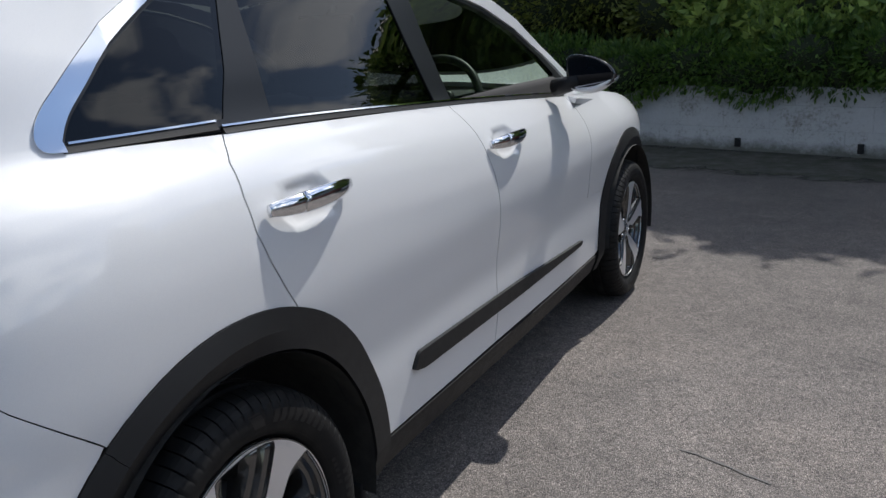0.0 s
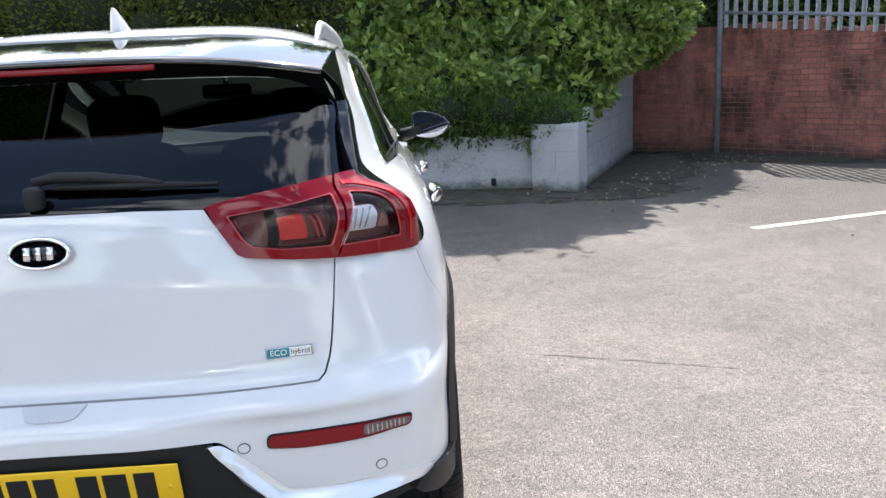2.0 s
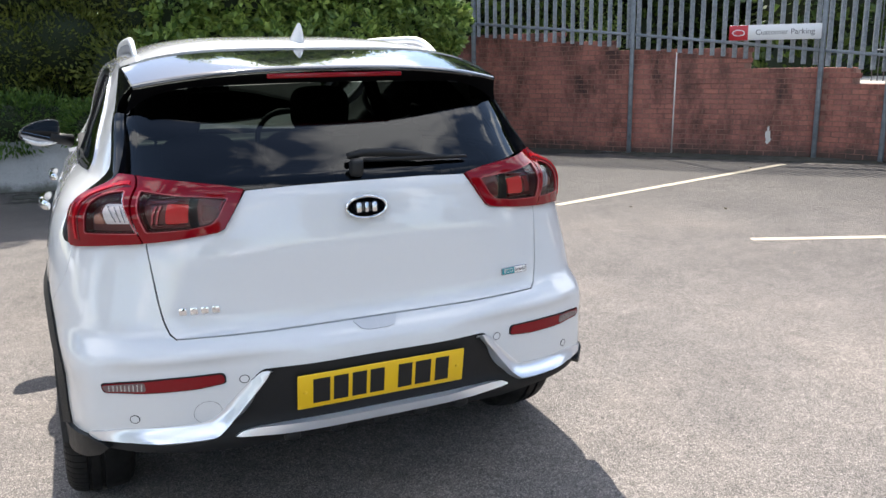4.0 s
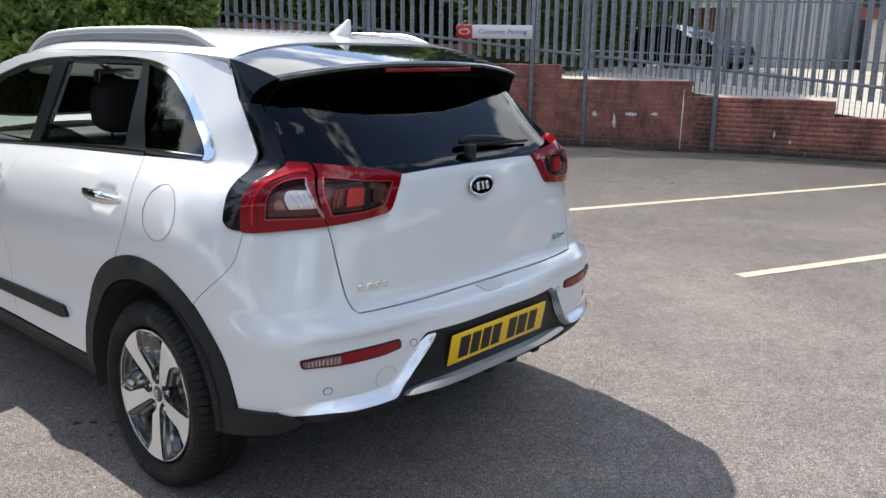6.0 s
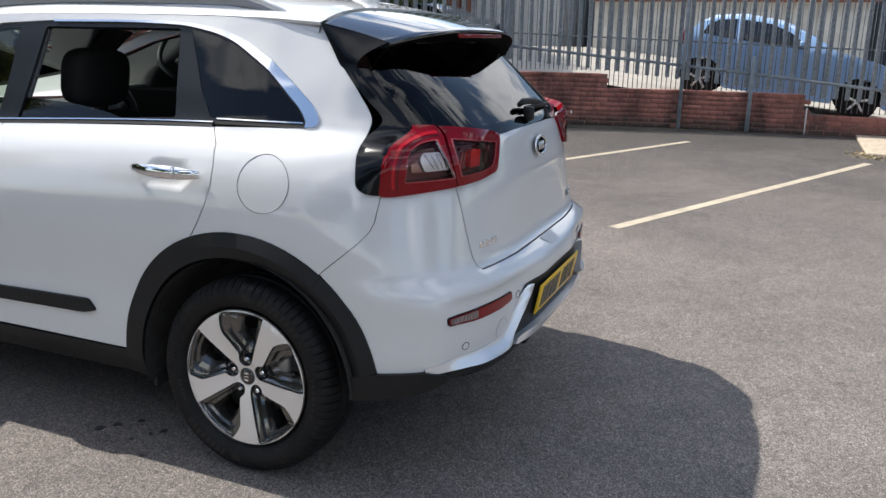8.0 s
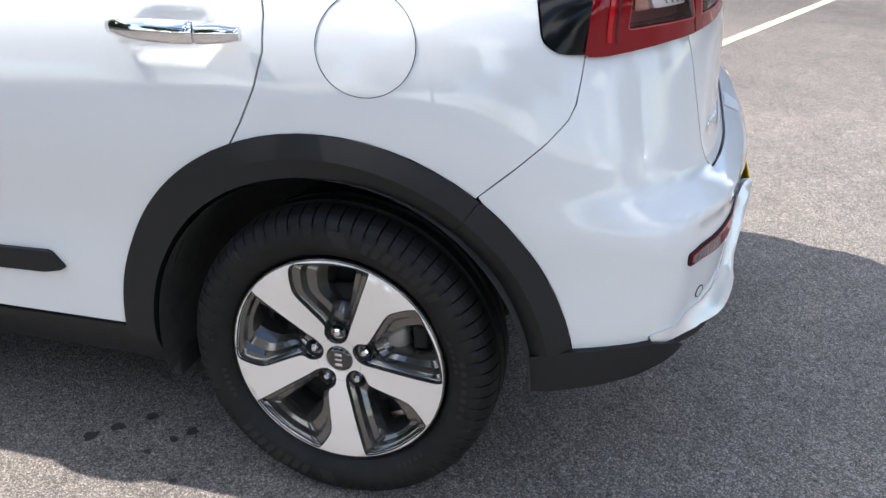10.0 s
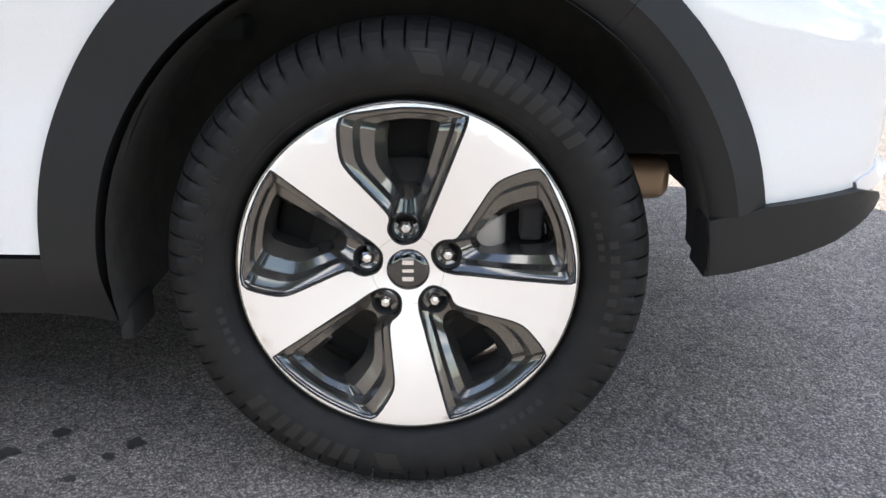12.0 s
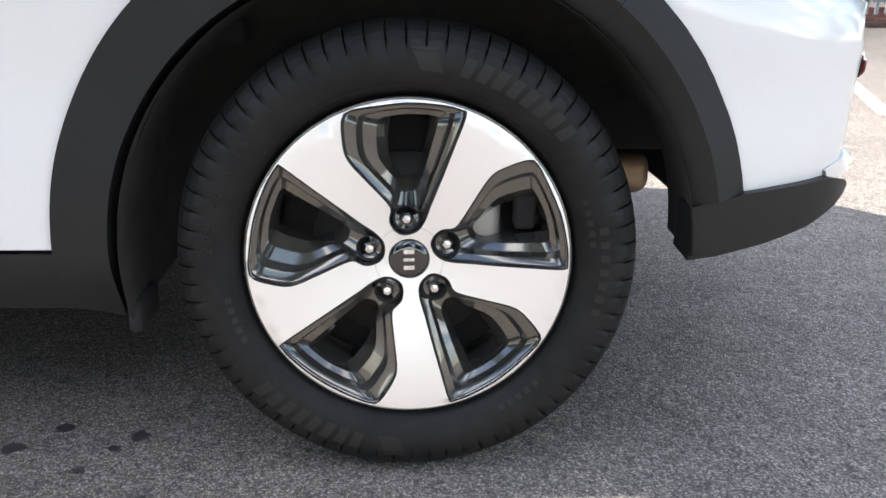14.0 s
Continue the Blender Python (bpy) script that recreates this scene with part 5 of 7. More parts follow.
            tv.append((d, r * math.cos(a), r * math.sin(a)))
    for i in range(NT):
        j = (i + 1) % NT
        for k in range(m - 1):
            tf.append((i * m + k, j * m + k, j * m + k + 1, i * m + k + 1))
    tme = pydata("tyre", tv, tf, True)
    for p in tme.polygons:
        if p.index % (m - 1) >= 7:
            p.use_smooth = False
    tyre = part("tyre", tme, M_RUBBER, w, "black road tyre with moulded sidewall marks")
    tyre.matrix_basis = pose(-0.007, 0, 0)

    def side_x(r):
        return float(np.interp(r, [0.229, 0.236, 0.246, 0.260, 0.274, 0.288, 0.301], [-0.012, 0.0, 0.010, 0.017, 0.0195, 0.018, 0.012]))

    def sidewall_bar(a_mid, half, r0, r1, slant=0.0):
        vs, fs = [], []
        for t in np.linspace(-1, 1, 4):
            for r in (r0, (r0 + r1) / 2, r1):
                a = radians(a_mid + half * t + slant * (r - r0) / (r1 - r0))
                vs.append((side_x(r) + 0.0009, r * math.cos(a), r * math.sin(a)))
        for i in range(3):
            for k in range(2):
                fs.append((i * 3 + k, (i + 1) * 3 + k, (i + 1) * 3 + k + 1, i * 3 + k + 1))
        me = pydata("bar", vs, fs, True)
        me.flip_normals()
        return part("sidewall_mark", me, M_LETTER, tyre)

    for base in (74, 254):
        for k in range(8):
            sidewall_bar(base - 4.6 * k, 1.5, 0.263, 0.288, -1.0)
        sidewall_bar(base + 9, 3.2, 0.262, 0.292, 3)
    for base in (345,):
        for k in range(7):
            sidewall_bar(base + 4.2 * k, 1.1, 0.264, 0.276)
    for base in (20, 205, 315):
        for k in range(5):
            sidewall_bar(base - 3.4 * k, 1.0, 0.250, 0.258)
    for k, ch in enumerate("205 60 R 16"):
        if ch == " ":
            continue
        a = radians(175 - 3.3 * k)
        m4 = Matrix(((0, 0, 1, side_x(0.272) + 0.0004), (math.sin(a), math.cos(a), 0, 0.272 * math.cos(a)), (-math.cos(a), math.sin(a), 0, 0.272 * math.sin(a)), (0, 0, 0, 1)))
        lettering(ch, 0.021, M_LETTER, m4, tyre, "sidewall_figure", 0.0008)
    ring_me = turned([(side_x(0.243) + 0.0006, 0.2415), (side_x(0.243) + 0.0016, 0.243), (side_x(0.245) + 0.0006, 0.2445)], 90, "X")
    part("rim_guard", ring_me, M_RUBBER, tyre)
    return w


AX = 0.878
CAMBER = 2.2        # the rear wheels lean in at the top
wheel = make_wheel()
wheel.parent = car
wheel.matrix_basis = pose(AX, 0, 0.327, 0, -CAMBER, 0)
for m in (pose(-AX, 0, 0.327, 0, CAMBER, 0) @ pose(0, 0, 0, 0, 0, 180), pose(AX, 2.7, 0.327, 33, 0, 0), pose(-AX, 2.7, 0.327, 20, 0, 180)):
    copy_thing(wheel, m)
for s in (1, -1):
    part("brake_caliper", box(0.06, 0.055, 0.075, (s * 0.785, -0.105, 0.365), 0.015), M_CALIPER, car)
    part("caliper_bracket", box(0.03, 0.03, 0.05, (s * 0.815, -0.165, 0.385), 0.006), M_DARK, car)
    for cy in (0.0, 2.7):
        for prof_l, a0, a1 in (([(0.885, 0.392), (0.84, 0.398), (0.60, 0.405), (0.55, 0.30)], -12, 152), ([(0.885, 0.392), (0.86, 0.396), (0.735, 0.402), (0.73, 0.43)], 152, 179.6)):
            vs, fs = [], []
            for i, a in enumerate(np.linspace(a0, a1, 31)):
                for d, r in prof_l:
                    vs.append((s * d, cy + r * math.cos(radians(a)), AZ + r * math.sin(radians(a))))
            for i in range(30):
                for k in range(3):
                    fs.append((i * 4 + k, (i + 1) * 4 + k, (i + 1) * 4 + k + 1, i * 4 + k + 1))
            part("arch_liner", pydata("liner", vs, fs, True), M_LINER, car)
    part("mud_flap", box(0.09, 0.02, 0.05, (s * 0.80, 0.395, 0.235), 0.006), M_DARK, car)
# underbody
part("floor_pan", box(1.10, 3.3, 0.10, (0, 1.45, 0.27), 0.02), M_DARK, car)
part("inner_tub", box(1.10, 3.72, 0.34, (0, 1.56, 0.46), 0.02), M_DARK, car)
part("side_tub", box(1.62, 1.55, 0.30, (0, 1.33, 0.42), 0.02), M_DARK, car)
part("rear_tub", box(1.14, 0.30, 0.40, (0, -0.43, 0.622), 0.01), M_DARK, car)
# added dark block, hides the sunlit ground in the gap beside the silencer
part("gap_blocker", box(0.80, 0.07, 0.13, (-0.15, -0.515, 0.392), 0.01), M_DARK, car)
part("rear_axle", tube([(-0.75, 0.0, 0.30), (0.75, 0.0, 0.30)], 0.035, 12), M_DARK, car)
part("silencer", box(0.62, 0.19, 0.075, (-0.21, -0.340, 0.365), 0.026, 4), M_RUST, car, "warm brown exhaust silencer")

# ---- the cabin ----
part("dashboard", box(1.36, 0.42, 0.24, (0, 2.06, 0.90), 0.06, 3), M_DASH, car)
part("parcel_floor", box(1.05, 0.62, 0.04, (0, -0.25, 0.80), 0.01), M_SEAT, car)
part("cabin_floor", box(1.30, 1.9, 0.04, (0, 1.2, 0.62), 0.01), M_SEAT, car)
lin = lambda x, y: roof_fn(x, y) - np.array([0, 0, 0.025])
panel("headlining", M_LINING, [(0, -0.05), (0.93, -0.05), (0.93, 1.5), (0, 1.66)], side="B", fn=lin, step=0.12, thick=0)
for s in (1, -1):
    part("door_card", box(0.05, 1.85, 0.36, (s * 0.72, 1.15, 0.90), 0.02), M_SEAT, car)


def cushion(sx, sy, sz, n=2.7):
    bm = bmesh.new()
    bmesh.ops.create_icosphere(bm, subdivisions=4, radius=1.0)
    for v in bm.verts:
        d = v.co.normalized()
        r = (abs(d.x) ** n + abs(d.y) ** n + abs(d.z) ** n) ** (-1 / n)
        v.co = Vector((d.x * r * sx / 2, d.y * r * sy / 2, d.z * r * sz / 2))
    for f in bm.faces:
        f.smooth = True
    return bm


def car_seat(x, y, wide=0.48):
    sq = part("seat_cushion", box(wide, 0.50, 0.14, (x, y + 0.20, 0.72), 0.05, 3), M_SEAT, car)
    b = part("seat_back", box(wide, 0.13, 0.46, (0, 0, 0.23), 0.055, 3), M_SEAT, car)
    b.matrix_basis = pose(x, y + 0.04, 0.62, 10, 0, 0)
    h = part("head_restraint", cushion(0.285, 0.13, 0.225, 3.8), M_SEAT, b, "rounded black head restraint")
    h.matrix_basis = pose(0, 0.0, 0.60)
    for d in (-0.06, 0.06):
        part("restraint_post", tube([(d, 0, 0.46), (d, 0, 0.56)], 0.006, 8), M_CHROME, b)


car_seat(0.36, 1.10)
car_seat(-0.36, 1.10)
for x in (0.36, 0.0, -0.36):
    b = part("bench_back", box(0.44 if x else 0.27, 0.13, 0.46, (0, 0, 0.23), 0.05, 3), M_SEAT, car)
    b.matrix_basis = pose(x, 0.22, 0.62, 18, 0, 0)
    h = part("head_restraint", cushion(0.26, 0.10, 0.14), M_SEAT, b)
    h.matrix_basis = pose(0, 0, 0.53)
wheel_pts = [(0.185 * math.cos(a), 0.0, 0.185 * math.sin(a)) for a in np.linspace(0, 2 * math.pi, 41)]
sw = part("steering_wheel", tube(wheel_pts, 0.016, 10, caps=False), M_DASH, car)
sw.matrix_basis = pose(0.37, 1.73, 1.0, -24, 0, 0)
b = part("wheel_boss", box(0.16, 0.05, 0.12, (0, 0, 0), 0.03, 3), M_DASH, sw)
iv = part("rear_view_mirror", box(0.235, 0.04, 0.068, (0, 0, 0), 0.02, 3), M_DASH, car, "black framed interior mirror")
iv.matrix_basis = pose(-0.07, 1.70, 1.320, 0, 0, 14)
part("mirror_face", box(0.215, 0.004, 0.052, (0, -0.021, 0), 0.001), M_MIRROR, iv)
part("mirror_stem", tube([(0, 0.02, 0.02), (0, 0.09, 0.06)], 0.014, 8), M_DASH, iv)

# ---- ground ----
M_OIL = material("dried_oil", (0.035, 0.034, 0.034), 0.6)
def ground_sheet():
    xs = sorted(set([-900, -300, -100, -40] + list(np.arange(-14, 40.1, 2)) + [60, 120, 300, 900]))
    ys = sorted(set([-900, -300, -100, -40] + list(np.arange(-14, 40.1, 2)) + [60, 120, 300, 900]))
    vs = [(x, y, 0.0) for y in ys for x in xs]
    n = len(xs)
    fs = [(j * n + i, j * n + i + 1, (j + 1) * n + i + 1, (j + 1) * n + i) for j in range(len(ys) - 1) for i in range(n - 1)]
    return tagged(part("ground", pydata("ground", vs, fs), M_ASPHALT), "worn grey asphalt car park surface", "ground", kind="structure")


ground_sheet()


def strip_on_ground(name, a, b, width, mat, label, category, z=0.004, wob=0.004):
    a, b = Vector(a), Vector(b)
    d = (b - a).normalized()
    s = Vector((-d.y, d.x)) * width / 2
    vs, fs = [], []
    n = int((b - a).length / 0.05)
    for i in range(n + 1):
        p = a.lerp(b, i / n)
        for k in (1, -1):
            q = p + s * k * (1 + random.uniform(-wob, wob) * 14)
            vs.append((q.x, q.y, z))
    for i in range(n):
        fs.append((i * 2, i * 2 + 1, i * 2 + 3, i * 2 + 2))
    me = pydata(name, vs, fs)
    me.flip_normals()
    return tagged(part(name, me, mat), label, category, kind="structure")


for a, b in (((3.60, 3.98), (7.99, 5.20)), ((4.10, 1.86), (8.88, -0.26)), ((3.16, -0.38), (7.84, -2.43)), ((2.36, -2.57), (7.0, -4.35))):
    strip_on_ground("bay_line", a, b, 0.095, M_LINE, "worn cream painted parking bay line on asphalt", "road marking")


def crack(pts, w=0.012):
    vs, fs = [], []
    fine = []
    for i in range(len(pts) - 1):
        a, b = Vector(pts[i]), Vector(pts[i + 1])
        k = max(2, int((b - a).length / 0.04))
        fine += [a.lerp(b, j / k) for j in range(k)]
    for i, p in enumerate(fine):
        d = (fine[min(i + 1, len(fine) - 1)] - fine[max(i - 1, 0)]).normalized()
        s = Vector((-d.y, d.x)) * w * (0.3 + 0.9 * random.random())
        p = p + Vector((random.uniform(-0.012, 0.012), random.uniform(-0.012, 0.012)))
        vs += [(p.x + s.x, p.y + s.y, 0.003), (p.x - s.x, p.y - s.y, 0.003)]
    for i in range(len(fine) - 1):
        if random.random() > 0.3:
            fs.append((i * 2, i * 2 + 1, i * 2 + 3, i * 2 + 2))
    me = pydata("crack", vs, fs)
    me.flip_normals()
    return tagged(part("crack", me, M_SEAL), "fine dark crack in the worn asphalt", "crack", kind="structure")


# ---- walls ----
BRICK_PATH = [(4.35, 10.75), (5.60, 9.86), (7.22, 7.60), (8.98, 5.58), (9.98, 3.10), (10.60, 0.12), (10.70, -1.7), (10.66, -6.5), (10.5, -12.5)]


def along(path):
    pts = [Vector(p) for p in path]
    acc = [0.0]
    for a, b in zip(pts, pts[1:]):
        acc.append(acc[-1] + (b - a).length)
    return pts, acc


bp, bacc = along(BRICK_PATH)


def on_path(s):
    i = min(max(int(np.searchsorted(bacc, s)) - 1, 0), len(bp) - 2)
    d = (bp[i + 1] - bp[i]).normalized()
    return bp[i] + d * (s - bacc[i]), d


def path_s(x, y):
    best = (9e9, 0)
    for i in range(len(bp) - 1):
        d = bp[i + 1] - bp[i]
        t = max(0, min(1, (Vector((x, y)) - bp[i]).dot(d) / d.length_squared))
        q = bp[i] + d * t
        best = min(best, ((q - Vector((x, y))).length, bacc[i] + t * d.length))
    return best[1]


STEPS = [(0.0, 1.92), (path_s(6.5, 8.6), 1.72), (path_s(7.0, 7.8), 1.60), (path_s(8.3, 6.25), 1.33), (path_s(9.15, 5.15), 1.10), (path_s(9.95, 3.24), 0.88), (path_s(10.35, 1.24), 0.62), (path_s(10.70, -1.70), 0.36), (99, 0.36)]


def top_at(s):
    h = STEPS[0][1]
    for a, b in STEPS:
        if s >= a:
            h = b
    return h


def wall_core():
    vs, fs = [], []
    cuts = sorted(set([0.0, bacc[-1]] + bacc + [a for a, _ in STEPS if a < bacc[-1]]))
    for a, b in zip(cuts, cuts[1:]):
        if b - a < 1e-4:
            continue
        h = math.floor((top_at(a + 1e-4) + 0.012) / 0.075) * 0.075 - 0.012
        (p, d), (q, _) = on_path(a + 1e-5), on_path(b - 1e-5)
        n = Vector((-d.y, d.x))
        if n.dot(Vector((1, 1))) < 0:
            n = -n
        k = len(vs)
        for z in (-0.05, h):
            for o in (p + n * 0.006, q + n * 0.006, q + n * 0.21, p + n * 0.21):
                vs.append((o.x, o.y, z))
        fs += [(k, k + 1, k + 5, k + 4), (k + 1, k + 2, k + 6, k + 5), (k + 2, k + 3, k + 7, k + 6), (k + 3, k, k + 4, k + 7), (k + 4, k + 5, k + 6, k + 7)]
    return pydata("wall_brick", vs, fs)


brick_wall = tagged(part("wall_brick", wall_core(), M_MORTAR), "stepped red brick boundary wall with dark damp staining", "wall", kind="structure")


def post(at, h, w=0.06, d=0.06):
    return box(w, d, h, (0, 0, h / 2), 0.004, 1)


FENCE_POSTS = [(5.55, 9.75), (7.16, 7.53), (8.92, 5.54), (9.30, 4.75), (9.94, 2.83), (10.50, 0.10), (10.60, -0.92), (10.58, -3.6), (10.56, -6.3), (10.48, -9.0), (10.40, -11.7)]
RAIL_Z = [2.06, 1.80, 1.51, 1.42, 1.23, 0.98, 0.88, 0.62, 0.42, 0.36, 0.36]
fence = thing("palisade_fence", "grey galvanised palisade fence in front of the brick wall", "fence")


def pale_mesh(h):
    """A pressed W-section pale."""
    prof = [(-0.034, 0.0), (-0.026, 0.012), (-0.010, 0.0), (0.0, 0.010), (0.010, 0.0), (0.026, 0.012), (0.034, 0.0)]
    vs, fs = [], []
    for z, k in ((0, 1), (h - 0.10, 1), (h, 0.25)):
        for o in (0, 0.003):
            for x, y in prof:
                vs.append((x * k, -y - o, z))
    m = len(prof)
    for i in range(2):
        for o in (0, 1):
            for k in range(m - 1):
                a = i * 2 * m + o * m + k
                fs.append((a, a + 1, a + 2 * m + 1, a + 2 * m) if o else (a, a + 2 * m, a + 2 * m + 1, a + 1))
        for k in (0, m - 1):
            a = i * 2 * m + k
            fs.append((a, a + m, a + 3 * m, a + 2 * m))
    fs += [(k, k + 1, m + k + 1, m + k) for k in range(m - 1)]
    return pydata("pale", vs, fs)


PALE = pale_mesh(2.05)
PALE.materials.append(M_GALV)
for i, (x, y) in enumerate(FENCE_POSTS):
    h = 0.26 + RAIL_Z[i] if i == 6 else RAIL_Z[i] + 1.75
    b = part("post", post(0, h), M_POST, fence)
    j = min(i, len(FENCE_POSTS) - 2)
    d = Vector(FENCE_POSTS[j + 1]) - Vector(FENCE_POSTS[j])
    b.matrix_basis = pose(x, y, 0, 0, 0, math.degrees(math.atan2(d.y, d.x)))
for i in range(len(FENCE_POSTS) - 1):
    a, b = Vector((*FENCE_POSTS[i], RAIL_Z[i])), Vector((*FENCE_POSTS[i + 1], RAIL_Z[i + 1]))
    d = b - a
    flat = Vector((d.x, d.y, 0))
    nrm = Vector((d.y, -d.x, 0)).normalized()
    if nrm.x + nrm.y > 0:
        nrm = -nrm
    yaw = math.degrees(math.atan2(d.y, d.x))
    for up in (0.0, 1.25):
        r = part("rail", box(d.length, 0.008, 0.045, (d.length / 2, 0, 0), 0.001, 1), M_POST, fence)
        r.matrix_basis = Matrix.Translation(a + Vector((0, 0, up)) - nrm * 0.035) @ (d.to_track_quat("X", "Z").to_matrix().to_4x4())
    n = max(1, int(round(flat.length / 0.155)))
    for k in range(n):
        t = (k + 0.5) / n
        p = a + d * t - nrm * 0.045
        r = part("pale", PALE, None, fence)
        r.matrix_basis = pose(p.x, p.y, p.z - 0.21 + random.uniform(-0.006, 0.006), 0, 0, yaw + random.uniform(-1.5, 1.5))

# thin bar fence along the top of the wall
bars = thing("bar_fence", "thin grey steel bar fence standing on the brick wall", "fence")
BAR = tube([(0, 0, 0), (0, 0, 2.2)], 0.007, 5)
BAR.materials.append(M_POST)
s = path_s(9.2, 5.0)
while s < bacc[-1] - 0.1:
    p, d = on_path(s)
    n = Vector((-d.y, d.x))
    n = n if n.dot(Vector((1, 1))) > 0 else -n
    q = p + n * 0.15
    b = part("bar", BAR, None, bars)
    b.matrix_basis = pose(q.x, q.y, top_at(s) - 0.02)
    s += 0.075
for h0 in (0.95, 1.75):
    pts = []
    for s in np.arange(path_s(9.2, 5.0), bacc[-1], 0.5):
        p, d = on_path(float(s))
        n = Vector((-d.y, d.x))
        n = n if n.dot(Vector((1, 1))) > 0 else -n
        q = p + n * 0.15
        pts.append((q.x, q.y, h0 + 0.55 - 0.03 * (float(s) - path_s(9.2, 5.0))))
    part("bar_rail", tube(pts, 0.014, 6), M_POST, bars)

# downpipes on the wall
for (x, y), h in (((7.60, 7.06), 1.52), ((9.86, 3.32), 0.92), ((10.63, -1.74), 0.40)):
    s = path_s(x, y)
    p, d = on_path(s)
    n = Vector((-d.y, d.x))
    n = n if n.dot(Vector((1, 1))) > 0 else -n
    q = p - n * 0.012
    tagged(part("joint_strip", tube([(q.x, q.y, 0), (q.x + 0.01, q.y, h * 0.5), (q.x + 0.02, q.y, h)], 0.011, 6), material("chalky_white_sealant", (0.66, 0.65, 0.62), 0.8)), "pale vertical joint strip on the brick wall", "trim", kind="structure")


M_SPLASH = material("dried_white_paint", (0.62, 0.60, 0.57), 0.8)


def splash(x, y, z, w, h):
    """A ragged drip of dried paint on the brickwork."""
    p, d = on_path(path_s(x, y))
    n = Vector((-d.y, d.x))
    n = n if n.dot(Vector((1, 1))) > 0 else -n
    q = p - n * 0.007
    pts = []
    for k in range(22):
        a = 2 * math.pi * k / 22
        r = random.uniform(0.55, 1.1)
        pts.append((q.x + d.x * w * r * math.cos(a), q.y + d.y * w * r * math.cos(a), z + h * r * math.sin(a)))
    tagged(part("paint_splash", pydata("splash", pts, [tuple(range(22))]), M_SPLASH), "dried white paint splash on the brick wall", "paint splash", kind="structure")


for a in ((8.55, 6.05, 0.28, 0.045, 0.15), (9.50, 4.30, 0.40, 0.03, 0.12), (9.58, 4.05, 0.52, 0.13, 0.03), (9.72, 3.72, 0.53, 0.07, 0.03), (9.40, 4.6, 0.50, 0.05, 0.05), (10.22, 2.0, 0.30, 0.02, 0.06), (10.15, 1.75, 0.20, 0.018, 0.04)):
    splash(*a)
# damp moss at the foot of the walls
n_m = 48
for at, size, turn in (((3.75, 8.30), (1.05, 2.75), -24), ((5.6, 9.1), (0.8, 2.3), 50), ((0.9, 6.75), (3.0, 0.75), -14), ((2.9, 6.6), (1.2, 0.8), -10), ((8.2, 6.0), (0.5, 2.4), 40), ((10.1, 1.2), (0.35, 2.6), 14)):
    mv_ = [(0.98 * math.cos(2 * math.pi * k / n_m), 0.98 * math.sin(2 * math.pi * k / n_m), 0.0) for k in range(n_m)]
    ob = tagged(part("damp_patch", pydata("moss", mv_, [tuple(range(n_m))]), M_MOSS), "dark mossy damp patch on the asphalt by the wall", "moss", kind="structure")
    ob.matrix_basis = pose(at[0], at[1], 0.0032 + 0.0004 * size[0], 0, 0, turn) @ Matrix.Diagonal((size[0], size[1], 1, 1))

# sign
sign = thing("parking_sign", "white and red customer parking sign on the fence", "sign")
sa, sb = Vector((8.02, 6.40)), Vector((8.82, 5.49))
sd = (sb - sa).normalized()
sn = Vector((sd.y, -sd.x))
sn = sn if sn.x + sn.y < 0 else -sn
L = (sb - sa).length
yaw = math.degrees(math.atan2(sd.y, sd.x))
mid = (sa + sb) / 2 + sn * 0.06
sign.matrix_basis = pose(mid.x, mid.y, 1.77, 0, 0, yaw)
part("board", box(L, 0.012, 0.21, (0, 0, 0), 0.003, 1), material("white_sign_face", (0.72, 0.72, 0.72), 0.4), sign)
part("red_field", box(L * 0.21, 0.006, 0.206, (-L * 0.395, -0.008, 0), 0.002, 1), material("red_sign_face", (0.48, 0.02, 0.03), 0.4), sign)
M_SIGNW = material("white_print", (0.75, 0.75, 0.75), 0.5)
ov = part("oval_mark", turned([(0.0, 0.0), (0.0, 0.9), (0.001, 1.0)], 32, "Y"), M_SIGNW, sign)
ov.matrix_basis = pose(-L * 0.395, -0.0122, 0) @ Matrix.Diagonal((0.085, 1, 0.045, 1))
ov = part("oval_field", turned([(0.0, 0.0), (0.0, 0.9), (0.001, 1.0)], 32, "Y"), bpy.data.materials["red_sign_face"], sign)
ov.matrix_basis = pose(-L * 0.395, -0.0135, 0) @ Matrix.Diagonal((0.072, 1, 0.034, 1))
lettering("Customer Parking", 0.105, material("grey_print", (0.12, 0.12, 0.13), 0.5), pose(L * 0.11, -0.0085, 0, 90, 0, 0), sign)

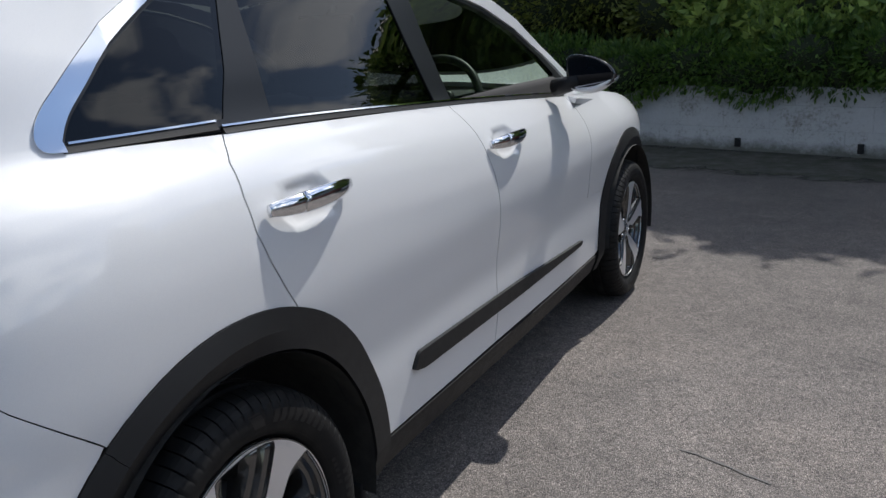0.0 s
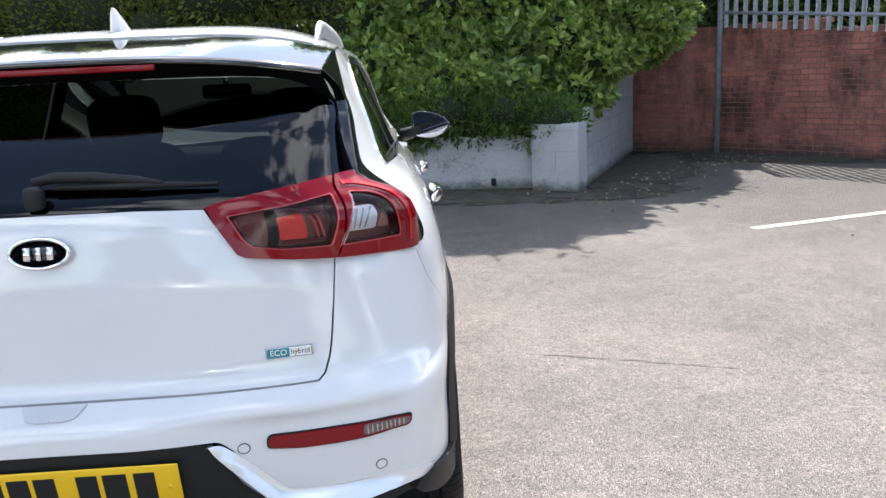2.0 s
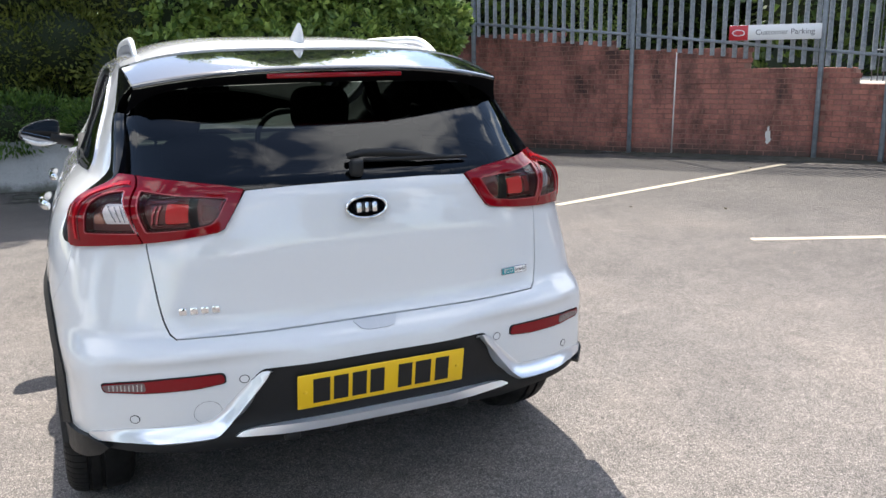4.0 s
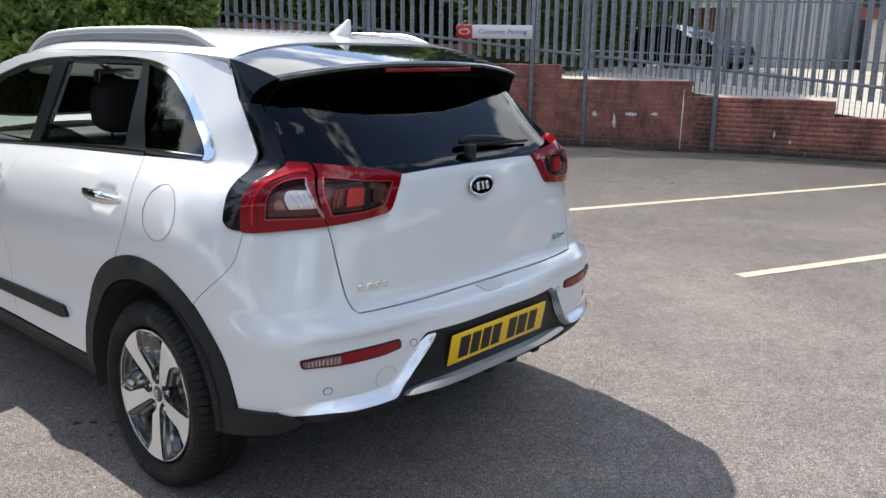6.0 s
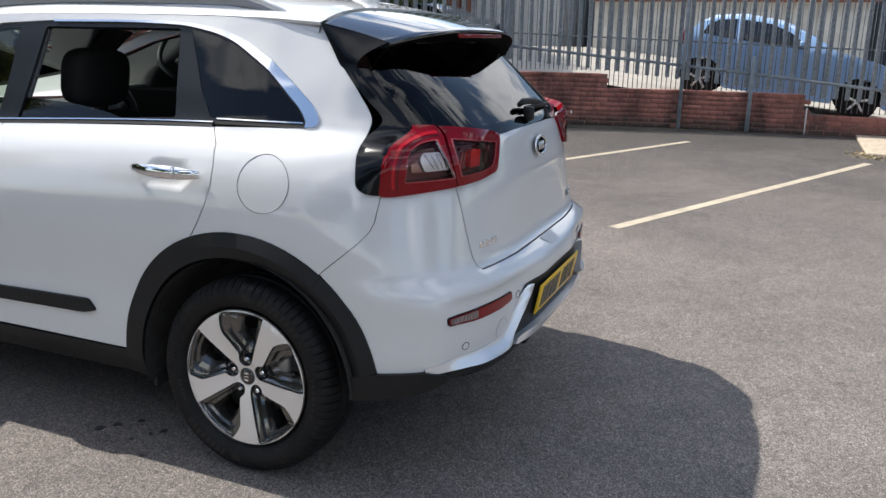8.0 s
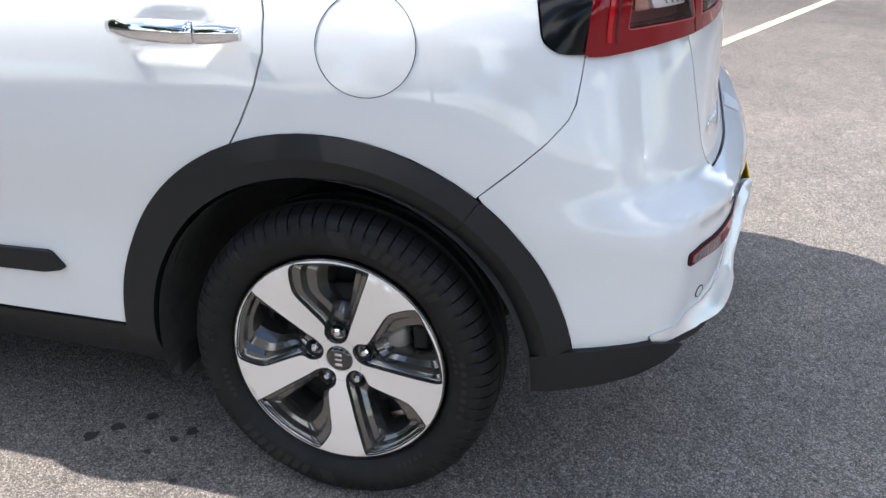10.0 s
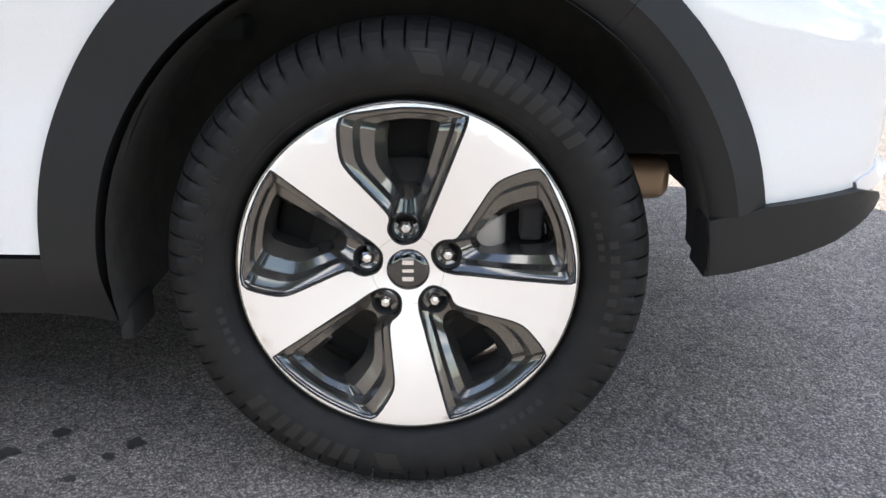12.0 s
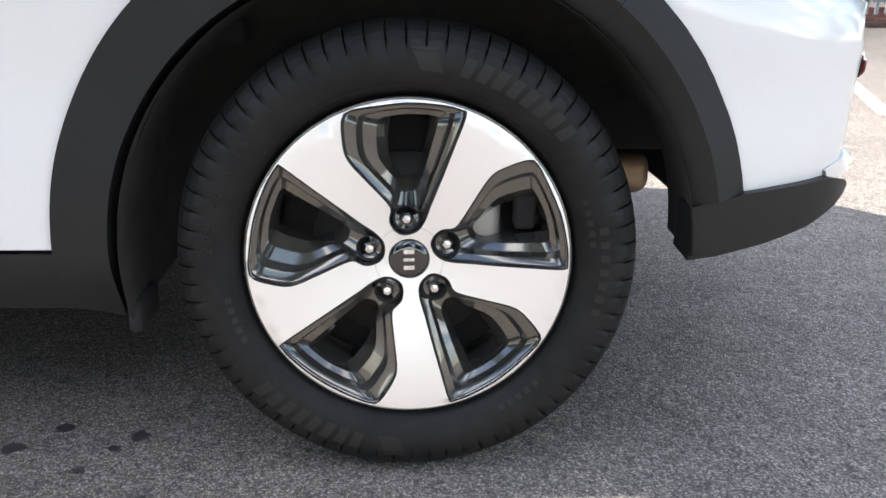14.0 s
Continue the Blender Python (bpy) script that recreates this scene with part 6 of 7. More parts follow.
# white block walls
def block_wall(name, a, b, heights, label, course=0.225, blen=0.45, thick=0.2, proud=0.0, joint=0.0035):
    """heights: rows of (share of the length, height). Returns the core with its blocks as children."""
    a, b = Vector(a), Vector(b)
    d = (b - a).normalized()
    n = Vector((-d.y, d.x))
    n = n if n.y > 0 or abs(n.y) < 0.2 and n.x < 0 else -n
    L = (b - a).length
    core_v, core_f = [], []
    blocks = []
    for (t0, h), (t1, _) in zip(heights, heights[1:]):
        k = len(core_v)
        for z in (-0.05, h - 0.004):
            for q in (a + d * L * t0 + n * 0.012, a + d * L * t1 + n * 0.012, a + d * L * t1 + n * thick, a + d * L * t0 + n * thick):
                core_v.append((q.x, q.y, z))
        core_f += [(k, k + 1, k + 5, k + 4), (k + 1, k + 2, k + 6, k + 5), (k + 2, k + 3, k + 7, k + 6), (k + 3, k, k + 4, k + 7), (k + 4, k + 5, k + 6, k + 7)]
    core = tagged(part(name, pydata(name, core_v, core_f), M_WHITEWALL), label, "wall", kind="structure")
    rows_ = int(max(h for _, h in heights) / course) + 1
    for r in range(rows_):
        s = -(r % 2) * blen / 2
        while s < L:
            s0, s1 = max(s, 0), min(s + blen, L)
            s += blen
            if s1 - s0 < 0.06:
                continue
            h = next(hh for (t0, hh), (t1, _) in zip(heights, heights[1:]) if t0 * L <= (s0 + s1) / 2 <= t1 * L + 1e-6)
            z0, z1 = r * course, min((r + 1) * course, h)
            if z1 - z0 < 0.03:
                continue
            blocks.append(((s0 + s1) / 2, s1 - s0, z0, z1))
    for sm, ln, z0, z1 in blocks:
        bm = box(ln - joint, thick * 0.5, z1 - z0 - joint, (0, thick * 0.25, (z1 - z0) / 2), joint * 0.7, 1)
        for v in bm.verts:
            v.co += Vector((random.uniform(-1, 1), random.uniform(-1, 1), random.uniform(-1, 1))) * 0.0006
        for f in bm.faces:
            f.smooth = False
        o = part("block", bm, M_WHITEWALL, core)
        q = a + d * sm - n * (proud + random.uniform(-0.0008, 0.0008))
        ang = math.degrees(math.atan2(d.y, d.x))
        flip = 0 if (Vector((-d.y, d.x)) - n).length < 0.1 else 180
        o.matrix_basis = pose(q.x, q.y, z0 + 0.003, 0, 0, ang + flip)
    return core


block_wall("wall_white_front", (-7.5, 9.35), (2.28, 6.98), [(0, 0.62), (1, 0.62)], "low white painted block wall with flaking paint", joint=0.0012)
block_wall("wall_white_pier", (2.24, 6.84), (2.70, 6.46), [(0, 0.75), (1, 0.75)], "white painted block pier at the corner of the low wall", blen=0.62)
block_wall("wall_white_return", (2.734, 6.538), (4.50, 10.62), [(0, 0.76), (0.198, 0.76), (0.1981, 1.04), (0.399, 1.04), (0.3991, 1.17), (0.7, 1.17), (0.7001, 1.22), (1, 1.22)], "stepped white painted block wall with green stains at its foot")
for x, y in ((0.74, 7.34), (1.82, 7.075)):
    tagged(part("weep_hole", box(0.055, 0.03, 0.085, (x, y, 0.085), 0.004, 1), M_DARK), "small dark drain hole in the white wall", "drain hole", kind="structure")
# planting bed behind the low wall
tagged(part("planting_bed", pydata("bed", [(-7.5, 9.5, 0.55), (2.2, 7.2, 0.55), (2.62, 6.95, 0.6), (4.2, 10.6, 0.9), (4.0, 16, 0.9), (-7.5, 16, 0.6)], [(0, 1, 2, 3, 4, 5)]), M_SOIL), "dark soil of the raised planting bed", "soil", kind="structure")


# ---- foliage ----
def leaves(name, spots, mat, size, ratio, parent, label="", fold=0.25, spread=0.3):
    """One mesh of many folded leaves. spots: rows of place and outward way."""
    n = len(spots)
    P = np.array([s[0] for s in spots])
    D = np.array([s[1] for s in spots])
    rng = np.random.default_rng(5)
    D = D / np.linalg.norm(D, axis=1, keepdims=True) + rng.normal(0, spread, D.shape)
    D /= np.linalg.norm(D, axis=1, keepdims=True)
    U = np.cross(D, rng.normal(0, 1, D.shape) + np.array([0, 0, 0.6]))
    U /= np.maximum(np.linalg.norm(U, axis=1, keepdims=True), 1e-6)
    Nn = np.cross(D, U)
    ln = size * rng.uniform(0.65, 1.25, (n, 1))
    wd = ln * ratio
    mid = P + D * ln * 0.5
    v = np.stack([P, mid - U * wd + Nn * wd * fold, P + D * ln - Nn * ln * 0.12, mid + U * wd + Nn * wd * fold, mid - Nn * wd * fold * 0.2], axis=1).reshape(-1, 3)
    base = (np.arange(n) * 5)[:, None]
    f = np.concatenate([base + np.array([[0, 1, 4]]), base + np.array([[1, 2, 4]]), base + np.array([[2, 3, 4]]), base + np.array([[3, 0, 4]])], axis=1).reshape(-1, 3)
    me = bpy.data.meshes.new(name)
    me.from_pydata(v.tolist(), [], f.tolist())
    return part(name, me, mat, parent, label, kind="stuff")


def clump_spots(balls, per_m2, rng, up=0.35, keep=None, shoots=0.0):
    out = []
    for (c, r) in balls:
        c, r = np.array(c), np.array(r)
        area = 4 * math.pi * ((r[0] * r[1]) ** 1.6 / 3 + (r[0] * r[2]) ** 1.6 / 3 + (r[1] * r[2]) ** 1.6 / 3) ** (1 / 1.6)
        n = int(area * per_m2)
        d = rng.normal(0, 1, (n, 3))
        d /= np.linalg.norm(d, axis=1, keepdims=True)
        k = rng.uniform(0.66, 1.04, (n, 1))
        for p, w in zip(c + d * r * k, d / r):
            w = w / np.linalg.norm(w) + np.array([0, 0, up])
            if keep is None or keep(p):
                out.append((p, w))
    return out


def shoot_spots(balls, per_m2, rng, count=7):
    """Rosettes: several leaves spread from each shoot tip."""
    out = []
    for p, w in clump_spots(balls, per_m2, rng, 0.5):
        w = w / np.linalg.norm(w)
        a = np.cross(w, rng.normal(0, 1, 3))
        a /= np.linalg.norm(a)
        b = np.cross(w, a)
        for k in range(count):
            t = 2 * math.pi * k / count + rng.uniform(-0.4, 0.4)
            out.append((p - w * rng.uniform(0, 0.10), w * rng.uniform(0.35, 1.1) + (a * math.cos(t) + b * math.sin(t)) * 0.9))
    return out


# added dark balls stop the view through and stand for shade inside crowns
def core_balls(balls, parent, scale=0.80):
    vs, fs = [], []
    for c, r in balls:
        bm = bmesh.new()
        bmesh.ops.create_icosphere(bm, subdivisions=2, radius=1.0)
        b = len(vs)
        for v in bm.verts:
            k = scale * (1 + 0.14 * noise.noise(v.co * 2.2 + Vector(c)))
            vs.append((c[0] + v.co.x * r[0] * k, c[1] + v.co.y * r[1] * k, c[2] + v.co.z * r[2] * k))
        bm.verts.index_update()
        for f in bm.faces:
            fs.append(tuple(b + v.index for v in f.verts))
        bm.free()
    return part("shade_core", pydata("inner", vs, fs, True), M_CORE, parent, kind="stuff")


rng = np.random.default_rng(11)


def hedge_row(a, b, n, zc, rad, jitter):
    out = []
    for i in range(n):
        t = (i + 0.5) / n
        p = np.array(a) * (1 - t) + np.array(b) * t
        out.append(((p[0] + rng.uniform(-1, 1) * jitter, p[1] + rng.uniform(-1, 1) * jitter, zc + rng.uniform(-1, 1) * jitter * 1.3), tuple(np.array(rad) * rng.uniform(0.82, 1.2))))
    return out


laurel = thing("laurel_hedge", "large glossy green laurel hedge growing over the white wall", "hedge")
lb = (hedge_row((0.3, 7.80), (2.35, 7.38), 9, 1.22, (0.42, 0.34, 0.30), 0.10) + hedge_row((0.2, 8.05), (3.0, 7.55), 9, 0.98, (0.48, 0.42, 0.36), 0.12) + hedge_row((0.4, 8.2), (3.3, 7.7), 9, 1.55, (0.55, 0.50, 0.45), 0.16)
      + hedge_row((0.2, 8.6), (3.6, 8.0), 9, 2.2, (0.6, 0.6, 0.5), 0.2) + hedge_row((0.2, 9.0), (3.6, 8.6), 8, 2.9, (0.7, 0.7, 0.6), 0.2) + hedge_row((0.0, 9.1), (3.2, 8.7), 7, 3.6, (0.7, 0.7, 0.6), 0.22) + hedge_row((-0.2, 9.1), (2.9, 8.7), 6, 4.2, (0.65, 0.7, 0.5), 0.25) + hedge_row((-0.2, 8.9), (2.9, 8.4), 6, 4.9, (0.6, 0.6, 0.5), 0.25) + hedge_row((0.0, 8.9), (2.5, 8.4), 5, 5.5, (0.5, 0.55, 0.45), 0.3)
      + hedge_row((3.3, 7.6), (4.4, 9.6), 8, 1.75, (0.5, 0.48, 0.42), 0.14) + hedge_row((3.7, 7.5), (4.35, 8.3), 4, 2.1, (0.45, 0.42, 0.45), 0.12) + hedge_row((3.4, 8.2), (4.5, 9.8), 6, 2.4, (0.55, 0.5, 0.5), 0.16) + hedge_row((4.15, 9.9), (4.8, 11.15), 5, 2.25, (0.42, 0.42, 0.45), 0.08) + hedge_row((4.1, 9.8), (5.3, 10.9), 5, 3.3, (0.55, 0.55, 0.5), 0.15) + hedge_row((3.6, 9.2), (4.9, 10.9), 5, 4.1, (0.6, 0.6, 0.5), 0.15))


def spray_spots(balls, low, count, rng, reach=(0.25, 0.7)):
    """Long shoots that stand out of the upper crown, with leaves along them."""
    high = [b for b in balls if b[0][2] > low]
    out = []
    for _ in range(count):
        c, r = high[rng.integers(len(high))]
        d = rng.normal(0, 1, 3) + np.array([0, -0.5, 0.9])
        d /= np.linalg.norm(d)
        p = np.array(c) + d * np.array(r) * 0.95
        ln = rng.uniform(*reach)
        for t in np.linspace(0.1, 1, int(ln * 26)):
            out.append((p + d * ln * t + rng.normal(0, 0.02, 3), d + rng.normal(0, 0.8, 3)))
    return out


leaves("leaves", shoot_spots(lb, 74, rng, 7) + spray_spots(lb, 3.9, 150, np.random.default_rng(21), (0.12, 0.38)), M_LAUREL, 0.125, 0.27, laurel)
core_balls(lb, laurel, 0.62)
ivy = thing("trailing_shrub", "dark green fine-leaved shrub hanging over the white wall", "shrub")
ib = hedge_row((-0.4, 7.75), (2.7, 6.95), 13, 0.80, (0.36, 0.26, 0.26), 0.09) + hedge_row((-6.8, 9.35), (-0.2, 7.7), 20, 0.85, (0.45, 0.32, 0.32), 0.12)
leaves("leaves", clump_spots(ib, 900, rng, 0.1), M_TRAIL, 0.075, 0.17, ivy)
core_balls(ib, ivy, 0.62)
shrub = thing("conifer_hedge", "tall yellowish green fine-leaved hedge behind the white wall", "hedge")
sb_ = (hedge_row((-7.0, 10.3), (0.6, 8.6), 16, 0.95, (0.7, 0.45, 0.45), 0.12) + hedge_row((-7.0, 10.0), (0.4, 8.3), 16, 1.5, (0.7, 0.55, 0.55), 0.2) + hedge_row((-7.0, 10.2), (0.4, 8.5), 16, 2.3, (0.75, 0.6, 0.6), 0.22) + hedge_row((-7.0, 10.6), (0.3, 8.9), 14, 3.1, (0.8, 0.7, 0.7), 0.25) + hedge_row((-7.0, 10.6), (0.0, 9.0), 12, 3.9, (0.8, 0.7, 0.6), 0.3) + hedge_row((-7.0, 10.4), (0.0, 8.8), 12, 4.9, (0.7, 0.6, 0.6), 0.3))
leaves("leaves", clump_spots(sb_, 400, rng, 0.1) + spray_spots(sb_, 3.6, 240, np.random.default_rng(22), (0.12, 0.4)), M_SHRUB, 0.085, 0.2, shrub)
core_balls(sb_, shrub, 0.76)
for th, pts in ((laurel, [((1.2, 8.4), 1.2), ((2.6, 8.0), 1.3), ((3.35, 9.2), 1.5)]), (shrub, [((-1.5, 9.2), 1.4), ((-4.0, 9.7), 1.4), ((-6, 10.2), 1.4)])):
    for (x, y), h in pts:
        part("stem", tube([(x, y, 0.4), (x + 0.05, y, h * 0.6), (x - 0.03, y + 0.05, h)], [0.05, 0.04, 0.025], 7), M_BARK, th)

# ---- beyond the fence ----
def yard_z(y):
    return float(np.clip(0.48 + 0.115 * (y + 0.1), -0.02, 1.05))


yv, yf = [], []
ys_ = [-40.0] + [float(v) for v in np.arange(-6.0, 9.1, 0.75)] + [12.0]
for y in ys_:
    x0 = float(np.interp(y, [-40, -1.7, 0.12, 3.1, 5.58, 7.6, 12], [10.86, 10.86, 10.76, 10.14, 9.16, 7.42, 7.3]))
    for x in (x0, 14.0, 20.0, 60.0):
        yv.append((x, y, yard_z(y) if x < 25 else min(0.8, yard_z(y))))
for r in range(len(ys_) - 1):
    for k in range(3):
        yf.append((r * 4 + k, r * 4 + k + 1, r * 4 + k + 5, r * 4 + k + 4))
tagged(part("yard", pydata("yard", yv, yf, True), M_CONC), "pale concrete yard on higher ground beyond the fence", "yard", kind="structure")


def small_car(name, label, paint, m, L=3.75, W=1.66, H=1.47):
    """A five-door hatchback, nose along +y, rear axle at the origin."""
    c = thing(name, label, "car", m)
    side = [(-0.36, 0.30), (-0.41, 0.50), (-0.40, 0.80), (-0.35, 0.96), (-0.20, 1.19), (0.02, 1.32), (0.5, 1.39), (1.1, 1.35), (1.55, 1.18), (1.95, 0.98), (2.6, 0.88), (2.95, 0.72), (3.05, 0.5), (3.0, 0.28)]
    vs, fs = [], []
    xs_ = [0.0, 0.45, 0.66, 0.76, 0.81, 0.83]
    dense = []
    for (a, b) in zip(side, side[1:]):
        dense += [tuple(np.array(a) * (1 - t) + np.array(b) * t) for t in (0, 0.25, 0.5, 0.75)]
    dense.append(side[-1])
    cols = []
    for sx in [-x for x in reversed(xs_[1:])] + xs_:
        k = abs(sx) / 0.83
        cols.append([(sx * (1 - 0.32 * float(ease(max(0, z - 0.88) / 0.55))), y * (1 - 0.03 * k ** 4) + 0.03 * k ** 4, z - 0.09 * k ** 4 * float(ease((z - 1.1) / 0.3))) for y, z in dense])
    n = len(dense)
    for col in cols:
        vs += col
    for i in range(len(cols) - 1):
        for j in range(n - 1):
            fs.append((i * n + j, i * n + j + 1, (i + 1) * n + j + 1, (i + 1) * n + j))
    body = part("body", pydata("body", vs, fs, True), paint, c)
    edge = [(y, z) for _, y, z in cols[-1]]
    under = [(3.0, 0.24), (2.75, 0.22)] + arc_pts(2.36, 0.30, 0.345, -8, 188, 15) + [(1.98, 0.20), (0.40, 0.20)] + arc_pts(0.0, 0.30, 0.345, -8, 188, 15) + [(-0.352, 0.28)]
    flank_fn = lambda y, z: np.stack([0.83 * (1 - 0.32 * ease(np.maximum(0, z - 0.88) / 0.55)) - 0.012 * ease((0.55 - z) / 0.3) + 0.006 * np.exp(-((z - 0.80) / 0.03) ** 2), y, z], -1)
    flank = sheet(edge + under, (), flank_fn, 0.07, 0.0, 0.02)
    for sd_ in "RL":
        part("body_side", sheet_mesh(flank, sd_), paint, c)
    part("underbody", box(1.35, 3.2, 0.3, (0, 1.2, 0.40), 0.02), M_DARK, c)
    wx = lambda z: 0.83 * (1 - 0.32 * float(ease(max(0, z - 0.88) / 0.55)))
    for s in (1, -1):
        for poly in ([(-0.10, 1.00), (-0.03, 1.15), (0.11, 1.235), (0.38, 1.28), (0.42, 0.97)], [(0.50, 0.97), (0.47, 1.28), (0.9, 1.265), (1.2, 1.18), (1.50, 1.00), (1.45, 0.95)]):
            pts = densify(poly, 0.08)
            me = pydata("win", [(s * (wx(z) + 0.012), y, z) for y, z in pts], [tuple(range(len(pts)))])
            part("window", me, M_GLOSS, c)
        part("wing_mirror", box(0.16, 0.10, 0.11, (s * 0.92, 1.42, 1.02), 0.03, 3), paint, c)
        part("rear_lamp", box(0.05, 0.06, 0.22, (s * 0.72, -0.37, 0.90), 0.02), M_RED, c)
        part("door_handle", box(0.02, 0.16, 0.025, (s * 0.85, 0.62, 0.88), 0.006), paint, c)
        for y in (0.0, 2.36):
            w = part("wheel", turned([(-0.09, 0.16), (-0.09, 0.28), (-0.07, 0.295), (0.07, 0.295), (0.09, 0.28), (0.09, 0.17)], 36, "X"), M_RUBBER, c)
            w.matrix_basis = pose(s * 0.75, y, 0.295)
            part("rim", turned([(0.095, 0.0), (0.095, 0.05), (0.08, 0.06), (0.085, 0.17), (0.092, 0.175)], 30, "X"), M_DARK, w)
            for k in range(5):
                sp = part("spoke", box(0.02, 0.035, 0.16, (s * 0.095, 0, 0.09), 0.006), M_ALLOY, w)
                sp.matrix_basis = pose(0, 0, 0, 72 * k, 0, 0)
            arch = [(s * 0.822, y + 0.345 * math.cos(a), 0.30 + 0.345 * math.sin(a)) for a in np.linspace(0, math.pi, 19)]
            part("arch_lip", tube(arch, 0.012, 6), paint, c)
    return c


P_BLUE = material("light_blue_car_paint", (0.31, 0.49, 0.78), 0.28, 0.1, 0.8)
P_DARK = material("dark_grey_car_paint", (0.03, 0.033, 0.04), 0.25, 0.3, 1.0)
small_car("blue_hatchback", "light blue hatchback parked beyond the fence", P_BLUE, pose(11.98, -0.05, 0.475, 0, 0, 180) @ pose(0, 0, 0, -6.5, 0, 0))
small_car("dark_hatchback", "dark grey car parked far beyond the fence", P_DARK, pose(21.5, 9.9, 0.95, 0, 0, 165))
# cars across the car park, mirrored in the white paint
P_SILVER = material("silver_car_paint", (0.50, 0.51, 0.53), 0.3, 0.5, 0.8)
small_car("silver_hatchback", "silver hatchback parked across the car park", P_SILVER, pose(-0.4, -8.2, 0, 0, 0, 168))
small_car("black_hatchback", "black hatchback parked across the car park", P_DARK, pose(-3.2, -8.8, 0, 0, 0, 172))


def clad_building(name, label, a, b, h, mat, depth=8.0, rib=0.25, roof=None, z0=0.0):
    """A shed with ribbed metal cladding on its near face."""
    th = thing(name, label, "building")
    a, b = Vector(a), Vector(b)
    d = (b - a).normalized()
    n = Vector((-d.y, d.x))
    n = n if n.x > 0 else -n
    L = (b - a).length
    vs, fs, k = [], [], 0
    s = 0.0
    while s < L:
        for o, w in ((0.0, 0.0), (0.0, 0.4), (0.10, 0.45), (0.10, 0.95)):
            q = a + d * min(L, s + rib * w) + n * o
            vs += [(q.x, q.y, z0), (q.x, q.y, h)]
        s += rib
    m = len(vs) // 2
    fs = [(2 * i, 2 * i + 2, 2 * i + 3, 2 * i + 1) for i in range(m - 1)]
    part("wall", pydata("wall", vs, fs), mat, th)
    p = [a + n * 0.05, b + n * 0.05, b + n * depth, a + n * depth]
    bv = [(q.x, q.y, z) for z in (z0, h) for q in p]
    part("side_wall", pydata("side", bv, [(1, 2, 6, 5), (2, 3, 7, 6), (3, 0, 4, 7)]), mat, th)
    q0, q1 = a - n * 0.25 - d * 0.2, b - n * 0.25 + d * 0.2
    q2, q3 = b + n * depth + d * 0.2, a + n * depth - d * 0.2
    rv = [(q.x, q.y, z) for z in (h, h + 0.35) for q in (q0, q1, q2, q3)]
    part("roof", pydata("roof", rv, [(0, 1, 5, 4), (1, 2, 6, 5), (2, 3, 7, 6), (3, 0, 4, 7), (4, 5, 6, 7), (3, 2, 1, 0)]), roof or mat, th)
    return th


M_CLADGREY = material("pale_grey_cladding", (0.52, 0.54, 0.56), 0.5, 0.1)
M_CLADWHITE = material("cream_white_panel", (0.62, 0.60, 0.56), 0.6)
_f = noise_fac(M_CLADWHITE, 1.4, 6.0)
link(M_CLADWHITE, ramp(M_CLADWHITE, _f, [(0.35, (0.47, 0.46, 0.42)), (0.6, (0.64, 0.62, 0.57))]), bsdf(M_CLADWHITE).inputs["Base Color"])
M_ROOFDK = material("dark_slate_sheet", (0.05, 0.06, 0.075), 0.6)
M_BROWN = material("rust_brown_panel", (0.22, 0.085, 0.05), 0.7)
clad_building("grey_shed", "grey ribbed metal shed beyond the yard", (27.5, 10.1), (27.5, 6.6), 6.0, M_CLADGREY, rib=0.42, roof=M_ROOFDK, z0=0.3)
clad_building("cream_unit", "cream panelled unit with a rust brown fascia beyond the yard", (26.0, 5.1), (26.4, -3.5), 2.55, M_CLADWHITE, rib=1.6, roof=M_BROWN, z0=0.1)
clad_building("dark_shed", "dark slate clad shed far beyond the yard", (29.5, 6.3), (30.5, -20.0), 6.4, M_ROOFDK, roof=M_ROOFDK, z0=0.1)
clad_building("brown_hut", "rust brown hut with a white roof beyond the yard", (27.2, 11.3), (27.2, 10.15), 3.1, M_BROWN, depth=3.0, roof=M_CLADWHITE, z0=0.3)


def tree(x, y, h, r, seed):
    th = thing("tree", "dark leafy tree beyond the fence", "tree", group="trees beyond the fence")
    rg = np.random.default_rng(seed)
    part("trunk", tube([(x, y, 0), (x + 0.1, y, h * 0.3), (x, y + 0.1, h * 0.62)], [0.22, 0.17, 0.08], 9), M_BARK, th)
    balls = []
    for k in range(13):
        a, q = rg.uniform(0, 6.28), rg.uniform(0, 1) ** 0.5
        balls.append(((x + r * q * math.cos(a), y + r * q * math.sin(a), h * rg.uniform(0.32, 0.92)), tuple(np.array([r * 0.45, r * 0.45, h * 0.14]) * rg.uniform(0.7, 1.15))))
    for k in range(5):
        c = balls[k][0]
        part("limb", tube([(x, y, h * 0.35), ((x + c[0]) / 2, (y + c[1]) / 2, (h * 0.45 + c[2]) / 2), c], [0.10, 0.07, 0.03], 6), M_BARK, th)
    leaves("crown", clump_spots(balls, 60, rg, 0.2), M_TREE, 0.22, 0.3, th)
    core_balls(balls, th, 0.78)


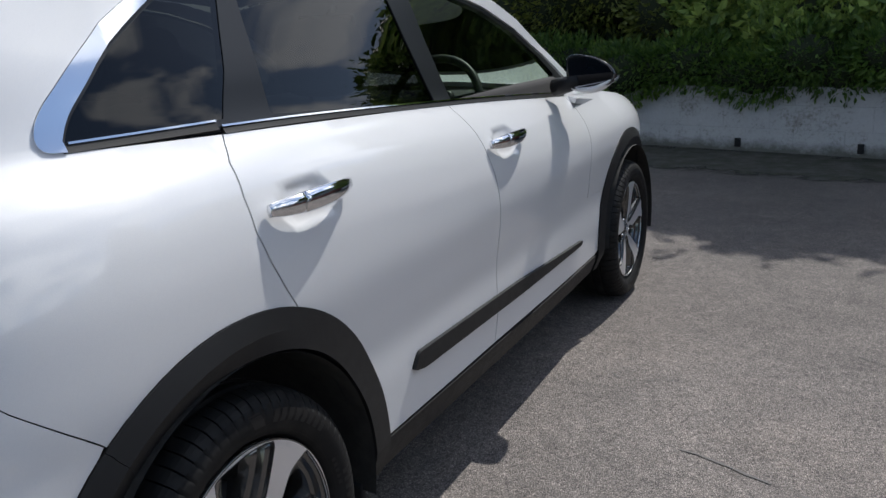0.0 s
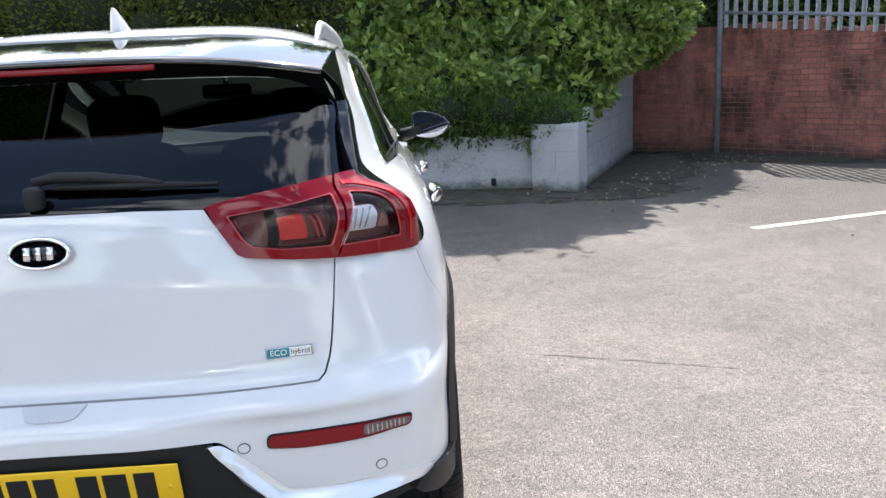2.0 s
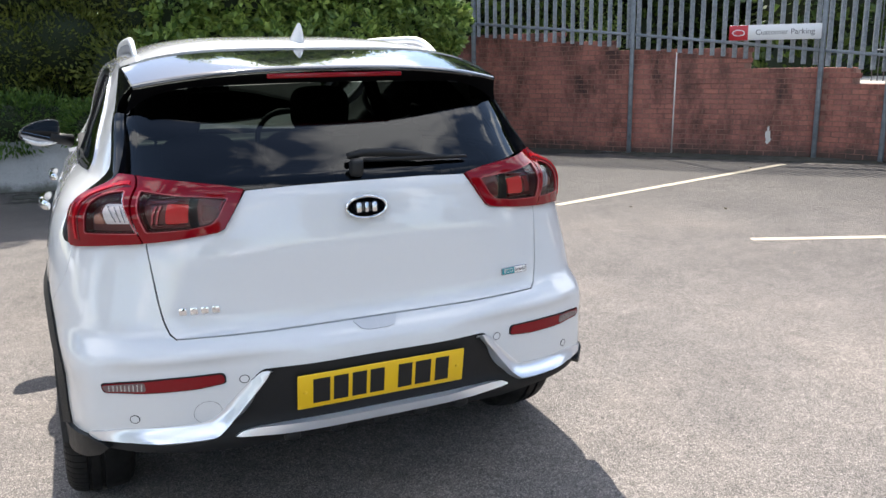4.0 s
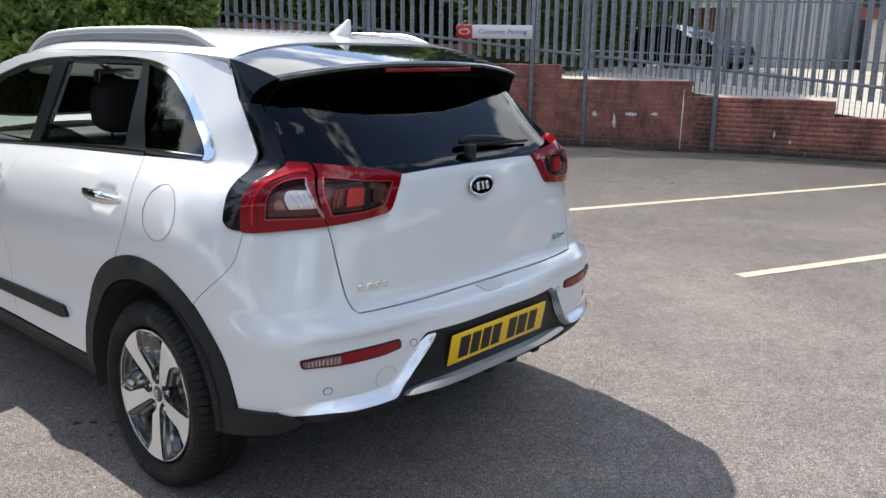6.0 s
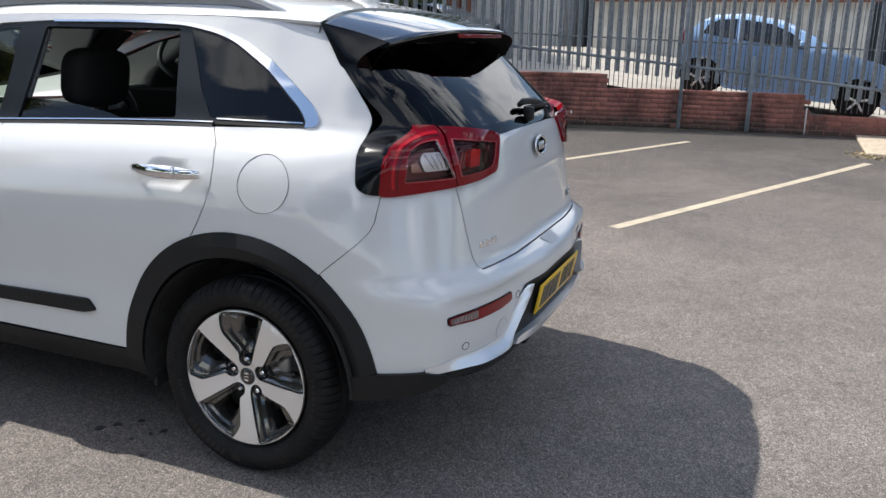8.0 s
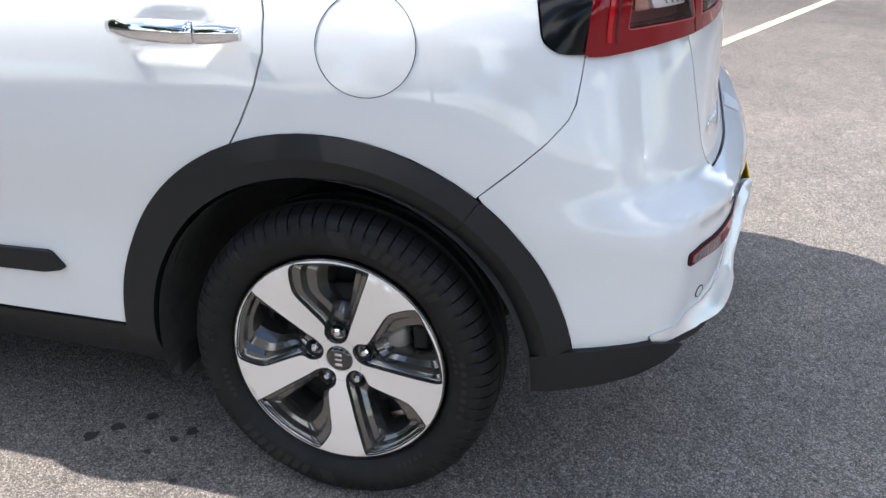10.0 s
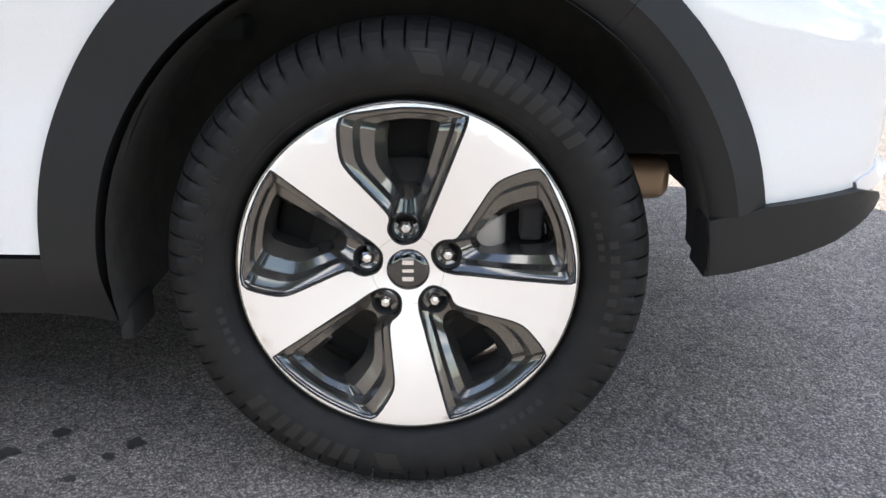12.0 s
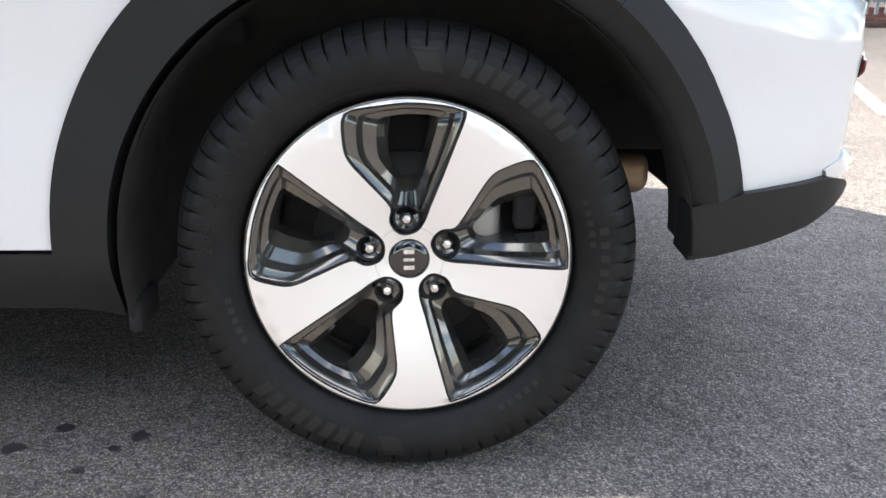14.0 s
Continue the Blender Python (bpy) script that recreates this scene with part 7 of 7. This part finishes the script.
for i, (x, y, h, r) in enumerate([(13.5, 15.5, 7.5, 2.6), (9.5, 15.5, 7, 2.5), (30, 15, 9, 3.2)]):
    tree(x, y, h, r, i + 3)
wood = thing("woodland_edge", "dense dark green thicket behind the fence", "thicket")
wb = []
for z_, n_ in ((1.2, 12), (2.6, 12), (4.2, 11), (5.8, 10), (7.2, 9), (8.4, 7)):
    wb += hedge_row((11.6, 8.6), (24.0, 13.2), n_, z_, (1.3, 1.0, 1.0), 0.4) + (hedge_row((5.0, 17.5), (13.5, 13.5), n_ - 3, z_ + 0.4, (1.2, 1.0, 1.1), 0.5) if z_ < 6 else []) + hedge_row((11.0, 14.5), (22.0, 17.5), n_ - 2, z_, (1.5, 1.1, 1.1), 0.5)
leaves("leaves", clump_spots(wb, 55, rng, 0.2), M_TREE, 0.20, 0.3, wood)
core_balls(wb, wood, 0.86)
M_REDSHED = material("faded_red_panel", (0.42, 0.045, 0.05), 0.55)
_f = noise_fac(M_REDSHED, 2.0, 6.0)
link(M_REDSHED, ramp(M_REDSHED, _f, [(0.3, (0.17, 0.018, 0.022)), (0.7, (0.28, 0.035, 0.04))]), bsdf(M_REDSHED).inputs["Base Color"])
shed = thing("red_shed", "faded red panelled shed behind the fence", "shed")
for k in range(5):
    part("panel", box(0.50, 0.04, 2.5, (10.67 + 0.52 * k, 20.00, 1.85), 0.01, 1), M_REDSHED, shed)
part("side", box(2.58, 0.9, 2.46, (11.71, 20.48, 1.85), 0.01, 1), M_REDSHED, shed)
part("roof", box(2.8, 1.2, 0.06, (11.71, 20.40, 3.12), 0.01, 1), M_ROOFDK, shed)
part("plinth", box(2.7, 1.0, 0.65, (11.71, 20.46, 0.32), 0.01, 1), M_MORTAR, shed)
wild = thing("sunlit_shrub", "bright yellow green shrub behind the fence", "shrub")
wdb = hedge_row((8.9, 13.6), (10.6, 12.6), 6, 1.5, (0.45, 0.4, 0.5), 0.15) + hedge_row((9.0, 13.5), (10.4, 12.8), 5, 2.4, (0.4, 0.35, 0.5), 0.2)
leaves("leaves", clump_spots(wdb, 130, rng, 0.3), M_LAUREL, 0.10, 0.25, wild)
part("stem", tube([(9.7, 13.1, 0), (9.75, 13.1, 1.2), (9.6, 13.15, 2.2)], [0.05, 0.04, 0.02], 7), M_BARK, wild)
# trees at the other side of the car park, seen mirrored in the glass
for i, (x, y, h, r) in enumerate([(-14, -6, 8, 3.2), (-16, 2, 9, 3.4), (-13, 9, 8, 3.0), (13, -16, 8, 3.2), (20, -20, 9, 3.4), (6, -22, 8, 3.2), (-5, -24, 8.5, 3.4)]):
    tree(x, y, h, r, i + 30)

# small oil spots beside the wheel
for k, (x, y) in enumerate([(-0.819, 0.46), (-0.783, 0.431), (-0.814, 0.62), (-0.876, 0.493), (-0.754, 0.562), (-0.86, 0.66), (-0.95, 0.38)]):
    rr = 0.010 + 0.004 * (k % 3)
    ov = [(x + rr * random.uniform(0.6, 1.3) * math.cos(0.45 * i), y + rr * random.uniform(0.6, 1.3) * math.sin(0.45 * i), 0.003) for i in range(14)]
    tagged(part("oil_spot", pydata("spot", ov, [tuple(range(14))]), M_OIL), "small dark oil spot on the asphalt", "oil spot", kind="structure")
# kerb with litter where the bays end
tagged(part("kerb", box(2.2, 1.2, 0.05, (9.62, -3.05, 0.02), 0.015, 2), M_KERB), "sandy concrete kerb slab with leaf litter on its edge", "kerb", kind="structure")
litter = thing("leaf_litter", "scattered dry leaves and grit on the asphalt", "leaf litter", kind="stuff")
spots = [((8.55 + rng.normal(0, 0.18), -2.5 + rng.normal(0, 0.10), 0.012), rng.normal(0, 1, 3) * np.array([1, 1, 0.15])) for _ in range(260)]
for _ in range(150):
    t = rng.uniform(0, 1)
    x, y = 2.6 + 3.2 * t + rng.normal(0, 0.35), 6.3 + 3.4 * t - abs(rng.normal(0, 0.6))
    spots.append(((x, y, 0.008), rng.normal(0, 1, 3) * np.array([1, 1, 0.12])))
for _ in range(14):
    spots.append(((rng.uniform(4.0, 9.5), rng.uniform(-2, 6), 0.008), rng.normal(0, 1, 3) * np.array([1, 1, 0.12])))
leaves("dry_leaves", spots, M_DEADLEAF, 0.042, 0.3, litter)
crack([(1.75, 2.35), (2.3, 1.95), (2.9, 1.75)], 0.003)
crack([(1.40, 1.30), (1.51, 1.26), (1.74, 1.17), (1.98, 1.06), (2.35, 0.92), (2.9, 0.80)], 0.006)
crack([(0.85, 1.95), (1.11, 1.72), (1.40, 1.85)], 0.003)
crack([(2.6, 3.6), (3.3, 3.1), (4.1, 3.0)], 0.004)

# ---- bricks of the wall, last ----
BR = 0.225
COURSE = 0.075
brick_meshes = []
for k in range(4):
    bm = box(0.213, 0.05, 0.064, (0, 0.025, 0.032), 0.004, 1)
    for v in bm.verts:
        v.co += Vector((random.uniform(-1, 1), random.uniform(-0.4, 0.4), random.uniform(-1, 1))) * 0.0018
    me = bpy.data.meshes.new("brick")
    bm.to_mesh(me)
    bm.free()
    me.materials.append(M_BRICK)
    brick_meshes.append(me)
bm = box(0.213, 0.200, 0.064, (0, 0.100, 0.032), 0.004, 1)
cap_brick = bpy.data.meshes.new("brick")
bm.to_mesh(cap_brick)
bm.free()
cap_brick.materials.append(M_BRICK)
single, rest_v, rest_f = [], [], []
s_lo, s_hi = path_s(9.95, 3.2), path_s(10.70, -1.7)
for r in range(26):
    s = -(r % 2) * BR / 2
    while s < bacc[-1] - 0.02:
        sm = s + BR / 2
        s += BR
        if sm < 0.1 or (r + 1) * COURSE > top_at(sm) + 0.012:
            continue
        p, d = on_path(sm)
        n = Vector((-d.y, d.x))
        n = n if n.dot(Vector((1, 1))) > 0 else -n
        p = p - n * random.uniform(-0.003, 0.004) + d * random.uniform(-0.004, 0.004)
        ang = math.degrees(math.atan2(d.y, d.x))
        flip = 0 if (Vector((-d.y, d.x)) - n).length < 0.1 else 180
        m = pose(p.x, p.y, r * COURSE + 0.006, random.uniform(-0.4, 0.4), random.uniform(-0.4, 0.4), ang + flip)
        me = cap_brick if (r + 2) * COURSE > top_at(sm) + 0.012 else random.choice(brick_meshes)
        if s_lo < sm < s_hi and len(single) < 300:
            o = part("brick", me, None, brick_wall)
            o.matrix_basis = m
            single.append(o)
        else:
            b = len(rest_v)
            rest_v += [tuple(m @ v.co) for v in me.vertices]
            rest_f += [tuple(b + i for i in f.vertices) for f in me.polygons]
part("brickwork", pydata("brickwork", rest_v, rest_f), M_BRICK, brick_wall, kind="stuff")
